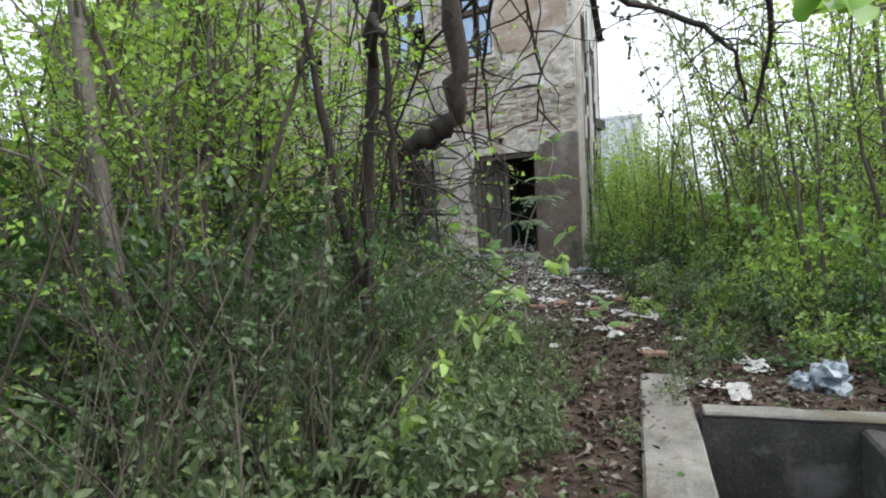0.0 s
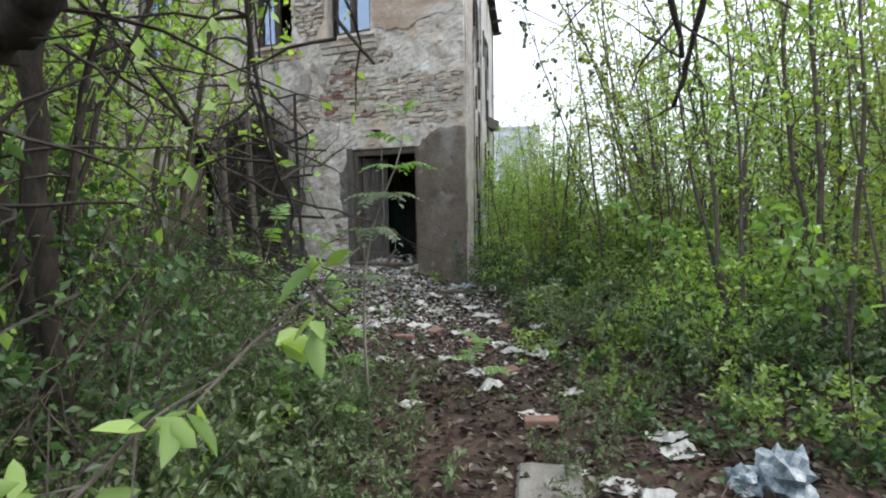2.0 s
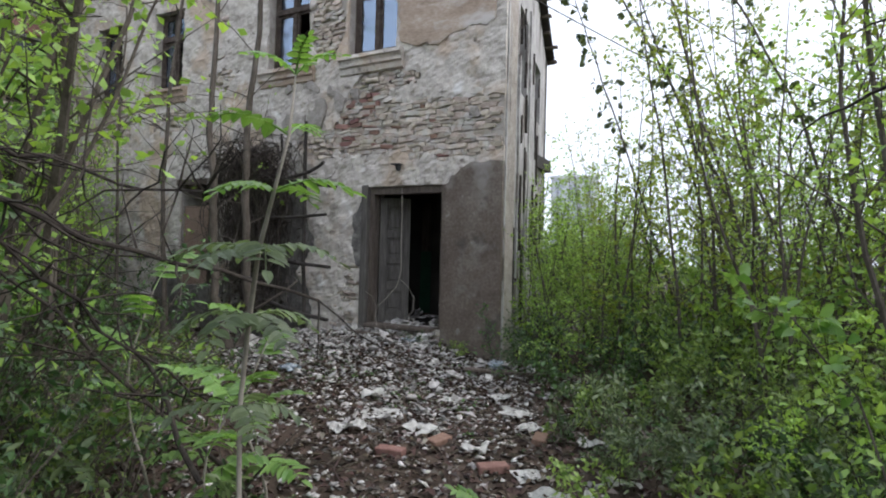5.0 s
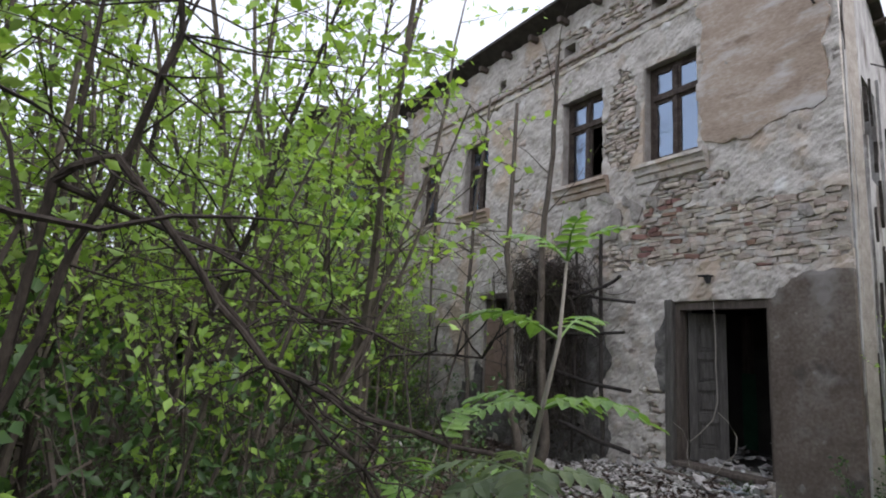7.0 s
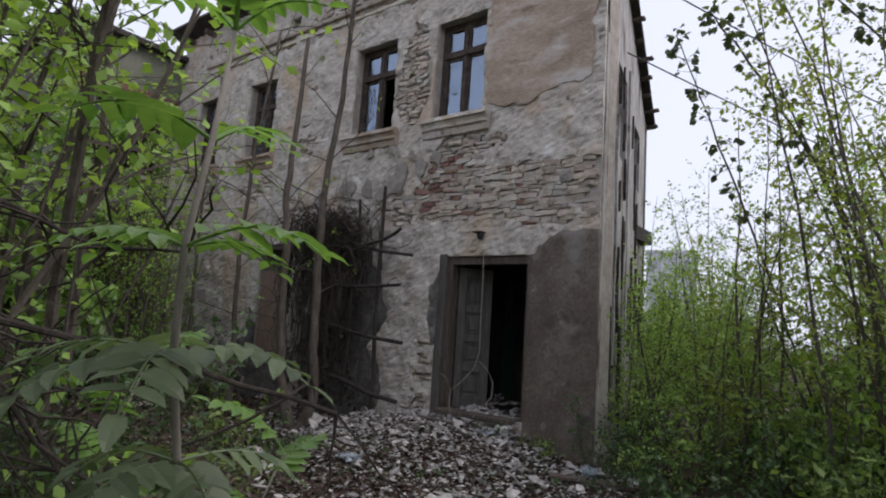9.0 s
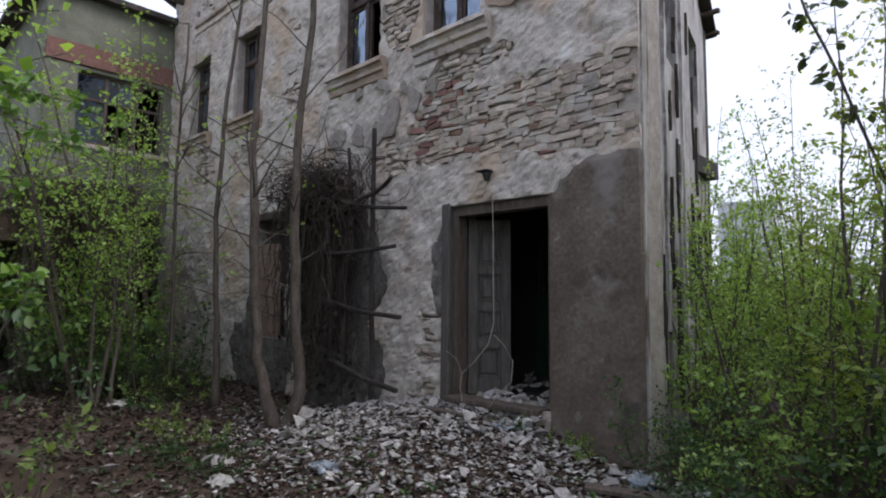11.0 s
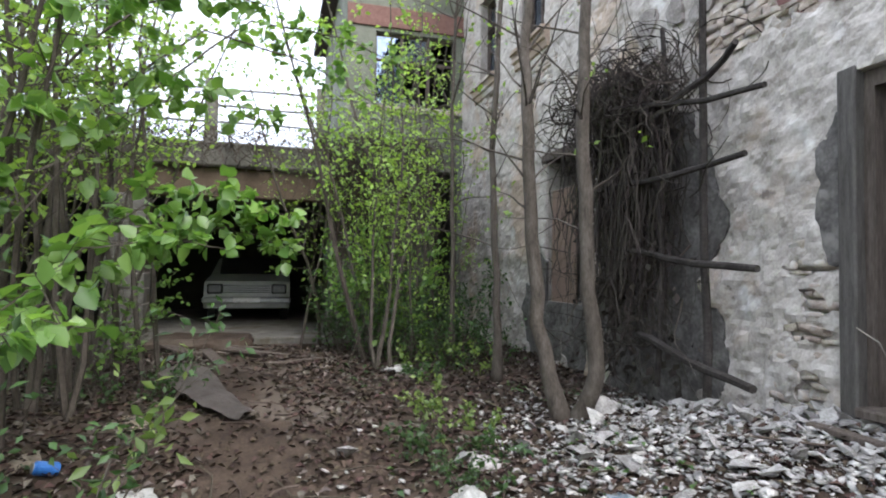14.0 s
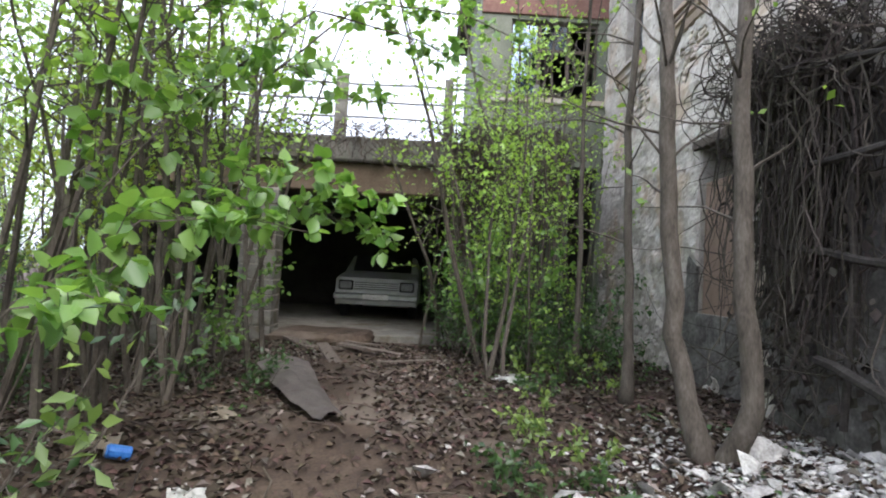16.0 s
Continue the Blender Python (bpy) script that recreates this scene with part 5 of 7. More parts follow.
opens = [plant("thin_tree", "thin-stemmed young tree with bare lower stems and light leaves", "tree", "thin trees by the carport", LEAF_SPRING, 0.072, BARK, wide=0.7, height=5.6 + 0.6 * k, stems=3 + k % 2, lean=0.2, r0=0.034, branches=12, twig=1.25, leaf_step=0.08, first=0.33, bend=0.08) for k in range(3)]
broad = [plant("broad_leaved_shrub", "shrub with large fresh green oval leaves", "bush", "broad-leaved shrubs", LEAF_BIG, 0.115, BARK, wide=0.75, big=True, height=2.3 + 0.4 * k, stems=3, lean=0.3, r0=0.016, branches=9, twig=0.85, leaf_step=0.11, first=0.25, part_names=("stem", "foliage")) for k in range(2)]

shoots = [plant("leafy_shoot", "upright shoot with whorls of pointed pale green leaves", "plant", "leafy shoots on the ground", LEAF_PALE, 0.07, TWIG, wide=0.42, big=True, height=0.62 + 0.12 * k, stems=5, lean=0.4, r0=0.006, branches=4, twig=0.26, leaf_step=0.06, first=0.25, bend=0.12, twigs=False, sides=3, part_names=("stem", "foliage")) for k in range(3)]


PATHLINE = [(5.06, -11.7), (4.6, -10.4), (4.7, -9.4), (4.5, -8.6), (4.0, -7.3), (3.85, -6.85), (3.52, -5.78), (2.88, -4.6), (2.0, -3.9), (1.4, -3.6), (0.85, -3.2)]


def path_gap(x, y):
    best = 99
    for (a, b), (c, d) in zip(PATHLINE, PATHLINE[1:]):
        t = max(0, min(1, ((x - a) * (c - a) + (y - b) * (d - b)) / ((c - a) ** 2 + (d - b) ** 2)))
        best = min(best, math.hypot(x - a - t * (c - a), y - b - t * (d - b)))
    return best


used = []


def place(src, x, y, s=1.0, turn=None, lift=0.0):
    a = rp.uniform(0, 360) if turn is None else turn
    o = copy_thing(src, pose(x, y, gz(x, y) + lift, rp.normal(0, 3), rp.normal(0, 3), a))
    o.scale = (s, s, s * rp.uniform(0.9, 1.1))
    used.append((x, y))
    return o


def in_house(x, y, m=0.3):
    return (-16.5 < x < X1 - 0.21 * max(0, y) + m and -m < y < 5) or (-16.5 < x < -7.9 and -8.8 < y < 0.3)


def scatter(srcs, count, xr, yr, ok, smin=0.8, smax=1.25, gap=0.3, seed=1):
    rg = np.random.default_rng(seed)
    pts = []
    tries = 0
    while len(pts) < count and tries < count * 60:
        tries += 1
        x, y = rg.uniform(*xr), rg.uniform(*yr)
        if in_house(x, y) or not ok(x, y) or any(abs(x - a) < gap and abs(y - b) < gap for a, b in pts):
            continue
        pts.append((x, y))
        place(srcs[len(pts) % len(srcs)], x, y, rg.uniform(smin, smax))


def left_line(x, y):
    """How far a place lies into the thicket, on the far side of the view to the house."""
    if x < -0.6:
        return -5.35 - y
    pts = [(-0.6, -5.35), (0.9, -5.6), (2.2, -7.2), (3.4, -9.6), (3.9, -13.0)]
    for (a, b), (c, d) in zip(pts, pts[1:]):
        if a <= x <= c:
            return (b + (d - b) * (x - a) / (c - a)) - y
    return -1


def right_edge(x, y):
    return x - (4.25 - 0.36 * (y + 7.4) + 0.55)


def sky_gap(x, y):
    """True where tall trees would hide the far block and the open sky beside the house."""
    dx, dy = x - 3.9, y + 6.7
    a = math.degrees(math.atan2(-dx, dy))
    return 11.0 < a < 20 and dy > 0


# thicket on the side of the yard
scatter(low, 95, (-6, 3.6), (-13, -5), lambda x, y: (x > -1.0 or y < -6.6) and left_line(x, y) > -0.55 and path_gap(x, y) > 0.75 and not (y < -8.6 and rp.uniform() < 0.2), 0.6, 1.2, 0.22, 3)
scatter([thick[1], bushes[3], thick[0]], 75, (-9, 3.2), (-14, -5), lambda x, y: (x > -1.0 or y < -7.6) and left_line(x, y) > 0.35 and path_gap(x, y) > (2.2 if y < -8.3 else 1.75), 0.6, 1.15, 0.4, 4)
scatter(saplings, 21, (-9, 2.6), (-14, -5), lambda x, y: (x > -1.0 or y < -8.2) and left_line(x, y) > 0.7 and path_gap(x, y) > 2.7, 0.8, 1.25, 0.45, 5)
scatter(talls, 6, (-16, 0.5), (-22, -8), lambda x, y: left_line(x, y) > 2.4, 0.8, 1.15, 1.0, 6)
scatter([opens[0], saplings[0], opens[1], opens[2]], 13, (-1.0, 2.2), (-9.8, -5.6), lambda x, y: left_line(x, y) > 0.5 and path_gap(x, y) > 3.3, 0.75, 1.15, 0.35, 25)
scatter([thick[1], bushes[3], thick[2]], 50, (-1.0, 2.8), (-10.5, -5.6), lambda x, y: left_line(x, y) > 0.3 and path_gap(x, y) > (2.2 if y < -8.3 else 1.75), 0.6, 1.2, 0.3, 26)
scatter(opens, 9, (-7.5, -0.8), (-8.2, -5.6), lambda x, y: True, 0.85, 1.2, 0.5, 27)
scatter(bushes, 26, (-9, 5), (9, 24), lambda x, y: sky_gap(x, y), 1.3, 1.9, 0.7, 29)
# the far side of the path
scatter(low, 80, (1.6, 8), (-6.4, 0.5), lambda x, y: right_edge(x, y) > -0.35 and path_gap(x, y) > 0.9 and not (4.0 < x < 5.6 and y < -5.6), 0.7, 1.25, 0.22, 7)
scatter([bushes[0], bushes[2], thick[0]], 22, (1.2, 5), (-4.8, 3), lambda x, y: right_edge(x, y) > (0.35 if y > -1.2 else 1.0) and path_gap(x, y) > 1.5, 0.45, 1.2, 0.34, 28)
scatter([bushes[2], bushes[0], thick[2], bushes[1], broad[1]], 40, (1.2, 13), (-5.2, 8), lambda x, y: right_edge(x, y) > 1.1 and path_gap(x, y) > 1.5, 0.5, 1.3, 0.5, 8)
scatter(opens, 24, (2.6, 10), (-4.2, 4), lambda x, y: right_edge(x, y) > 0.8 and path_gap(x, y) > 2.0 and not sky_gap(x, y), 0.65, 1.1, 0.5, 30)
scatter(saplings, 44, (1.2, 12), (-4.2, 8), lambda x, y: right_edge(x, y) > 0.6 and path_gap(x, y) > 2.2 and not (sky_gap(x, y) and y > -2), 0.7, 1.2, 0.5, 9)
scatter(saplings, 34, (0, 4), (0.5, 11), lambda x, y: sky_gap(x, y), 0.55, 0.92, 0.45, 19)
scatter(talls, 30, (3, 26), (2, 30), lambda x, y: right_edge(x, y) > 3.0 and not sky_gap(x, y), 0.75, 1.05, 1.3, 10)
scatter(talls, 14, (-26, -9), (-24, 4), lambda x, y: x < -16.5 or y < -9, 0.8, 1.1, 1.4, 12)
scatter(talls, 18, (-20, 30), (-40, -15), lambda x, y: True, 0.9, 1.2, 1.8, 13)
scatter(talls, 26, (-60, 60), (30, 75), lambda x, y: not sky_gap(x, y), 1.0, 1.4, 2.2, 14)
scatter(bushes, 30, (-20, 20), (10, 30), lambda x, y: True, 1.6, 2.4, 1.0, 15)
scatter(talls, 16, (9, 26), (-16, 2), lambda x, y: True, 0.8, 1.1, 1.6, 16)

# trees beyond the house corner, warm sunlight put into the yellow-green leaf colour
for x, y, k, s in ((4.3, 0.6, 2, 1.25), (5.2, 2.0, 2, 1.4), (4.1, 3.6, 2, 1.4), (3.7, 5.2, 0, 1.5), (5.9, 0.2, 2, 1.3), (6.6, 3.2, 2, 1.6), (5.0, 5.5, 0, 1.5)):
    place(saplings[k], x, y, s)
# light far growth beside the carport
scatter([saplings[0], opens[1], saplings[3], saplings[2]], 30, (-15, -4.5), (-14, -6.4), lambda x, y: x > -7.7 or y < -9.2, 1.0, 1.45, 0.6, 36)
# low sprigs between the litter
scatter(shoots, 70, (1.9, 4.2), (-8.8, -4.6), lambda x, y: path_gap(x, y) > 0.22 and left_line(x, y) > -2.3, 0.22, 0.42, 0.14, 37)
scatter(low, 36, (1.6, 4.0), (-8.6, -4.6), lambda x, y: path_gap(x, y) > 0.5 and left_line(x, y) > -1.6, 0.3, 0.5, 0.2, 38)
# fanning stems over dark shrubs, between the path and the stool by the carport
for x, y, k, s in ((-0.75, -5.75, 0, 1.25), (-0.35, -5.6, 1, 1.2), (-0.2, -6.0, 0, 1.15)):
    place(opens[k], x, y, s)
scatter([thick[1], thick[2], thick[0]], 30, (-0.5, 0.6), (-6.4, -5.0), lambda x, y: left_line(x, y) > -0.3 and path_gap(x, y) > 1.6, 0.75, 1.15, 0.25, 39)
# young trees seen close at the end of the walk
for x, y, k, s in ((-4.1, -5.55, 0, 1.0), (-4.35, -5.4, 3, 1.05), (-3.95, -5.75, 2, 0.95), (-3.0, -5.75, 1, 1.0), (-4.95, -5.1, 4, 0.95), (-6.4, -6.0, 2, 1.0), (-5.6, -6.4, 1, 1.1)):
    place(opens[k % 3], x, y, s)
for x, y, k, s in ((-4.6, -5.1, 1, 0.55), (5.5, -3.6, 0, 0.6)):
    place(broad[k], x, y, s)
scatter(shoots, 125, (0.8, 4.1), (-11.2, -5.6), lambda x, y: left_line(x, y) > -1.7 and path_gap(x, y) > 0.8, 0.5, 1.15, 0.13, 33)
scatter(shoots, 34, (1.4, 6.5), (-5.4, -1.0), lambda x, y: right_edge(x, y) > -0.35 and path_gap(x, y) > 1.3, 0.6, 1.1, 0.25, 34)
# growth between path and house, towards the carport
for x, y, k, s in ((-6.9, -1.7, 1, 0.8), (-7.5, -1.9, 3, 0.75), (-6.3, -1.9, 1, 0.6), (-7.2, -0.9, 3, 0.7), (-5.7, -1.0, 1, 0.5), (1.35, -0.1, 1, 0.6), (1.6, 0.5, 2, 0.75), (1.9, 0.1, 0, 0.7)):
    place(bushes[k], x, y, s)
for x, y, k, s in ((-0.2, -7.3, 0, 0.8), (-3.3, -7.6, 2, 0.85), (0.7, -8.3, 1, 0.8), (-2.0, -7.5, 3, 0.75)):
    place(talls[k], x, y, s)
for x, y, k, s in ((-6.7, -1.9, 0, 0.95), (-7.8, -6.3, 2, 1.35), (-7.9, -2.9, 1, 0.9), (-6.4, -2.4, 2, 1.1), (-7.4, -1.5, 1, 1.2), (-5.35, -2.35, 0, 0.85)):
    place(opens[k], x, y, s)
for x, y, k, s in ((-6.2, -1.5, 0, 0.75), (-5.7, -1.95, 3, 0.8), (-7.3, -2.4, 3, 1.05), (-7.9, -1.9, 1, 1.2)):
    place(saplings[k], x, y, s)
for x, y, k, s in ((-6.0, -2.1, 1, 0.7), (-6.9, -2.6, 0, 0.7)):
    place(broad[k], x, y, s)
for x, y, k, s in ((-6.3, -2.0, 1, 0.85), (-7.0, -2.3, 3, 0.75), (-6.6, -1.3, 1, 0.9), (-5.5, -1.6, 3, 0.55), (-7.6, -2.6, 1, 0.8)):
    place(bushes[k], x, y, s)
for x, y, k, s in ((-6.2, -2.4, 2, 0.7), (-5.6, -2.0, 1, 0.6), (-7.2, -2.7, 2, 0.7)):
    place(thick[k], x, y, s)
place(saplings[1], -7.0, -2.2, 0.6)
place(bushes[3], 1.3, -0.3, 0.42)
place(bushes[1], 1.65, -0.7, 0.5)
for x, y, k, s in ((-2.6, -2.6, 0, 0.8), (-3.1, -2.3, 1, 0.7), (-2.2, -2.4, 2, 0.5), (-5.2, -1.7, 1, 0.9), (-4.7, -2.0, 0, 0.7), (0.35, -0.22, 1, 0.45), (-4.4, -5.0, 2, 0.8), (-0.3, -0.3, 2, 0.3)):
    place(low[k], x, y, s)


# two grey trunks that fork beside the creeper, and a thin one further on
def bare_tree(x, y, stems, label, seed):
    rg = np.random.default_rng(seed)
    z = gz(x, y)
    t = thing("grey_tree", pose(x, y, z), label, "tree", "grey trees at the house front")
    g = Geo()
    twigs = Geo()
    at, way = [], []
    for pts, r in stems:
        ps = [Vector((a - x, b - y, c - z)) for a, b, c in pts]
        fine = []
        for i in range(len(ps) - 1):
            for k in range(4):
                fine.append(ps[i].lerp(ps[i + 1], k / 4) + Vector(rg.normal(0, 0.008, 3)))
        fine.append(ps[-1])
        n = len(fine)
        g.tube(fine, [r * (1 - 0.6 * i / n) + (0.03 * max(0, 1 - i / 2.0)) for i in range(n)], 10)
        for b in range(14):
            f = 0.35 + 0.65 * rg.uniform()
            q = fine[min(n - 1, int(f * n))]
            az = rg.uniform(0, 6.28)
            d = Vector((math.cos(az), math.sin(az) * 0.6 - 0.3, rg.uniform(0.2, 0.9))).normalized()
            ln = rg.uniform(0.4, 1.5)
            bp = [q.copy()]
            for k in range(6):
                d = (d + Vector(rg.normal(0, 0.13, 3))).normalized()
                bp.append(bp[-1] + d * ln / 6)
                if k > 2 and rg.uniform() < 0.35:
                    for c in range(3):
                        at.append(tuple(bp[-1] + Vector(rg.normal(0, 0.05, 3))))
                        way.append(tuple(d + Vector(rg.normal(0, 0.6, 3))))
            twigs.tube(bp, [0.012 * (1 - 0.8 * k / 6) for k in range(7)], 4, False)
    part("trunk", g, BARK, t, smooth=True)
    part("branch_mass", twigs, BARK, t)["kind"] = "stuff"
    part("leaves", small_leaf_mesh("leaves", np.array(at), np.array(way), 0.07, LEAF_SPRING, rg), LEAF_SPRING, t)


bare_tree(-3.05, -1.25, [([(-3.05, -1.25, -0.5), (-3.22, -1.42, 0.4), (-3.22, -1.5, 1.4), (-3.17, -1.56, 2.28), (-3.38, -1.5, 3.0), (-3.42, -1.4, 4.2), (-3.5, -1.3, 5.6)], 0.075),
                         ([(-3.0, -1.15, -0.5), (-2.86, -1.05, 0.0), (-2.9, -1.12, 0.9), (-2.93, -1.15, 2.14), (-2.98, -1.1, 3.2), (-2.9, -1.0, 4.6), (-2.95, -0.9, 6.4)], 0.08)],
          "forked grey tree with two smooth trunks at the house front", 21)
bare_tree(-4.62, -1.25, [([(-4.62, -1.25, -0.45), (-4.7, -1.25, 0.8), (-4.72, -1.3, 2.2), (-4.75, -1.2, 4.0), (-4.7, -1.0, 6.2)], 0.05)], "slim grey tree close to the house front", 22)
bare_tree(-5.6, -2.6, [([(-5.6, -1.5, -0.45), (-5.62, -1.5, 1.2), (-5.7, -1.5, 3.0), (-5.75, -1.4, 5.4)], 0.035)], "slim grey tree close to the house front", 23)


# old dark tree beside the start of the path, its limb over the way
def old_tree():
    rg = np.random.default_rng(31)
    t = thing("old_tree", pose(1.92, -7.95, gz(1.92, -7.95)), "old dark crooked tree with a knotty limb over the path", "tree")
    base = t.matrix_basis.translation
    limbs = [([(1.92, -7.95, -0.75), (1.95, -8.0, 0.1), (2.05, -8.1, 1.1), (2.3, -8.25, 2.1), (2.7, -8.5, 2.85), (3.1, -8.75, 2.95), (3.38, -8.88, 2.5), (3.43, -8.9, 1.85), (3.37, -8.88, 1.53), (3.22, -8.84, 1.45), (3.0, -8.79, 1.38)], 0.105),
             ([(2.3, -8.25, 2.1), (2.55, -8.5, 2.35), (2.75, -8.65, 2.1), (2.78, -8.68, 1.5), (2.72, -8.66, 1.0)], 0.035),
             ([(2.7, -8.5, 2.85), (2.9, -8.7, 3.2), (2.95, -8.75, 3.9), (2.8, -8.6, 4.8)], 0.06),
             ([(3.38, -8.88, 2.5), (3.6, -8.1, 2.62), (3.95, -7.3, 2.45), (4.34, -6.7, 2.32), (4.54, -6.5, 2.12), (4.6, -6.42, 1.75)], 0.03),
             ([(1.95, -8.0, 0.1), (1.75, -8.1, 1.0), (1.7, -8.2, 1.9), (1.5, -8.3, 3.4)], 0.05),
             ([(3.1, -8.75, 2.95), (3.9, -7.6, 3.3), (4.7, -6.2, 3.1), (4.74, -5.6, 2.45), (4.64, -5.35, 2.05), (4.53, -5.2, 1.7)], 0.034),
             ([(3.2, -8.5, 2.3), (3.3, -8.2, 2.4), (3.1, -8.0, 2.0), (3.05, -7.85, 1.45), (3.1, -7.8, 1.1)], 0.014),
             ([(3.35, -8.2, 2.5), (2.7, -8.1, 2.2), (2.2, -8.0, 1.5), (2.0, -8.0, 0.8)], 0.014),
             ([(3.2, -8.5, 2.3), (3.5, -8.15, 2.4), (3.5, -7.95, 1.9), (3.45, -7.9, 1.6)], 0.012),
             ([(3.1, -8.75, 2.95), (3.2, -8.3, 2.7), (2.9, -7.7, 2.2), (2.7, -7.5, 1.6), (2.75, -7.4, 1.2)], 0.014)]
    g, tw = Geo(), Geo()
    at, way = [], []
    for pts, r in limbs:
        ps = [Vector(p) - base for p in pts]
        fine = []
        for i in range(len(ps) - 1):
            for k in range(4):
                fine.append(ps[i].lerp(ps[i + 1], k / 4) + Vector(rg.normal(0, r * 0.14 + 0.004, 3)))
        fine.append(ps[-1])
        n = len(fine)
        thin = 0.55 if r < 0.1 else -0.28
        g.tube(fine, [r * (1 - thin * i / n) * (1 + 0.14 * math.sin(i * 1.9)) * (0.43 if r > 0.1 else 1) for i in range(n)], 9)
        for b in range(int(16 if r < 0.03 else 22)):
            f = rg.uniform(0.3, 1.0)
            q = fine[min(n - 1, int(f * n))]
            d = Vector((rg.normal(0, 1), rg.normal(0, 1), rg.normal(-0.1, 0.6))).normalized()
            ln = rg.uniform(0.25, 0.9)
            bp = [q.copy()]
            for k in range(6):
                d = (d + Vector((rg.normal(0, 0.25), rg.normal(0, 0.25), rg.normal(-0.08, 0.2)))).normalized()
                nq = bp[-1] + d * ln / 6
                w = nq + base
                if path_gap(w.x, w.y) < 0.55 and w.z < 1.5:
                    break
                bp.append(nq)
                if k > 1 and rg.uniform() < 0.5 and path_gap(w.x, w.y) > 0.5:
                    at.append(tuple(nq))
                    way.append(tuple(d))
            if len(bp) > 2:
                tw.tube(bp, [0.008 * (1 - 0.8 * k / 6) for k in range(len(bp))], 4, False)
    part("trunk", g, DARK_BARK, t, smooth=True)
    part("twig_mass", tw, DARK_BARK, t)["kind"] = "stuff"
    part("leaves", small_leaf_mesh("leaves", np.array(at), np.array(way), 0.06, LEAF_SPRING, rg), LEAF_SPRING, t)


old_tree()
PALE_BARK = material("pale_grey_bark", [(0.07, 0.062, 0.05), (0.13, 0.118, 0.1), (0.19, 0.175, 0.155)], 10.0, 0.9, 0.4, 60.0, stretch=(1, 1, 0.4))
pale = thing("pale_trunk_tree", pose(0.98, -9.5, gz(0.98, -9.5)), "straight tree with a smooth grey trunk and thin limbs", "tree")
part("trunk", Geo().tube([(0.02, 0, -0.1), (0.0, 0, 0.1), (-0.03, 0, 0.6), (-0.12, 0.0, 1.4), (-0.2, -0.02, 2.2), (-0.3, -0.03, 3.4), (-0.34, 0.0, 5.5)], [0.085, 0.07, 0.062, 0.06, 0.056, 0.048, 0.02], 12), PALE_BARK, pale, smooth=True)
rt = np.random.default_rng(17)
for k in range(9):
    z0 = 0.9 + 0.42 * k
    p = Vector((-0.1 - 0.05 * k * 0.8, 0, z0))
    d = Vector((math.cos(k * 2.4), math.sin(k * 2.4), 0.9)).normalized()
    pts = [p]
    for i in range(7):
        d = (d + Vector(rt.normal(0, 0.14, 3))).normalized()
        pts.append(pts[-1] + d * 0.2)
    part("limb", Geo().tube(pts, [0.018 * (1 - 0.11 * i) for i in range(8)], 6), PALE_BARK, pale)


# thicket of dry stems and arching bramble canes on the near side
DRY_CANE = material("dry_grey_canes", [(0.028, 0.022, 0.017), (0.085, 0.072, 0.058)], 9.0, 0.9, 0.2, per="island", spread=0.65)


def dry_thicket():
    rg = np.random.default_rng(41)
    g = Geo()
    n = 0
    while n < 400:
        x, y = (rg.uniform(-1.5, 3.9), rg.uniform(-11.5, -5.6)) if n < 290 else (rg.uniform(1.9, 3.9), rg.uniform(-10.9, -8.0))
        ll = left_line(x, y)
        if ll < -0.1 or path_gap(x, y) < 0.8:
            continue
        n += 1
        p = Vector((x, y, gz(x, y) - 0.03))
        az = rg.uniform(0, 6.28)
        d = Vector((math.cos(az) * 0.2, math.sin(az) * 0.2, 1)).normalized()
        ln = rg.uniform(0.7, 2.4) if ll > 0.3 else rg.uniform(0.3, 1.1)
        bend = Vector((math.cos(az), math.sin(az), -0.6)) * rg.uniform(0.05, 0.35)
        pts = []
        for k in range(8):
            pts.append(tuple(p))
            d = (d + bend * 0.35 + Vector(rg.normal(0, 0.08, 3))).normalized()
            p = p + d * ln / 7
            if path_gap(p.x, p.y) < 0.6:
                break
        if len(pts) > 3:
            r = rg.uniform(0.0025, 0.007)
            g.tube(pts, [r * (1 - 0.6 * k / 8) for k in range(len(pts))], 3, False)
    tagged(part("dry_stem_thicket", g, DRY_CANE), "tangle of dry grey-brown stems and bramble canes", "thicket", kind="stuff")


dry_thicket()
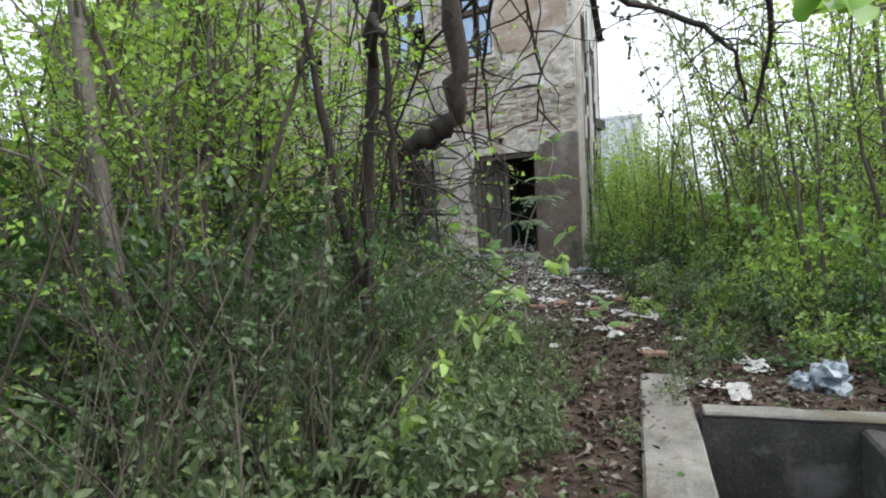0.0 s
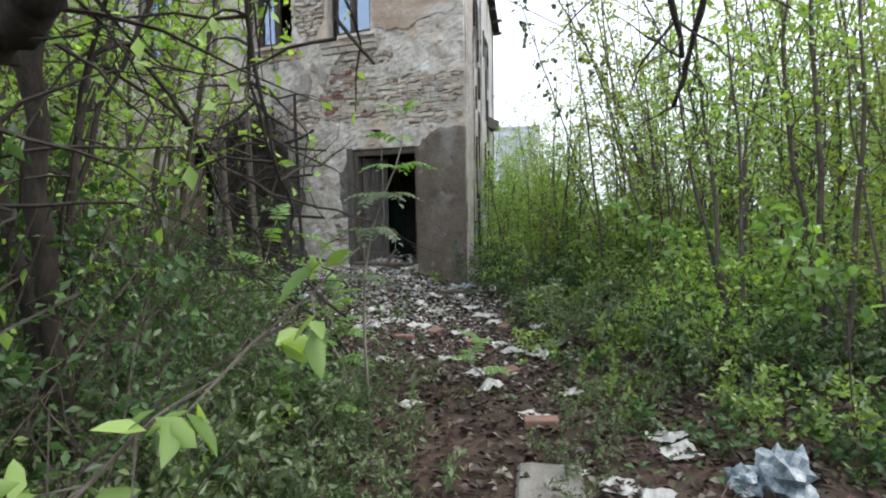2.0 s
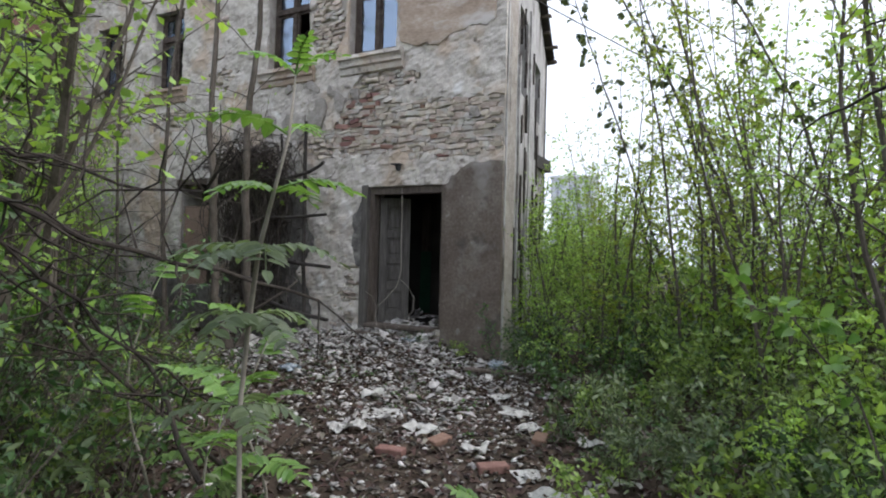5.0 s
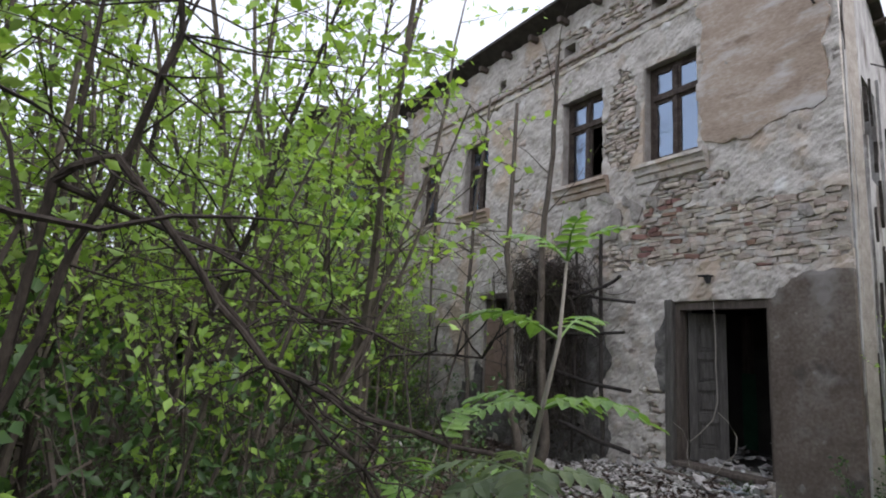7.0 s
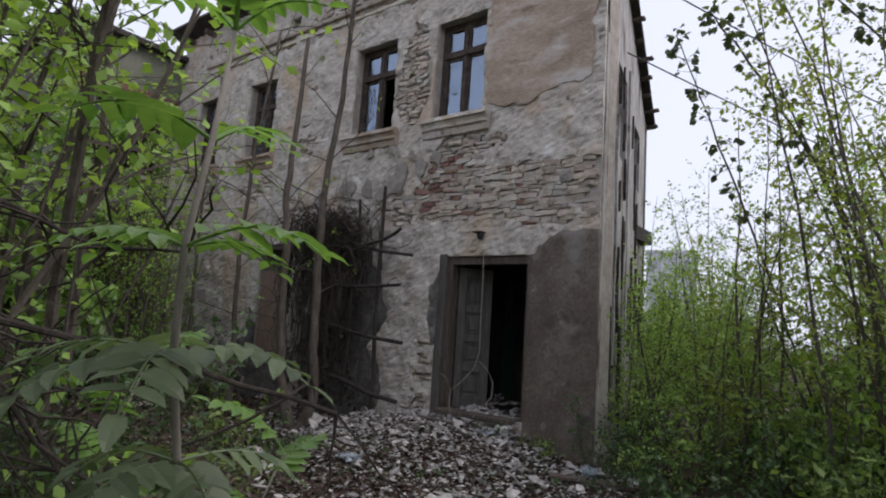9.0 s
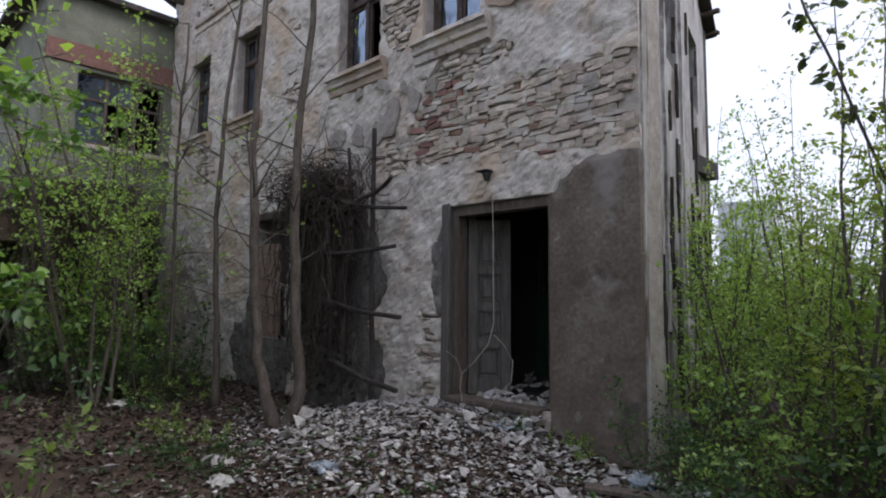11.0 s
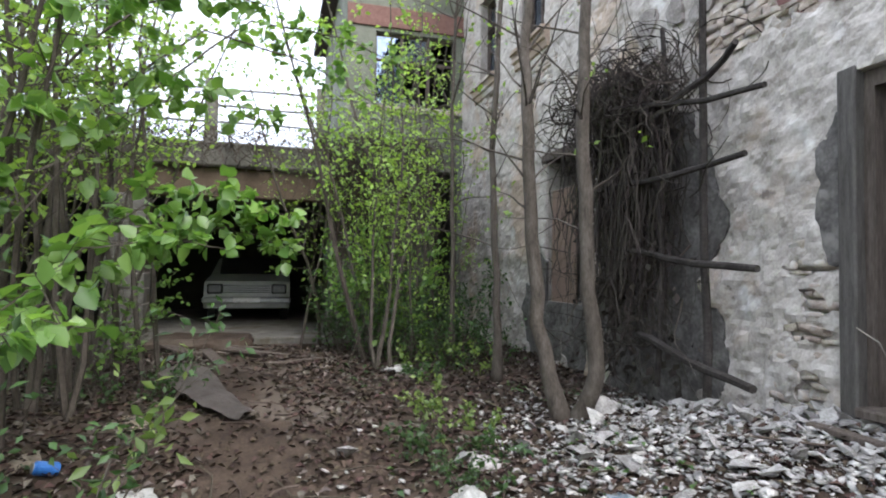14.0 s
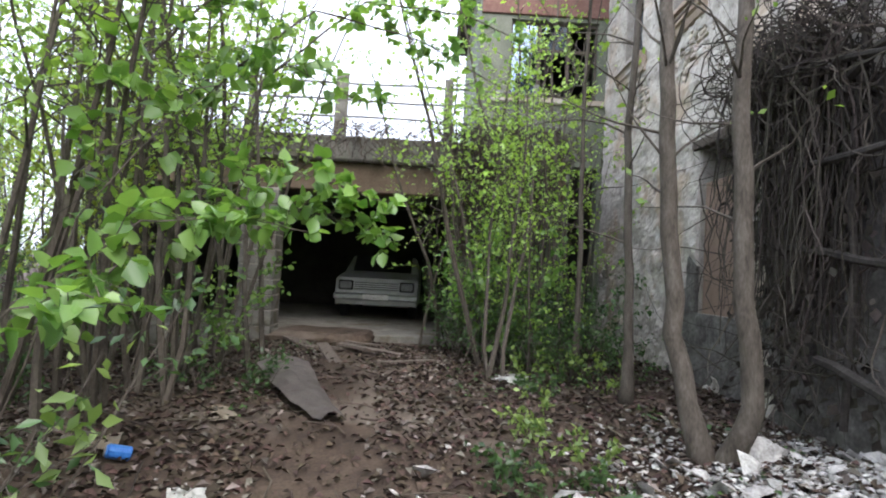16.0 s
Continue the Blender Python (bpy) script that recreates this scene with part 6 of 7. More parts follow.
# long dark fallen limbs across the thicket
for pts, r in (([(-1.2, -5.2, 0.95), (0.2, -5.4, 0.7), (1.4, -5.7, 0.5), (2.3, -6.1, 0.25)], 0.013), ([(-0.6, -6.2, 1.5), (0.6, -6.0, 0.9), (1.6, -5.6, 0.1), (2.0, -5.3, -0.4)], 0.016), ([(0.6, -8.2, 1.6), (1.0, -7.8, 0.9), (1.5, -7.4, 0.2), (1.8, -7.2, -0.5)], 0.017)):
    t = thing("fallen_limb", pose(*pts[-1]), "bare dark fallen limb leaning in the thicket", "branch", "fallen limbs")
    rg = np.random.default_rng(int(r * 1e4))
    b0 = Vector(pts[-1])
    fine = []
    for i in range(len(pts) - 1):
        for k in range(4):
            fine.append(Vector(pts[i]).lerp(Vector(pts[i + 1]), k / 4) - b0 + Vector(rg.normal(0, 0.02, 3)))
    fine.append(Vector((0, 0, -0.05)))
    n = len(fine)
    part("limb", Geo().tube(fine, [r * (0.4 + 0.6 * i / n) for i in range(n)], 7), DARK_BARK, t)
    tw = Geo()
    for k in range(16):
        q = fine[int(rg.integers(0, n - 2))]
        d = Vector(rg.normal(0, 1, 3)).normalized()
        tw.tube([q, q + d * 0.25 + Vector(rg.normal(0, 0.05, 3)), q + d * rg.uniform(0.4, 0.8)], [0.007, 0.005, 0.002], 4, False)
    part("twig_mass", tw, DARK_BARK, t)["kind"] = "stuff"


# bare crooked tree arching out of the thicket
def crooked_tree():
    rg = np.random.default_rng(71)
    t = thing("crooked_tree", pose(1.35, -7.5, gz(1.35, -7.5)), "bare dark crooked tree arching out of the thicket", "tree")
    b0 = t.matrix_basis.translation
    limbs = [([(1.35, -7.5, -0.65), (1.3, -7.5, 0.8), (1.45, -7.4, 1.9), (1.56, -7.2, 2.0), (1.62, -6.9, 1.6), (1.7, -6.65, 1.3), (1.85, -6.3, 1.12), (2.08, -5.85, 1.0), (2.25, -5.4, 0.85)], 0.022),
             ([(1.3, -7.5, 0.8), (1.4, -7.3, 1.6), (1.66, -7.1, 2.3), (1.74, -7.1, 2.75), (1.7, -7.3, 3.2)], 0.02),
             ([(1.45, -7.4, 1.9), (1.3, -6.8, 1.75), (1.3, -6.3, 1.5), (1.55, -6.0, 1.38), (1.9, -5.8, 1.35)], 0.014),
             ([(1.62, -6.9, 1.6), (1.45, -6.4, 1.1), (1.5, -6.0, 0.7), (1.7, -5.7, 0.4)], 0.013)]
    g, tw = Geo(), Geo()
    for pts, r in limbs:
        fine = []
        for i in range(len(pts) - 1):
            for k in range(3):
                fine.append(Vector(pts[i]).lerp(Vector(pts[i + 1]), k / 3) - b0 + Vector(rg.normal(0, 0.012, 3)))
        fine.append(Vector(pts[-1]) - b0)
        n = len(fine)
        g.tube(fine, [r * (1 - 0.7 * i / n) for i in range(n)], 7)
        for b in range(26):
            q = fine[int(rg.integers(n // 4, n))]
            d = Vector(rg.normal(0, 1, 3)).normalized()
            bp = [q]
            ln = rg.uniform(0.2, 0.7)
            for k in range(4):
                d = (d + Vector(rg.normal(0, 0.25, 3))).normalized()
                bp.append(bp[-1] + d * ln / 4)
            tw.tube(bp, [0.006, 0.005, 0.004, 0.003, 0.0015], 4, False)
    part("trunk", g, DARK_BARK, t)
    part("twig_mass", tw, DARK_BARK, t)["kind"] = "stuff"


crooked_tree()


# feather-leaved seedlings by the path
def pinnate_leaf(ln, pairs, rng, size):
    g, v, f = Geo(), [], []
    pts = [Vector((ln * k / 8, 0, 0.22 * ln * math.sin(k / 8 * 2.4) - 0.10 * ln * (k / 8) ** 2)) for k in range(9)]
    g.tube(pts, [0.004 * (1 - 0.6 * k / 8) for k in range(9)], 4, False)
    at, way = [], []
    for k in range(pairs):
        u = 0.22 + 0.78 * k / pairs
        q = pts[min(7, int(u * 8))].lerp(pts[min(8, int(u * 8) + 1)], u * 8 - int(u * 8))
        for s in (-1, 1):
            at.append(tuple(q))
            way.append((0.45, s * 1.0, -0.18))
    at.append(tuple(pts[-1]))
    way.append((1, 0, -0.2))
    at, way = np.array(at), np.array(way)
    n = len(at)
    way = unit(way + rng.normal(0, 0.08, (n, 3)))
    side = unit(np.cross(way, np.array([0, 0, 1.0]) + rng.normal(0, 0.12, (n, 3))))
    nor = np.cross(side, way)
    s = (size * (1 - 0.35 * np.linspace(0, 1, n)) * rng.uniform(0.85, 1.1, n))[:, None]
    for o, w, h in ((0.0, 0.0, 0.0), (0.15, 0.2, 0.03), (0.45, 0.25, 0.02), (0.78, 0.16, -0.03), (1.0, 0.0, -0.1)):
        v.append((at + way * s * o + side * s * w + nor * s * (h + 0.05 * (w > 0)), at + way * s * o - side * s * w + nor * s * (h + 0.05 * (w > 0)), at + way * s * o + nor * s * h))
    for i in range(n):
        b = len(g.v)
        for l, r, c in v:
            g.v += [tuple(l[i]), tuple(c[i]), tuple(r[i])]
        for k in range(4):
            for a in (0, 1):
                g.f.append((b + k * 3 + a, b + k * 3 + a + 1, b + k * 3 + a + 4, b + k * 3 + a + 3))
    return g


def feather_plant(x, y, h, leaves, ln, seed, size=0.14):
    rng = np.random.default_rng(seed)
    t = thing("feather_leaved_seedling", pose(x, y, gz(x, y)), "young plant with large feather-shaped green leaves on a pale stem", "plant", "feather-leaved seedlings")
    st = [Vector((0.06 * math.sin(k * 0.9), 0.05 * math.sin(k * 0.7 + 1), h * k / 8 - 0.03)) for k in range(9)]
    part("stem", Geo().tube(st, [0.011 * (1 - 0.6 * k / 8) for k in range(9)], 6), PALE_STEM, t)
    for k in range(leaves):
        f = 0.45 + 0.55 * k / max(1, leaves - 1)
        az = 137.5 * k + rng.uniform(-20, 20)
        l = ln * rng.uniform(0.75, 1.1) * (1.1 - 0.35 * f)
        q = st[min(8, int(f * 8))]
        part("leaf", pinnate_leaf(l, 7, rng, size), LEAF_BIG, t, m=Matrix.Translation(q) @ pose(0, 0, 0, rng.uniform(-12, 12), -30 + 55 * (1 - f), az))


def feather_sapling():
    rng = np.random.default_rng(9)
    x, y = 2.42, -5.98
    t = thing("feather_leaved_seedling", pose(x, y, gz(x, y)), "tall shoot with tiers of feather-shaped leaves on a leaning stem", "plant", "feather-leaved seedlings")
    b0 = t.matrix_basis.translation
    pts = [(2.42, -5.98, -0.62), (2.4, -6.0, 0.0), (2.44, -6.05, 0.5), (2.55, -6.12, 0.85), (2.72, -6.25, 1.08), (2.86, -6.33, 1.26), (2.92, -6.34, 1.42), (2.93, -6.33, 1.6)]
    st = [Vector(p) - b0 for p in pts]
    part("stem", Geo().tube(st, [0.012, 0.011, 0.010, 0.009, 0.008, 0.006, 0.005, 0.003], 7), PALE_STEM, t, smooth=True)
    # height along the stem, turn about it, droop, length
    fronds = [(7, 60, -28, 0.16), (7, 200, -20, 0.16), (7, 330, -30, 0.14), (6, 215, -6, 0.24), (6, 110, -10, 0.2), (5, 20, 4, 0.3), (5, 190, 6, 0.28), (5, 260, 10, 0.22), (5, 100, 8, 0.26),
              (4, 215, 12, 0.34), (4, 320, 14, 0.36), (4, 150, 8, 0.34), (4, 265, 24, 0.34), (4, 30, 10, 0.32), (3, 200, 18, 0.36), (3, 290, 20, 0.36), (3, 80, 16, 0.34), (3, 350, 24, 0.32), (2, 230, 14, 0.34), (2, 330, 18, 0.34), (2, 120, 16, 0.32), (2, 40, 20, 0.3)]
    for i, az, dr, ln in fronds:
        ln *= 1.0 if i > 5 else 0.8
        part("leaf", pinnate_leaf(ln, 6, rng, ln * 0.34), LEAF_BIG if i > 4 else LEAF_PALE, t, m=Matrix.Translation(st[i]) @ pose(0, 0, 0, rng.uniform(-10, 10), dr, az))


feather_sapling()
feather_plant(1.5, -5.05, 1.2, 8, 0.5, 2)
feather_plant(1.95, -5.7, 1.0, 8, 0.45, 3, 0.12)
feather_plant(1.2, -5.6, 1.5, 7, 0.5, 5, 0.12)
feather_plant(2.2, -6.5, 0.6, 7, 0.42, 4, 0.12)
feather_plant(2.9, -4.9, 0.4, 5, 0.35, 6, 0.1)


# leafy sprays beside the way
def spray(pts, count, size, seed, label, mat=LEAF_BIG, r=0.008, wide=0.78):
    rng = np.random.default_rng(seed)
    b0 = Vector((pts[0][0], pts[0][1], gz(pts[0][0], pts[0][1])))
    t = thing("leafy_spray", Matrix.Translation(b0), label, "branch", "leafy sprays")
    ps = [Vector(p) - b0 for p in pts]
    fine = []
    for i in range(len(ps) - 1):
        for k in range(5):
            fine.append(ps[i].lerp(ps[i + 1], k / 5) + Vector(rng.normal(0, 0.008, 3)))
    fine.append(ps[-1])
    n = len(fine)
    g = Geo().tube(fine, [r * (1 - 0.7 * i / n) for i in range(n)], 5)
    at, way = [], []
    for k in range(count):
        f = rng.uniform(0.3, 1.0)
        q = fine[min(n - 1, int(f * n))]
        d = Vector((rng.normal(0, 1), rng.normal(0, 1), rng.normal(0.2, 0.5))).normalized()
        e = q + d * rng.uniform(0.05, 0.22)
        g.tube([q, q.lerp(e, 0.5), e], [0.004, 0.003, 0.0015], 3, False)
        for c in range(4):
            at.append(tuple(e + Vector(rng.normal(0, 0.015, 3))))
            way.append(tuple(d + Vector(rng.normal(0, 0.7, 3))))
    part("branch", g, BARK, t)
    part("leaves", leaf_mesh("leaves", np.array(at), np.array(way), size, mat, rng, wide), mat, t)


spray([(3.05, -9.75, -0.6), (3.3, -9.45, 0.05), (3.5, -9.15, 0.35), (3.72, -8.8, 0.62), (3.9, -8.5, 0.88)], 13, 0.095, 51, "long arching shoot with pale green pointed leaves", LEAF_MID, wide=0.42)
spray([(3.1, -9.6, -0.6), (3.25, -9.5, -0.15), (3.4, -9.35, 0.08)], 8, 0.09, 52, "arching shoot with pale green pointed leaves", LEAF_MID, wide=0.45)
spray([(2.7, -10.2, -0.6), (2.8, -10.0, 0.1), (2.85, -9.8, 0.5), (2.9, -9.5, 0.8)], 26, 0.06, 53, "arching shoot with fresh green leaves", LEAF_PALE, wide=0.5)
spray([(-1.9, -5.35, -0.5), (-1.9, -5.1, 0.5), (-2.2, -4.7, 0.95), (-2.7, -4.35, 1.05), (-3.1, -4.1, 1.0)], 34, 0.125, 54, "low branch with broad fresh green leaves")
spray([(-1.4, -5.7, -0.5), (-1.5, -5.3, 0.2), (-1.7, -4.95, 0.5), (-1.9, -4.7, 0.55)], 26, 0.12, 55, "low branch with broad fresh green leaves")
spray([(-2.6, -5.7, -0.5), (-2.7, -5.3, 1.0), (-3.0, -4.8, 1.9), (-3.5, -4.3, 2.25), (-4.1, -3.8, 2.2)], 44, 0.12, 56, "long branch with broad fresh green leaves")
spray([(-2.9, -5.9, -0.5), (-2.8, -5.4, 1.4), (-2.7, -4.9, 2.5), (-2.8, -4.3, 3.1)], 46, 0.12, 57, "long branch with broad fresh green leaves")
spray([(-4.6, -5.3, -0.5), (-4.5, -5.0, 0.9), (-4.3, -4.5, 1.25), (-4.2, -4.0, 1.2), (-4.1, -3.6, 1.05)], 48, 0.12, 58, "long branch with broad fresh green leaves")
spray([(-3.6, -5.5, -0.5), (-3.6, -5.1, 1.0), (-3.7, -4.6, 1.45), (-3.9, -4.1, 1.5), (-4.0, -3.7, 1.35)], 44, 0.12, 64, "long branch with broad fresh green leaves")
spray([(5.85, -9.2, -0.6), (5.75, -9.35, 0.9), (5.45, -9.6, 1.42), (5.1, -9.75, 1.5), (4.85, -9.82, 1.42)], 12, 0.1, 65, "overhanging branch with broad fresh green leaves", wide=0.8)
spray([(5.9, -9.9, -0.6), (5.8, -10.0, 0.9), (5.5, -10.25, 1.5), (5.3, -10.3, 1.56)], 6, 0.11, 67, "overhanging branch with broad fresh green leaves", wide=0.85)
spray([(-4.3, -5.5, -0.5), (-4.4, -5.2, 2.4), (-4.6, -4.4, 3.2), (-4.9, -3.4, 3.1), (-5.2, -2.5, 2.75)], 40, 0.12, 71, "high branch with broad fresh green leaves", r=0.016)
spray([(-5.0, -5.4, -0.5), (-5.0, -5.0, 2.6), (-5.2, -4.0, 3.6), (-5.6, -2.9, 3.7), (-6.0, -2.0, 3.5)], 40, 0.12, 72, "high branch with broad fresh green leaves", r=0.016)
spray([(-3.4, -5.6, -0.5), (-3.3, -5.3, 2.2), (-3.4, -4.7, 2.9), (-3.7, -4.2, 3.2), (-4.1, -3.7, 3.3)], 40, 0.12, 73, "high branch with broad fresh green leaves", r=0.016)
spray([(-2.8, -5.5, -0.5), (-2.7, -5.2, 0.5), (-2.6, -4.95, 0.85), (-2.7, -4.7, 0.8)], 14, 0.13, 74, "low branch with broad fresh green leaves")
spray([(5.6, -5.6, -0.6), (5.5, -5.7, 0.3), (5.3, -5.8, 0.7), (5.15, -5.9, 0.9)], 16, 0.085, 59, "low branch with broad fresh green leaves")
spray([(4.9, -3.9, -0.6), (4.6, -3.9, 0.4), (4.3, -4.0, 0.8), (4.0, -4.1, 0.9)], 16, 0.08, 60, "low branch with broad fresh green leaves")
spray([(4.6, 2.6, -0.5), (3.6, 1.9, 2.4), (3.13, 1.35, 3.44), (2.83, 1.02, 4.04), (2.43, 0.59, 4.76), (2.13, 0.28, 5.21)], 60, 0.10, 61, "high thin branch with small leaves coloured dark as silhouettes", LEAF_DARK, 0.028)
spray([(3.3, 2.4, -0.5), (2.4, 1.1, 2.8), (2.0, 0.5, 4.2), (1.75, 0.3, 5.0)], 46, 0.09, 62, "high thin branch with small leaves coloured dark as silhouettes", LEAF_DARK, 0.018)
spray([(5.6, 1.2, -0.5), (4.6, 0.9, 3.0), (3.9, 0.6, 4.4), (3.1, 0.5, 5.6)], 50, 0.10, 63, "high thin branch with small leaves coloured dark as silhouettes", LEAF_DARK, 0.024)
# the patterns themselves are not part of the place
for t in saplings + talls + bushes + low + broad + opens + shoots + thick:
    for o in (*t.children_recursive, t):
        bpy.data.objects.remove(o)

# ---- fallen plaster, dead leaves, sprigs ----
rr = np.random.default_rng(77)


def lump_mesh(seed, k=0):
    rg = np.random.default_rng(seed)
    g = bmesh.new()
    for c in range(9):
        v = rg.normal(0, 1, 3)
        v = v / np.linalg.norm(v) * rg.uniform(0.7, 1.1)
        g.verts.new((v[0], v[1] * 0.72, v[2] * 0.26))
    bmesh.ops.convex_hull(g, input=g.verts[:])
    for v in [v for v in g.verts if not v.link_faces]:
        g.verts.remove(v)
    me = bpy.data.meshes.new("plaster_lump")
    g.to_mesh(me)
    g.free()
    me.materials.append(RUBBLE_O)
    return me


lumps = [lump_mesh(200 + k) for k in range(14)]
heap = thing("rubble_heap", pose(-1.2, -0.9, gz(-1.2, -0.9)), "heap of broken white plaster lumps before the doorway", "rubble")


def rubble_spot():
    while True:
        if rr.uniform() < 0.6:
            x, y = rr.normal(-2.1, 0.8), -abs(rr.normal(0.2, 0.95))
        else:
            x, y = rr.normal(0.25, 1.0), -abs(rr.normal(0.5, 1.5))
        if y < -0.06 and -4.4 < x < 2.2 and not (-0.02 < x < X1 and y > -0.12):
            return x, y


inv = heap.matrix_basis.inverted()
for k in range(190):
    x, y = rubble_spot()
    s = rr.uniform(0.05, 0.135)
    m = pose(x, y, gz(x, y) + s * 0.25 + rr.uniform(0, 0.05), *rr.uniform(-40, 40, 2), rr.uniform(0, 360)) @ Matrix.Diagonal((s, s, s, 1))
    o = part("plaster_lump", lumps[k % len(lumps)], None, heap, m=inv @ m)
# lumps banked against the doorstep
for k in range(110):
    x, y = rr.uniform(-1.75, 0.0), -0.08 - abs(rr.normal(0, 0.22))
    s = rr.uniform(0.04, 0.11)
    top = max(gz(x, y), -0.02 + 0.55 * (y + 0.08))
    m = pose(x, y, gz(x, y) + (top - gz(x, y)) * rr.uniform(0, 1) + s * 0.2, *rr.uniform(-40, 40, 2), rr.uniform(0, 360)) @ Matrix.Diagonal((s, s, s, 1))
    part("plaster_lump", lumps[k % len(lumps)], None, heap, m=inv @ m)
# debris lying inside the doorway
inside = thing("doorway_debris", pose(-0.7, 0.9, 0), "broken plaster and planks heaped inside the dark doorway", "rubble")
inv2 = inside.matrix_basis.inverted()
for k in range(70):
    x, y = rr.uniform(-1.2, -0.1), abs(rr.normal(0.15, 0.8)) + 0.1
    s = rr.uniform(0.04, 0.13)
    m = pose(x, y, 0.02 + s * 0.25 + 0.12 * max(0, y - 0.4) * rr.uniform(), *rr.uniform(-40, 40, 2), rr.uniform(0, 360)) @ Matrix.Diagonal((s, s, s, 1))
    part("plaster_lump", lumps[k % len(lumps)], None, inside, m=inv2 @ m)
# smaller crumbs, joined
tv = [np.array([v.co[:] for v in me.vertices]) for me in lumps]
tf = []
for me in lumps:
    me.calc_loop_triangles()
    tf.append(np.array([t.vertices[:] for t in me.loop_triangles]))
vv, ff, nb = [], [], 0
for k in range(13000):
    x, y = rubble_spot() if k < 11000 else (rr.normal(1.5, 1.3), rr.uniform(-5.0, -0.3))
    s = rr.uniform(0.012, 0.062) if k % 2 else rr.uniform(0.008, 0.028)
    a = rr.uniform(0, 6.28)
    c, sn = math.cos(a), math.sin(a)
    q = tv[k % len(lumps)] * s
    tilt = rr.normal(0, 0.35)
    q = np.stack([q[:, 0] * c - q[:, 1] * sn, q[:, 0] * sn + q[:, 1] * c, q[:, 2] + q[:, 0] * tilt], 1) + np.array([x, y, gz(x, y) + s * 0.25 + rr.uniform(0, 0.02)])
    vv.append(q)
    ff.append(tf[k % len(lumps)] + nb)
    nb += len(q)
tagged(part("plaster_crumbs", arrays_mesh("plaster_crumbs", np.concatenate(vv), np.concatenate(ff), RUBBLE), RUBBLE), "scattered crumbs of pale plaster on the ground", "rubble", kind="stuff")


def ground_leaves(name, label, count, mat, size, seed, ok, xr, yr, lift=0.012, wide=0.6):
    rg = np.random.default_rng(seed)
    x, y = rg.uniform(*xr, count), rg.uniform(*yr, count)
    keep = np.array([ok(a, b) for a, b in zip(x, y)])
    x, y = x[keep], y[keep]
    at = np.stack([x, y, ground_z(x, y) + lift + np.abs(rg.normal(0, 0.012, len(x)))], 1)
    az = rg.uniform(0, 6.28, len(x))
    way = np.stack([np.cos(az), np.sin(az), rg.normal(0, 0.25, len(x))], 1)
    n = len(x)
    side = unit(np.stack([-way[:, 1], way[:, 0], rg.normal(0, 0.35, n)], 1))
    nor = np.cross(way, side)
    s = (size * rg.uniform(0.5, 1.3, n))[:, None]
    v = np.stack([at, at + way * s * 0.5 + side * s * wide * 0.5 + nor * s * 0.26, at + way * s, at + way * s * 0.5 - side * s * wide * 0.5 + nor * s * 0.26], 1).reshape(-1, 3)
    b = (np.arange(n) * 4)[:, None]
    t = np.concatenate([b + np.array([[0, 2, 1]]), b + np.array([[0, 3, 2]])], 1).reshape(-1, 3)
    tagged(part(name, arrays_mesh(name, v, t, mat), mat), label, "leaves", kind="stuff")


def open_ground(x, y):
    return not in_house(x, y, 0.02) and not in_pit(x, y, 0.2)


ground_leaves("dead_leaf_litter", "brown dead leaves covering the soil", 60000, LITTER, 0.07, 61, lambda x, y: open_ground(x, y) and rr.uniform() < (0.35 if (abs(x + 3.5) < 4 and abs(y + 3.6 - 0.08 * x) < 0.35) else 1.0), (-9.5, 6.5), (-12.5, -0.05))
PALE_LITTER = material("grey_dead_leaves", [(0.09, 0.075, 0.062), (0.2, 0.175, 0.15)], 8.0, 0.85, 0.2, per="island", spread=0.5)
ground_leaves("pale_leaf_litter", "pale grey-brown dead leaves on the soil", 10000, PALE_LITTER, 0.07, 66, lambda x, y: open_ground(x, y) and not (abs(x + 3.5) < 4 and abs(y + 3.6 - 0.08 * x) < 0.3), (-8.5, 5.5), (-11, -0.1), 0.02)
ground_leaves("ground_sprigs", "small green seedlings and ivy leaves on the soil", 9000, LEAF_DEEP, 0.06, 62, lambda x, y: open_ground(x, y) and noise.noise(Vector((x * 0.9, y * 0.9, 3))) > 0.05 and abs(y + 3.7) > 0.8, (-9, 6.5), (-12, -0.4), 0.03)
# fallen twigs
tg = Geo()
for k in range(700):
    x, y = rr.uniform(-8, 5.5), rr.uniform(-11, -0.6)
    if not open_ground(x, y):
        continue
    a, ln = rr.uniform(0, 6.28), rr.uniform(0.15, 0.7)
    pts = []
    for i in range(4):
        px, py = x + math.cos(a) * ln * i / 3, y + math.sin(a) * ln * i / 3
        a += rr.normal(0, 0.2)
        pts.append((px, py, gz(px, py) + 0.025 + rr.uniform(0, 0.02)))
    tg.tube(pts, rr.uniform(0.003, 0.008), 4, False)
tagged(part("fallen_twigs", tg, TWIG), "dry twigs lying on the soil", "twigs", kind="stuff")

# ---- exposed brick and stone courses of the front ----
rb = np.random.default_rng(91)


def brick_mesh(seed):
    return part_mesh(box_bm(-0.5, 0.5, -0.5, 0.5, -0.5, 0.5, 0.0), seed)


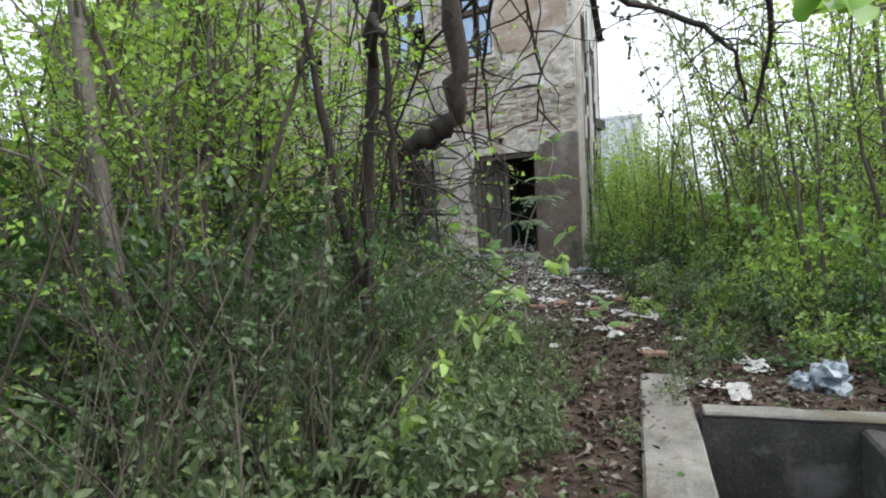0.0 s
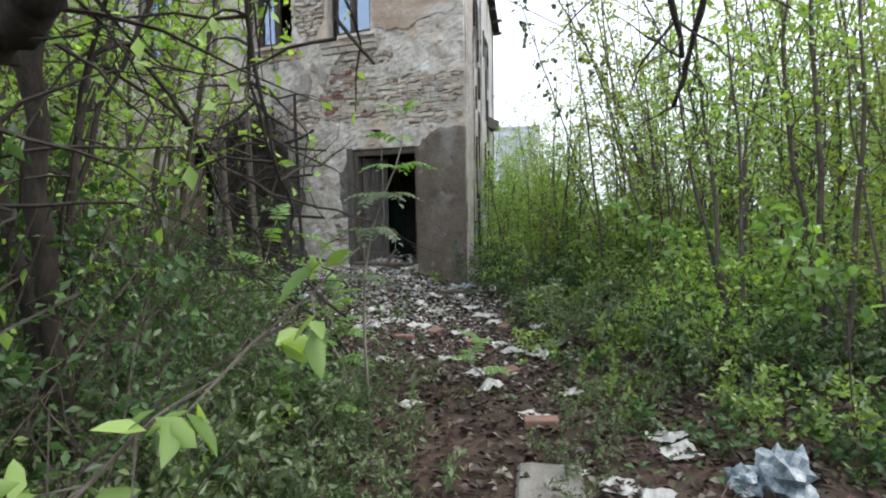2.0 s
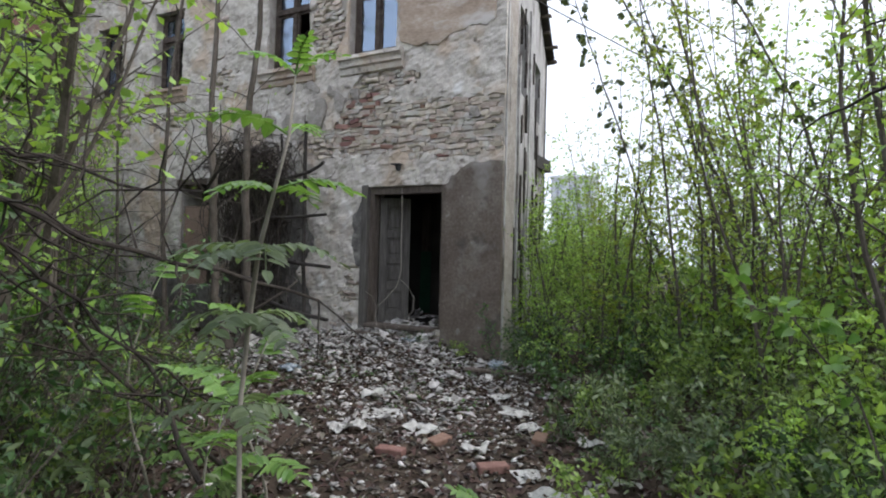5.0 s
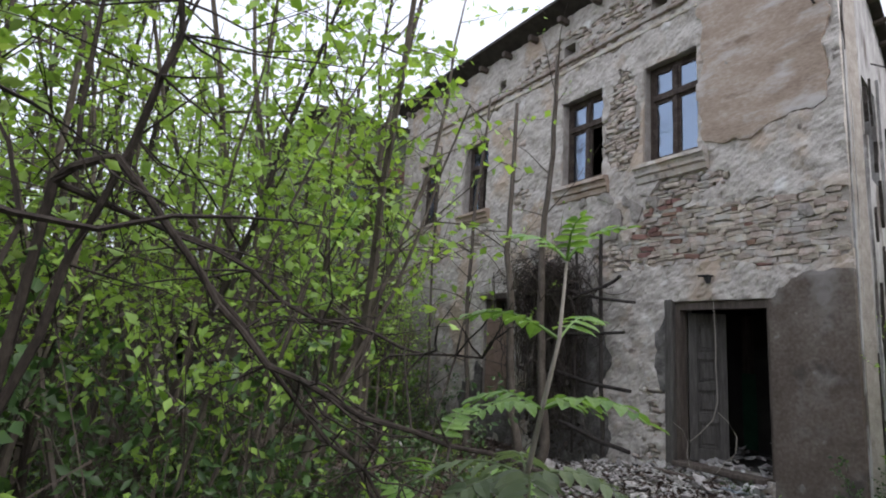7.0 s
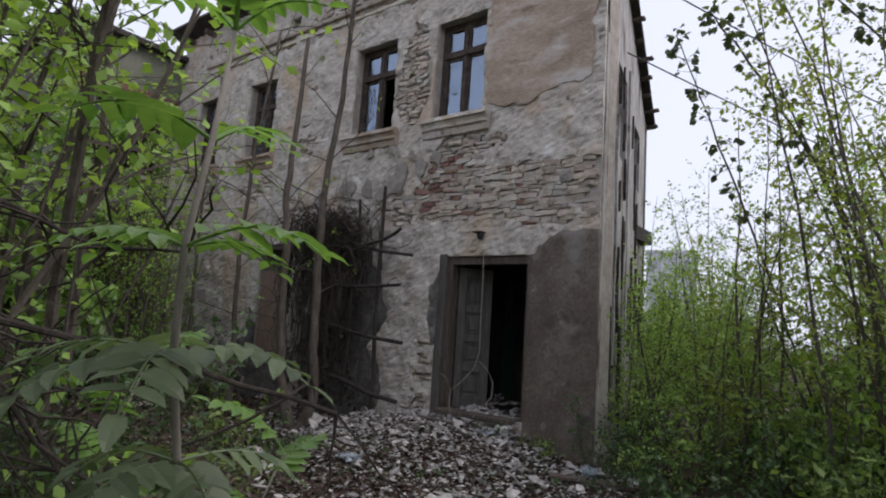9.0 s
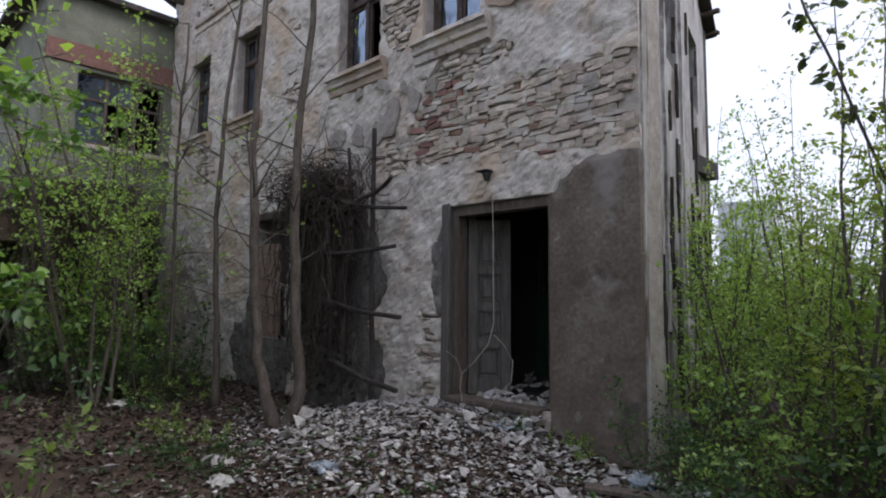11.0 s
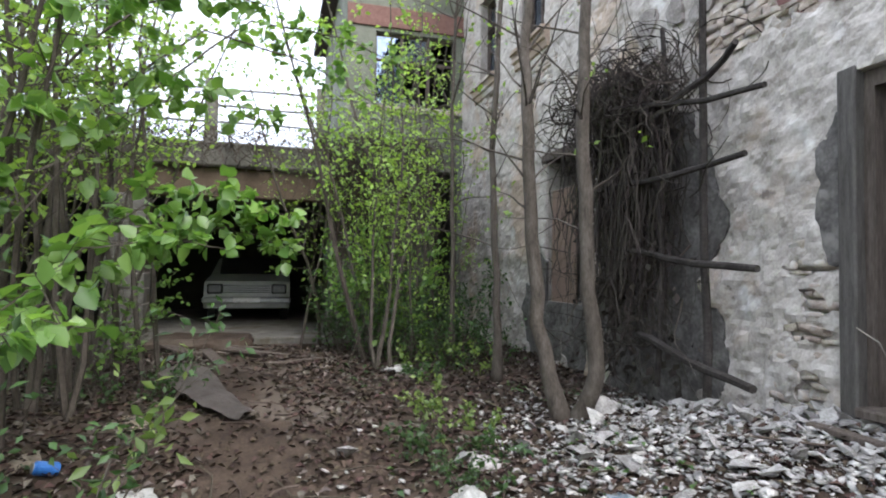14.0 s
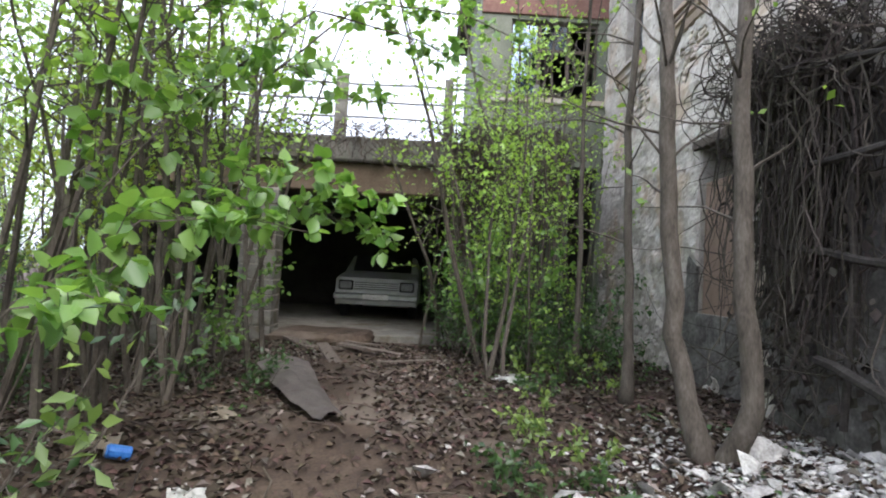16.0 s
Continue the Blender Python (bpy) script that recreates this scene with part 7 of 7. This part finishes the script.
def part_mesh(g, seed):
    rg = np.random.default_rng(seed)
    bmesh.ops.bevel(g, geom=g.edges[:], offset=0.09, segments=1, affect="EDGES")
    for v in g.verts:
        v.co += Vector(rg.normal(0, 0.095, 3))
    me = bpy.data.meshes.new("brick")
    g.to_mesh(me)
    g.free()
    return me


brick_data = [brick_mesh(300 + k) for k in range(8)]
for k, me in enumerate(brick_data):
    me.materials.append(RED_BRICK if k == 7 else STONE)
near, rest = [], []
z = -0.3
while z < 7.6:
    h = rb.uniform(0.03, 0.082)
    x = X0 + rb.uniform(0, 0.2)
    while x < X1 - 0.05:
        w = rb.uniform(0.07, 0.29)
        cx, cz = x + w / 2, z + h / 2
        if cx + w / 2 < X1 - 0.01 and not in_hole(cx, cz, 0.12) and not cement_zone(cx, cz) and not tan_zone(cx, cz) and not soot_zone(cx, cz) and plaster_gone(cx, cz) > -0.10:
            (near if -2.1 < cx and 2.45 < cz < 3.75 and len(near) < 290 else rest).append((cx, cz + rb.normal(0, 0.012), w, h * rb.uniform(0.8, 1.15)))
        x += w + rb.uniform(0.002, 0.009)
    z += h + rb.uniform(0.001, 0.006)


def brick_matrix(cx, cz, w, h):
    d = 0.05
    return pose(cx, 0.014 + rb.uniform(-0.009, 0.009), cz, rb.normal(0, 6), rb.normal(0, 6), rb.normal(0, 4)) @ Matrix.Diagonal((w, d, h, 1))


for cx, cz, w, h in near:
    red = rb.uniform() < (0.22 if cx < -1.2 else 0.04)
    part("brick", brick_data[7 if red else int(rb.integers(0, 7))], None, wall_front, m=brick_matrix(cx, cz, w, h))
vv, ff, nb = [], [], 0
bt = []
for me in brick_data:
    me.calc_loop_triangles()
    bt.append((np.array([v.co[:] for v in me.vertices]), np.array([t.vertices[:] for t in me.loop_triangles])))
for cx, cz, w, h in rest:
    v, f = bt[int(rb.integers(0, 8))]
    m = np.array(brick_matrix(cx, cz, w, h))
    vv.append(v @ m[:3, :3].T + m[:3, 3])
    ff.append(f + nb)
    nb += len(v)
if vv:
    o = part("brick_courses", arrays_mesh("brick_courses", np.concatenate(vv), np.concatenate(ff), STONE_J), STONE_J, wall_front)
    o["kind"] = "stuff"
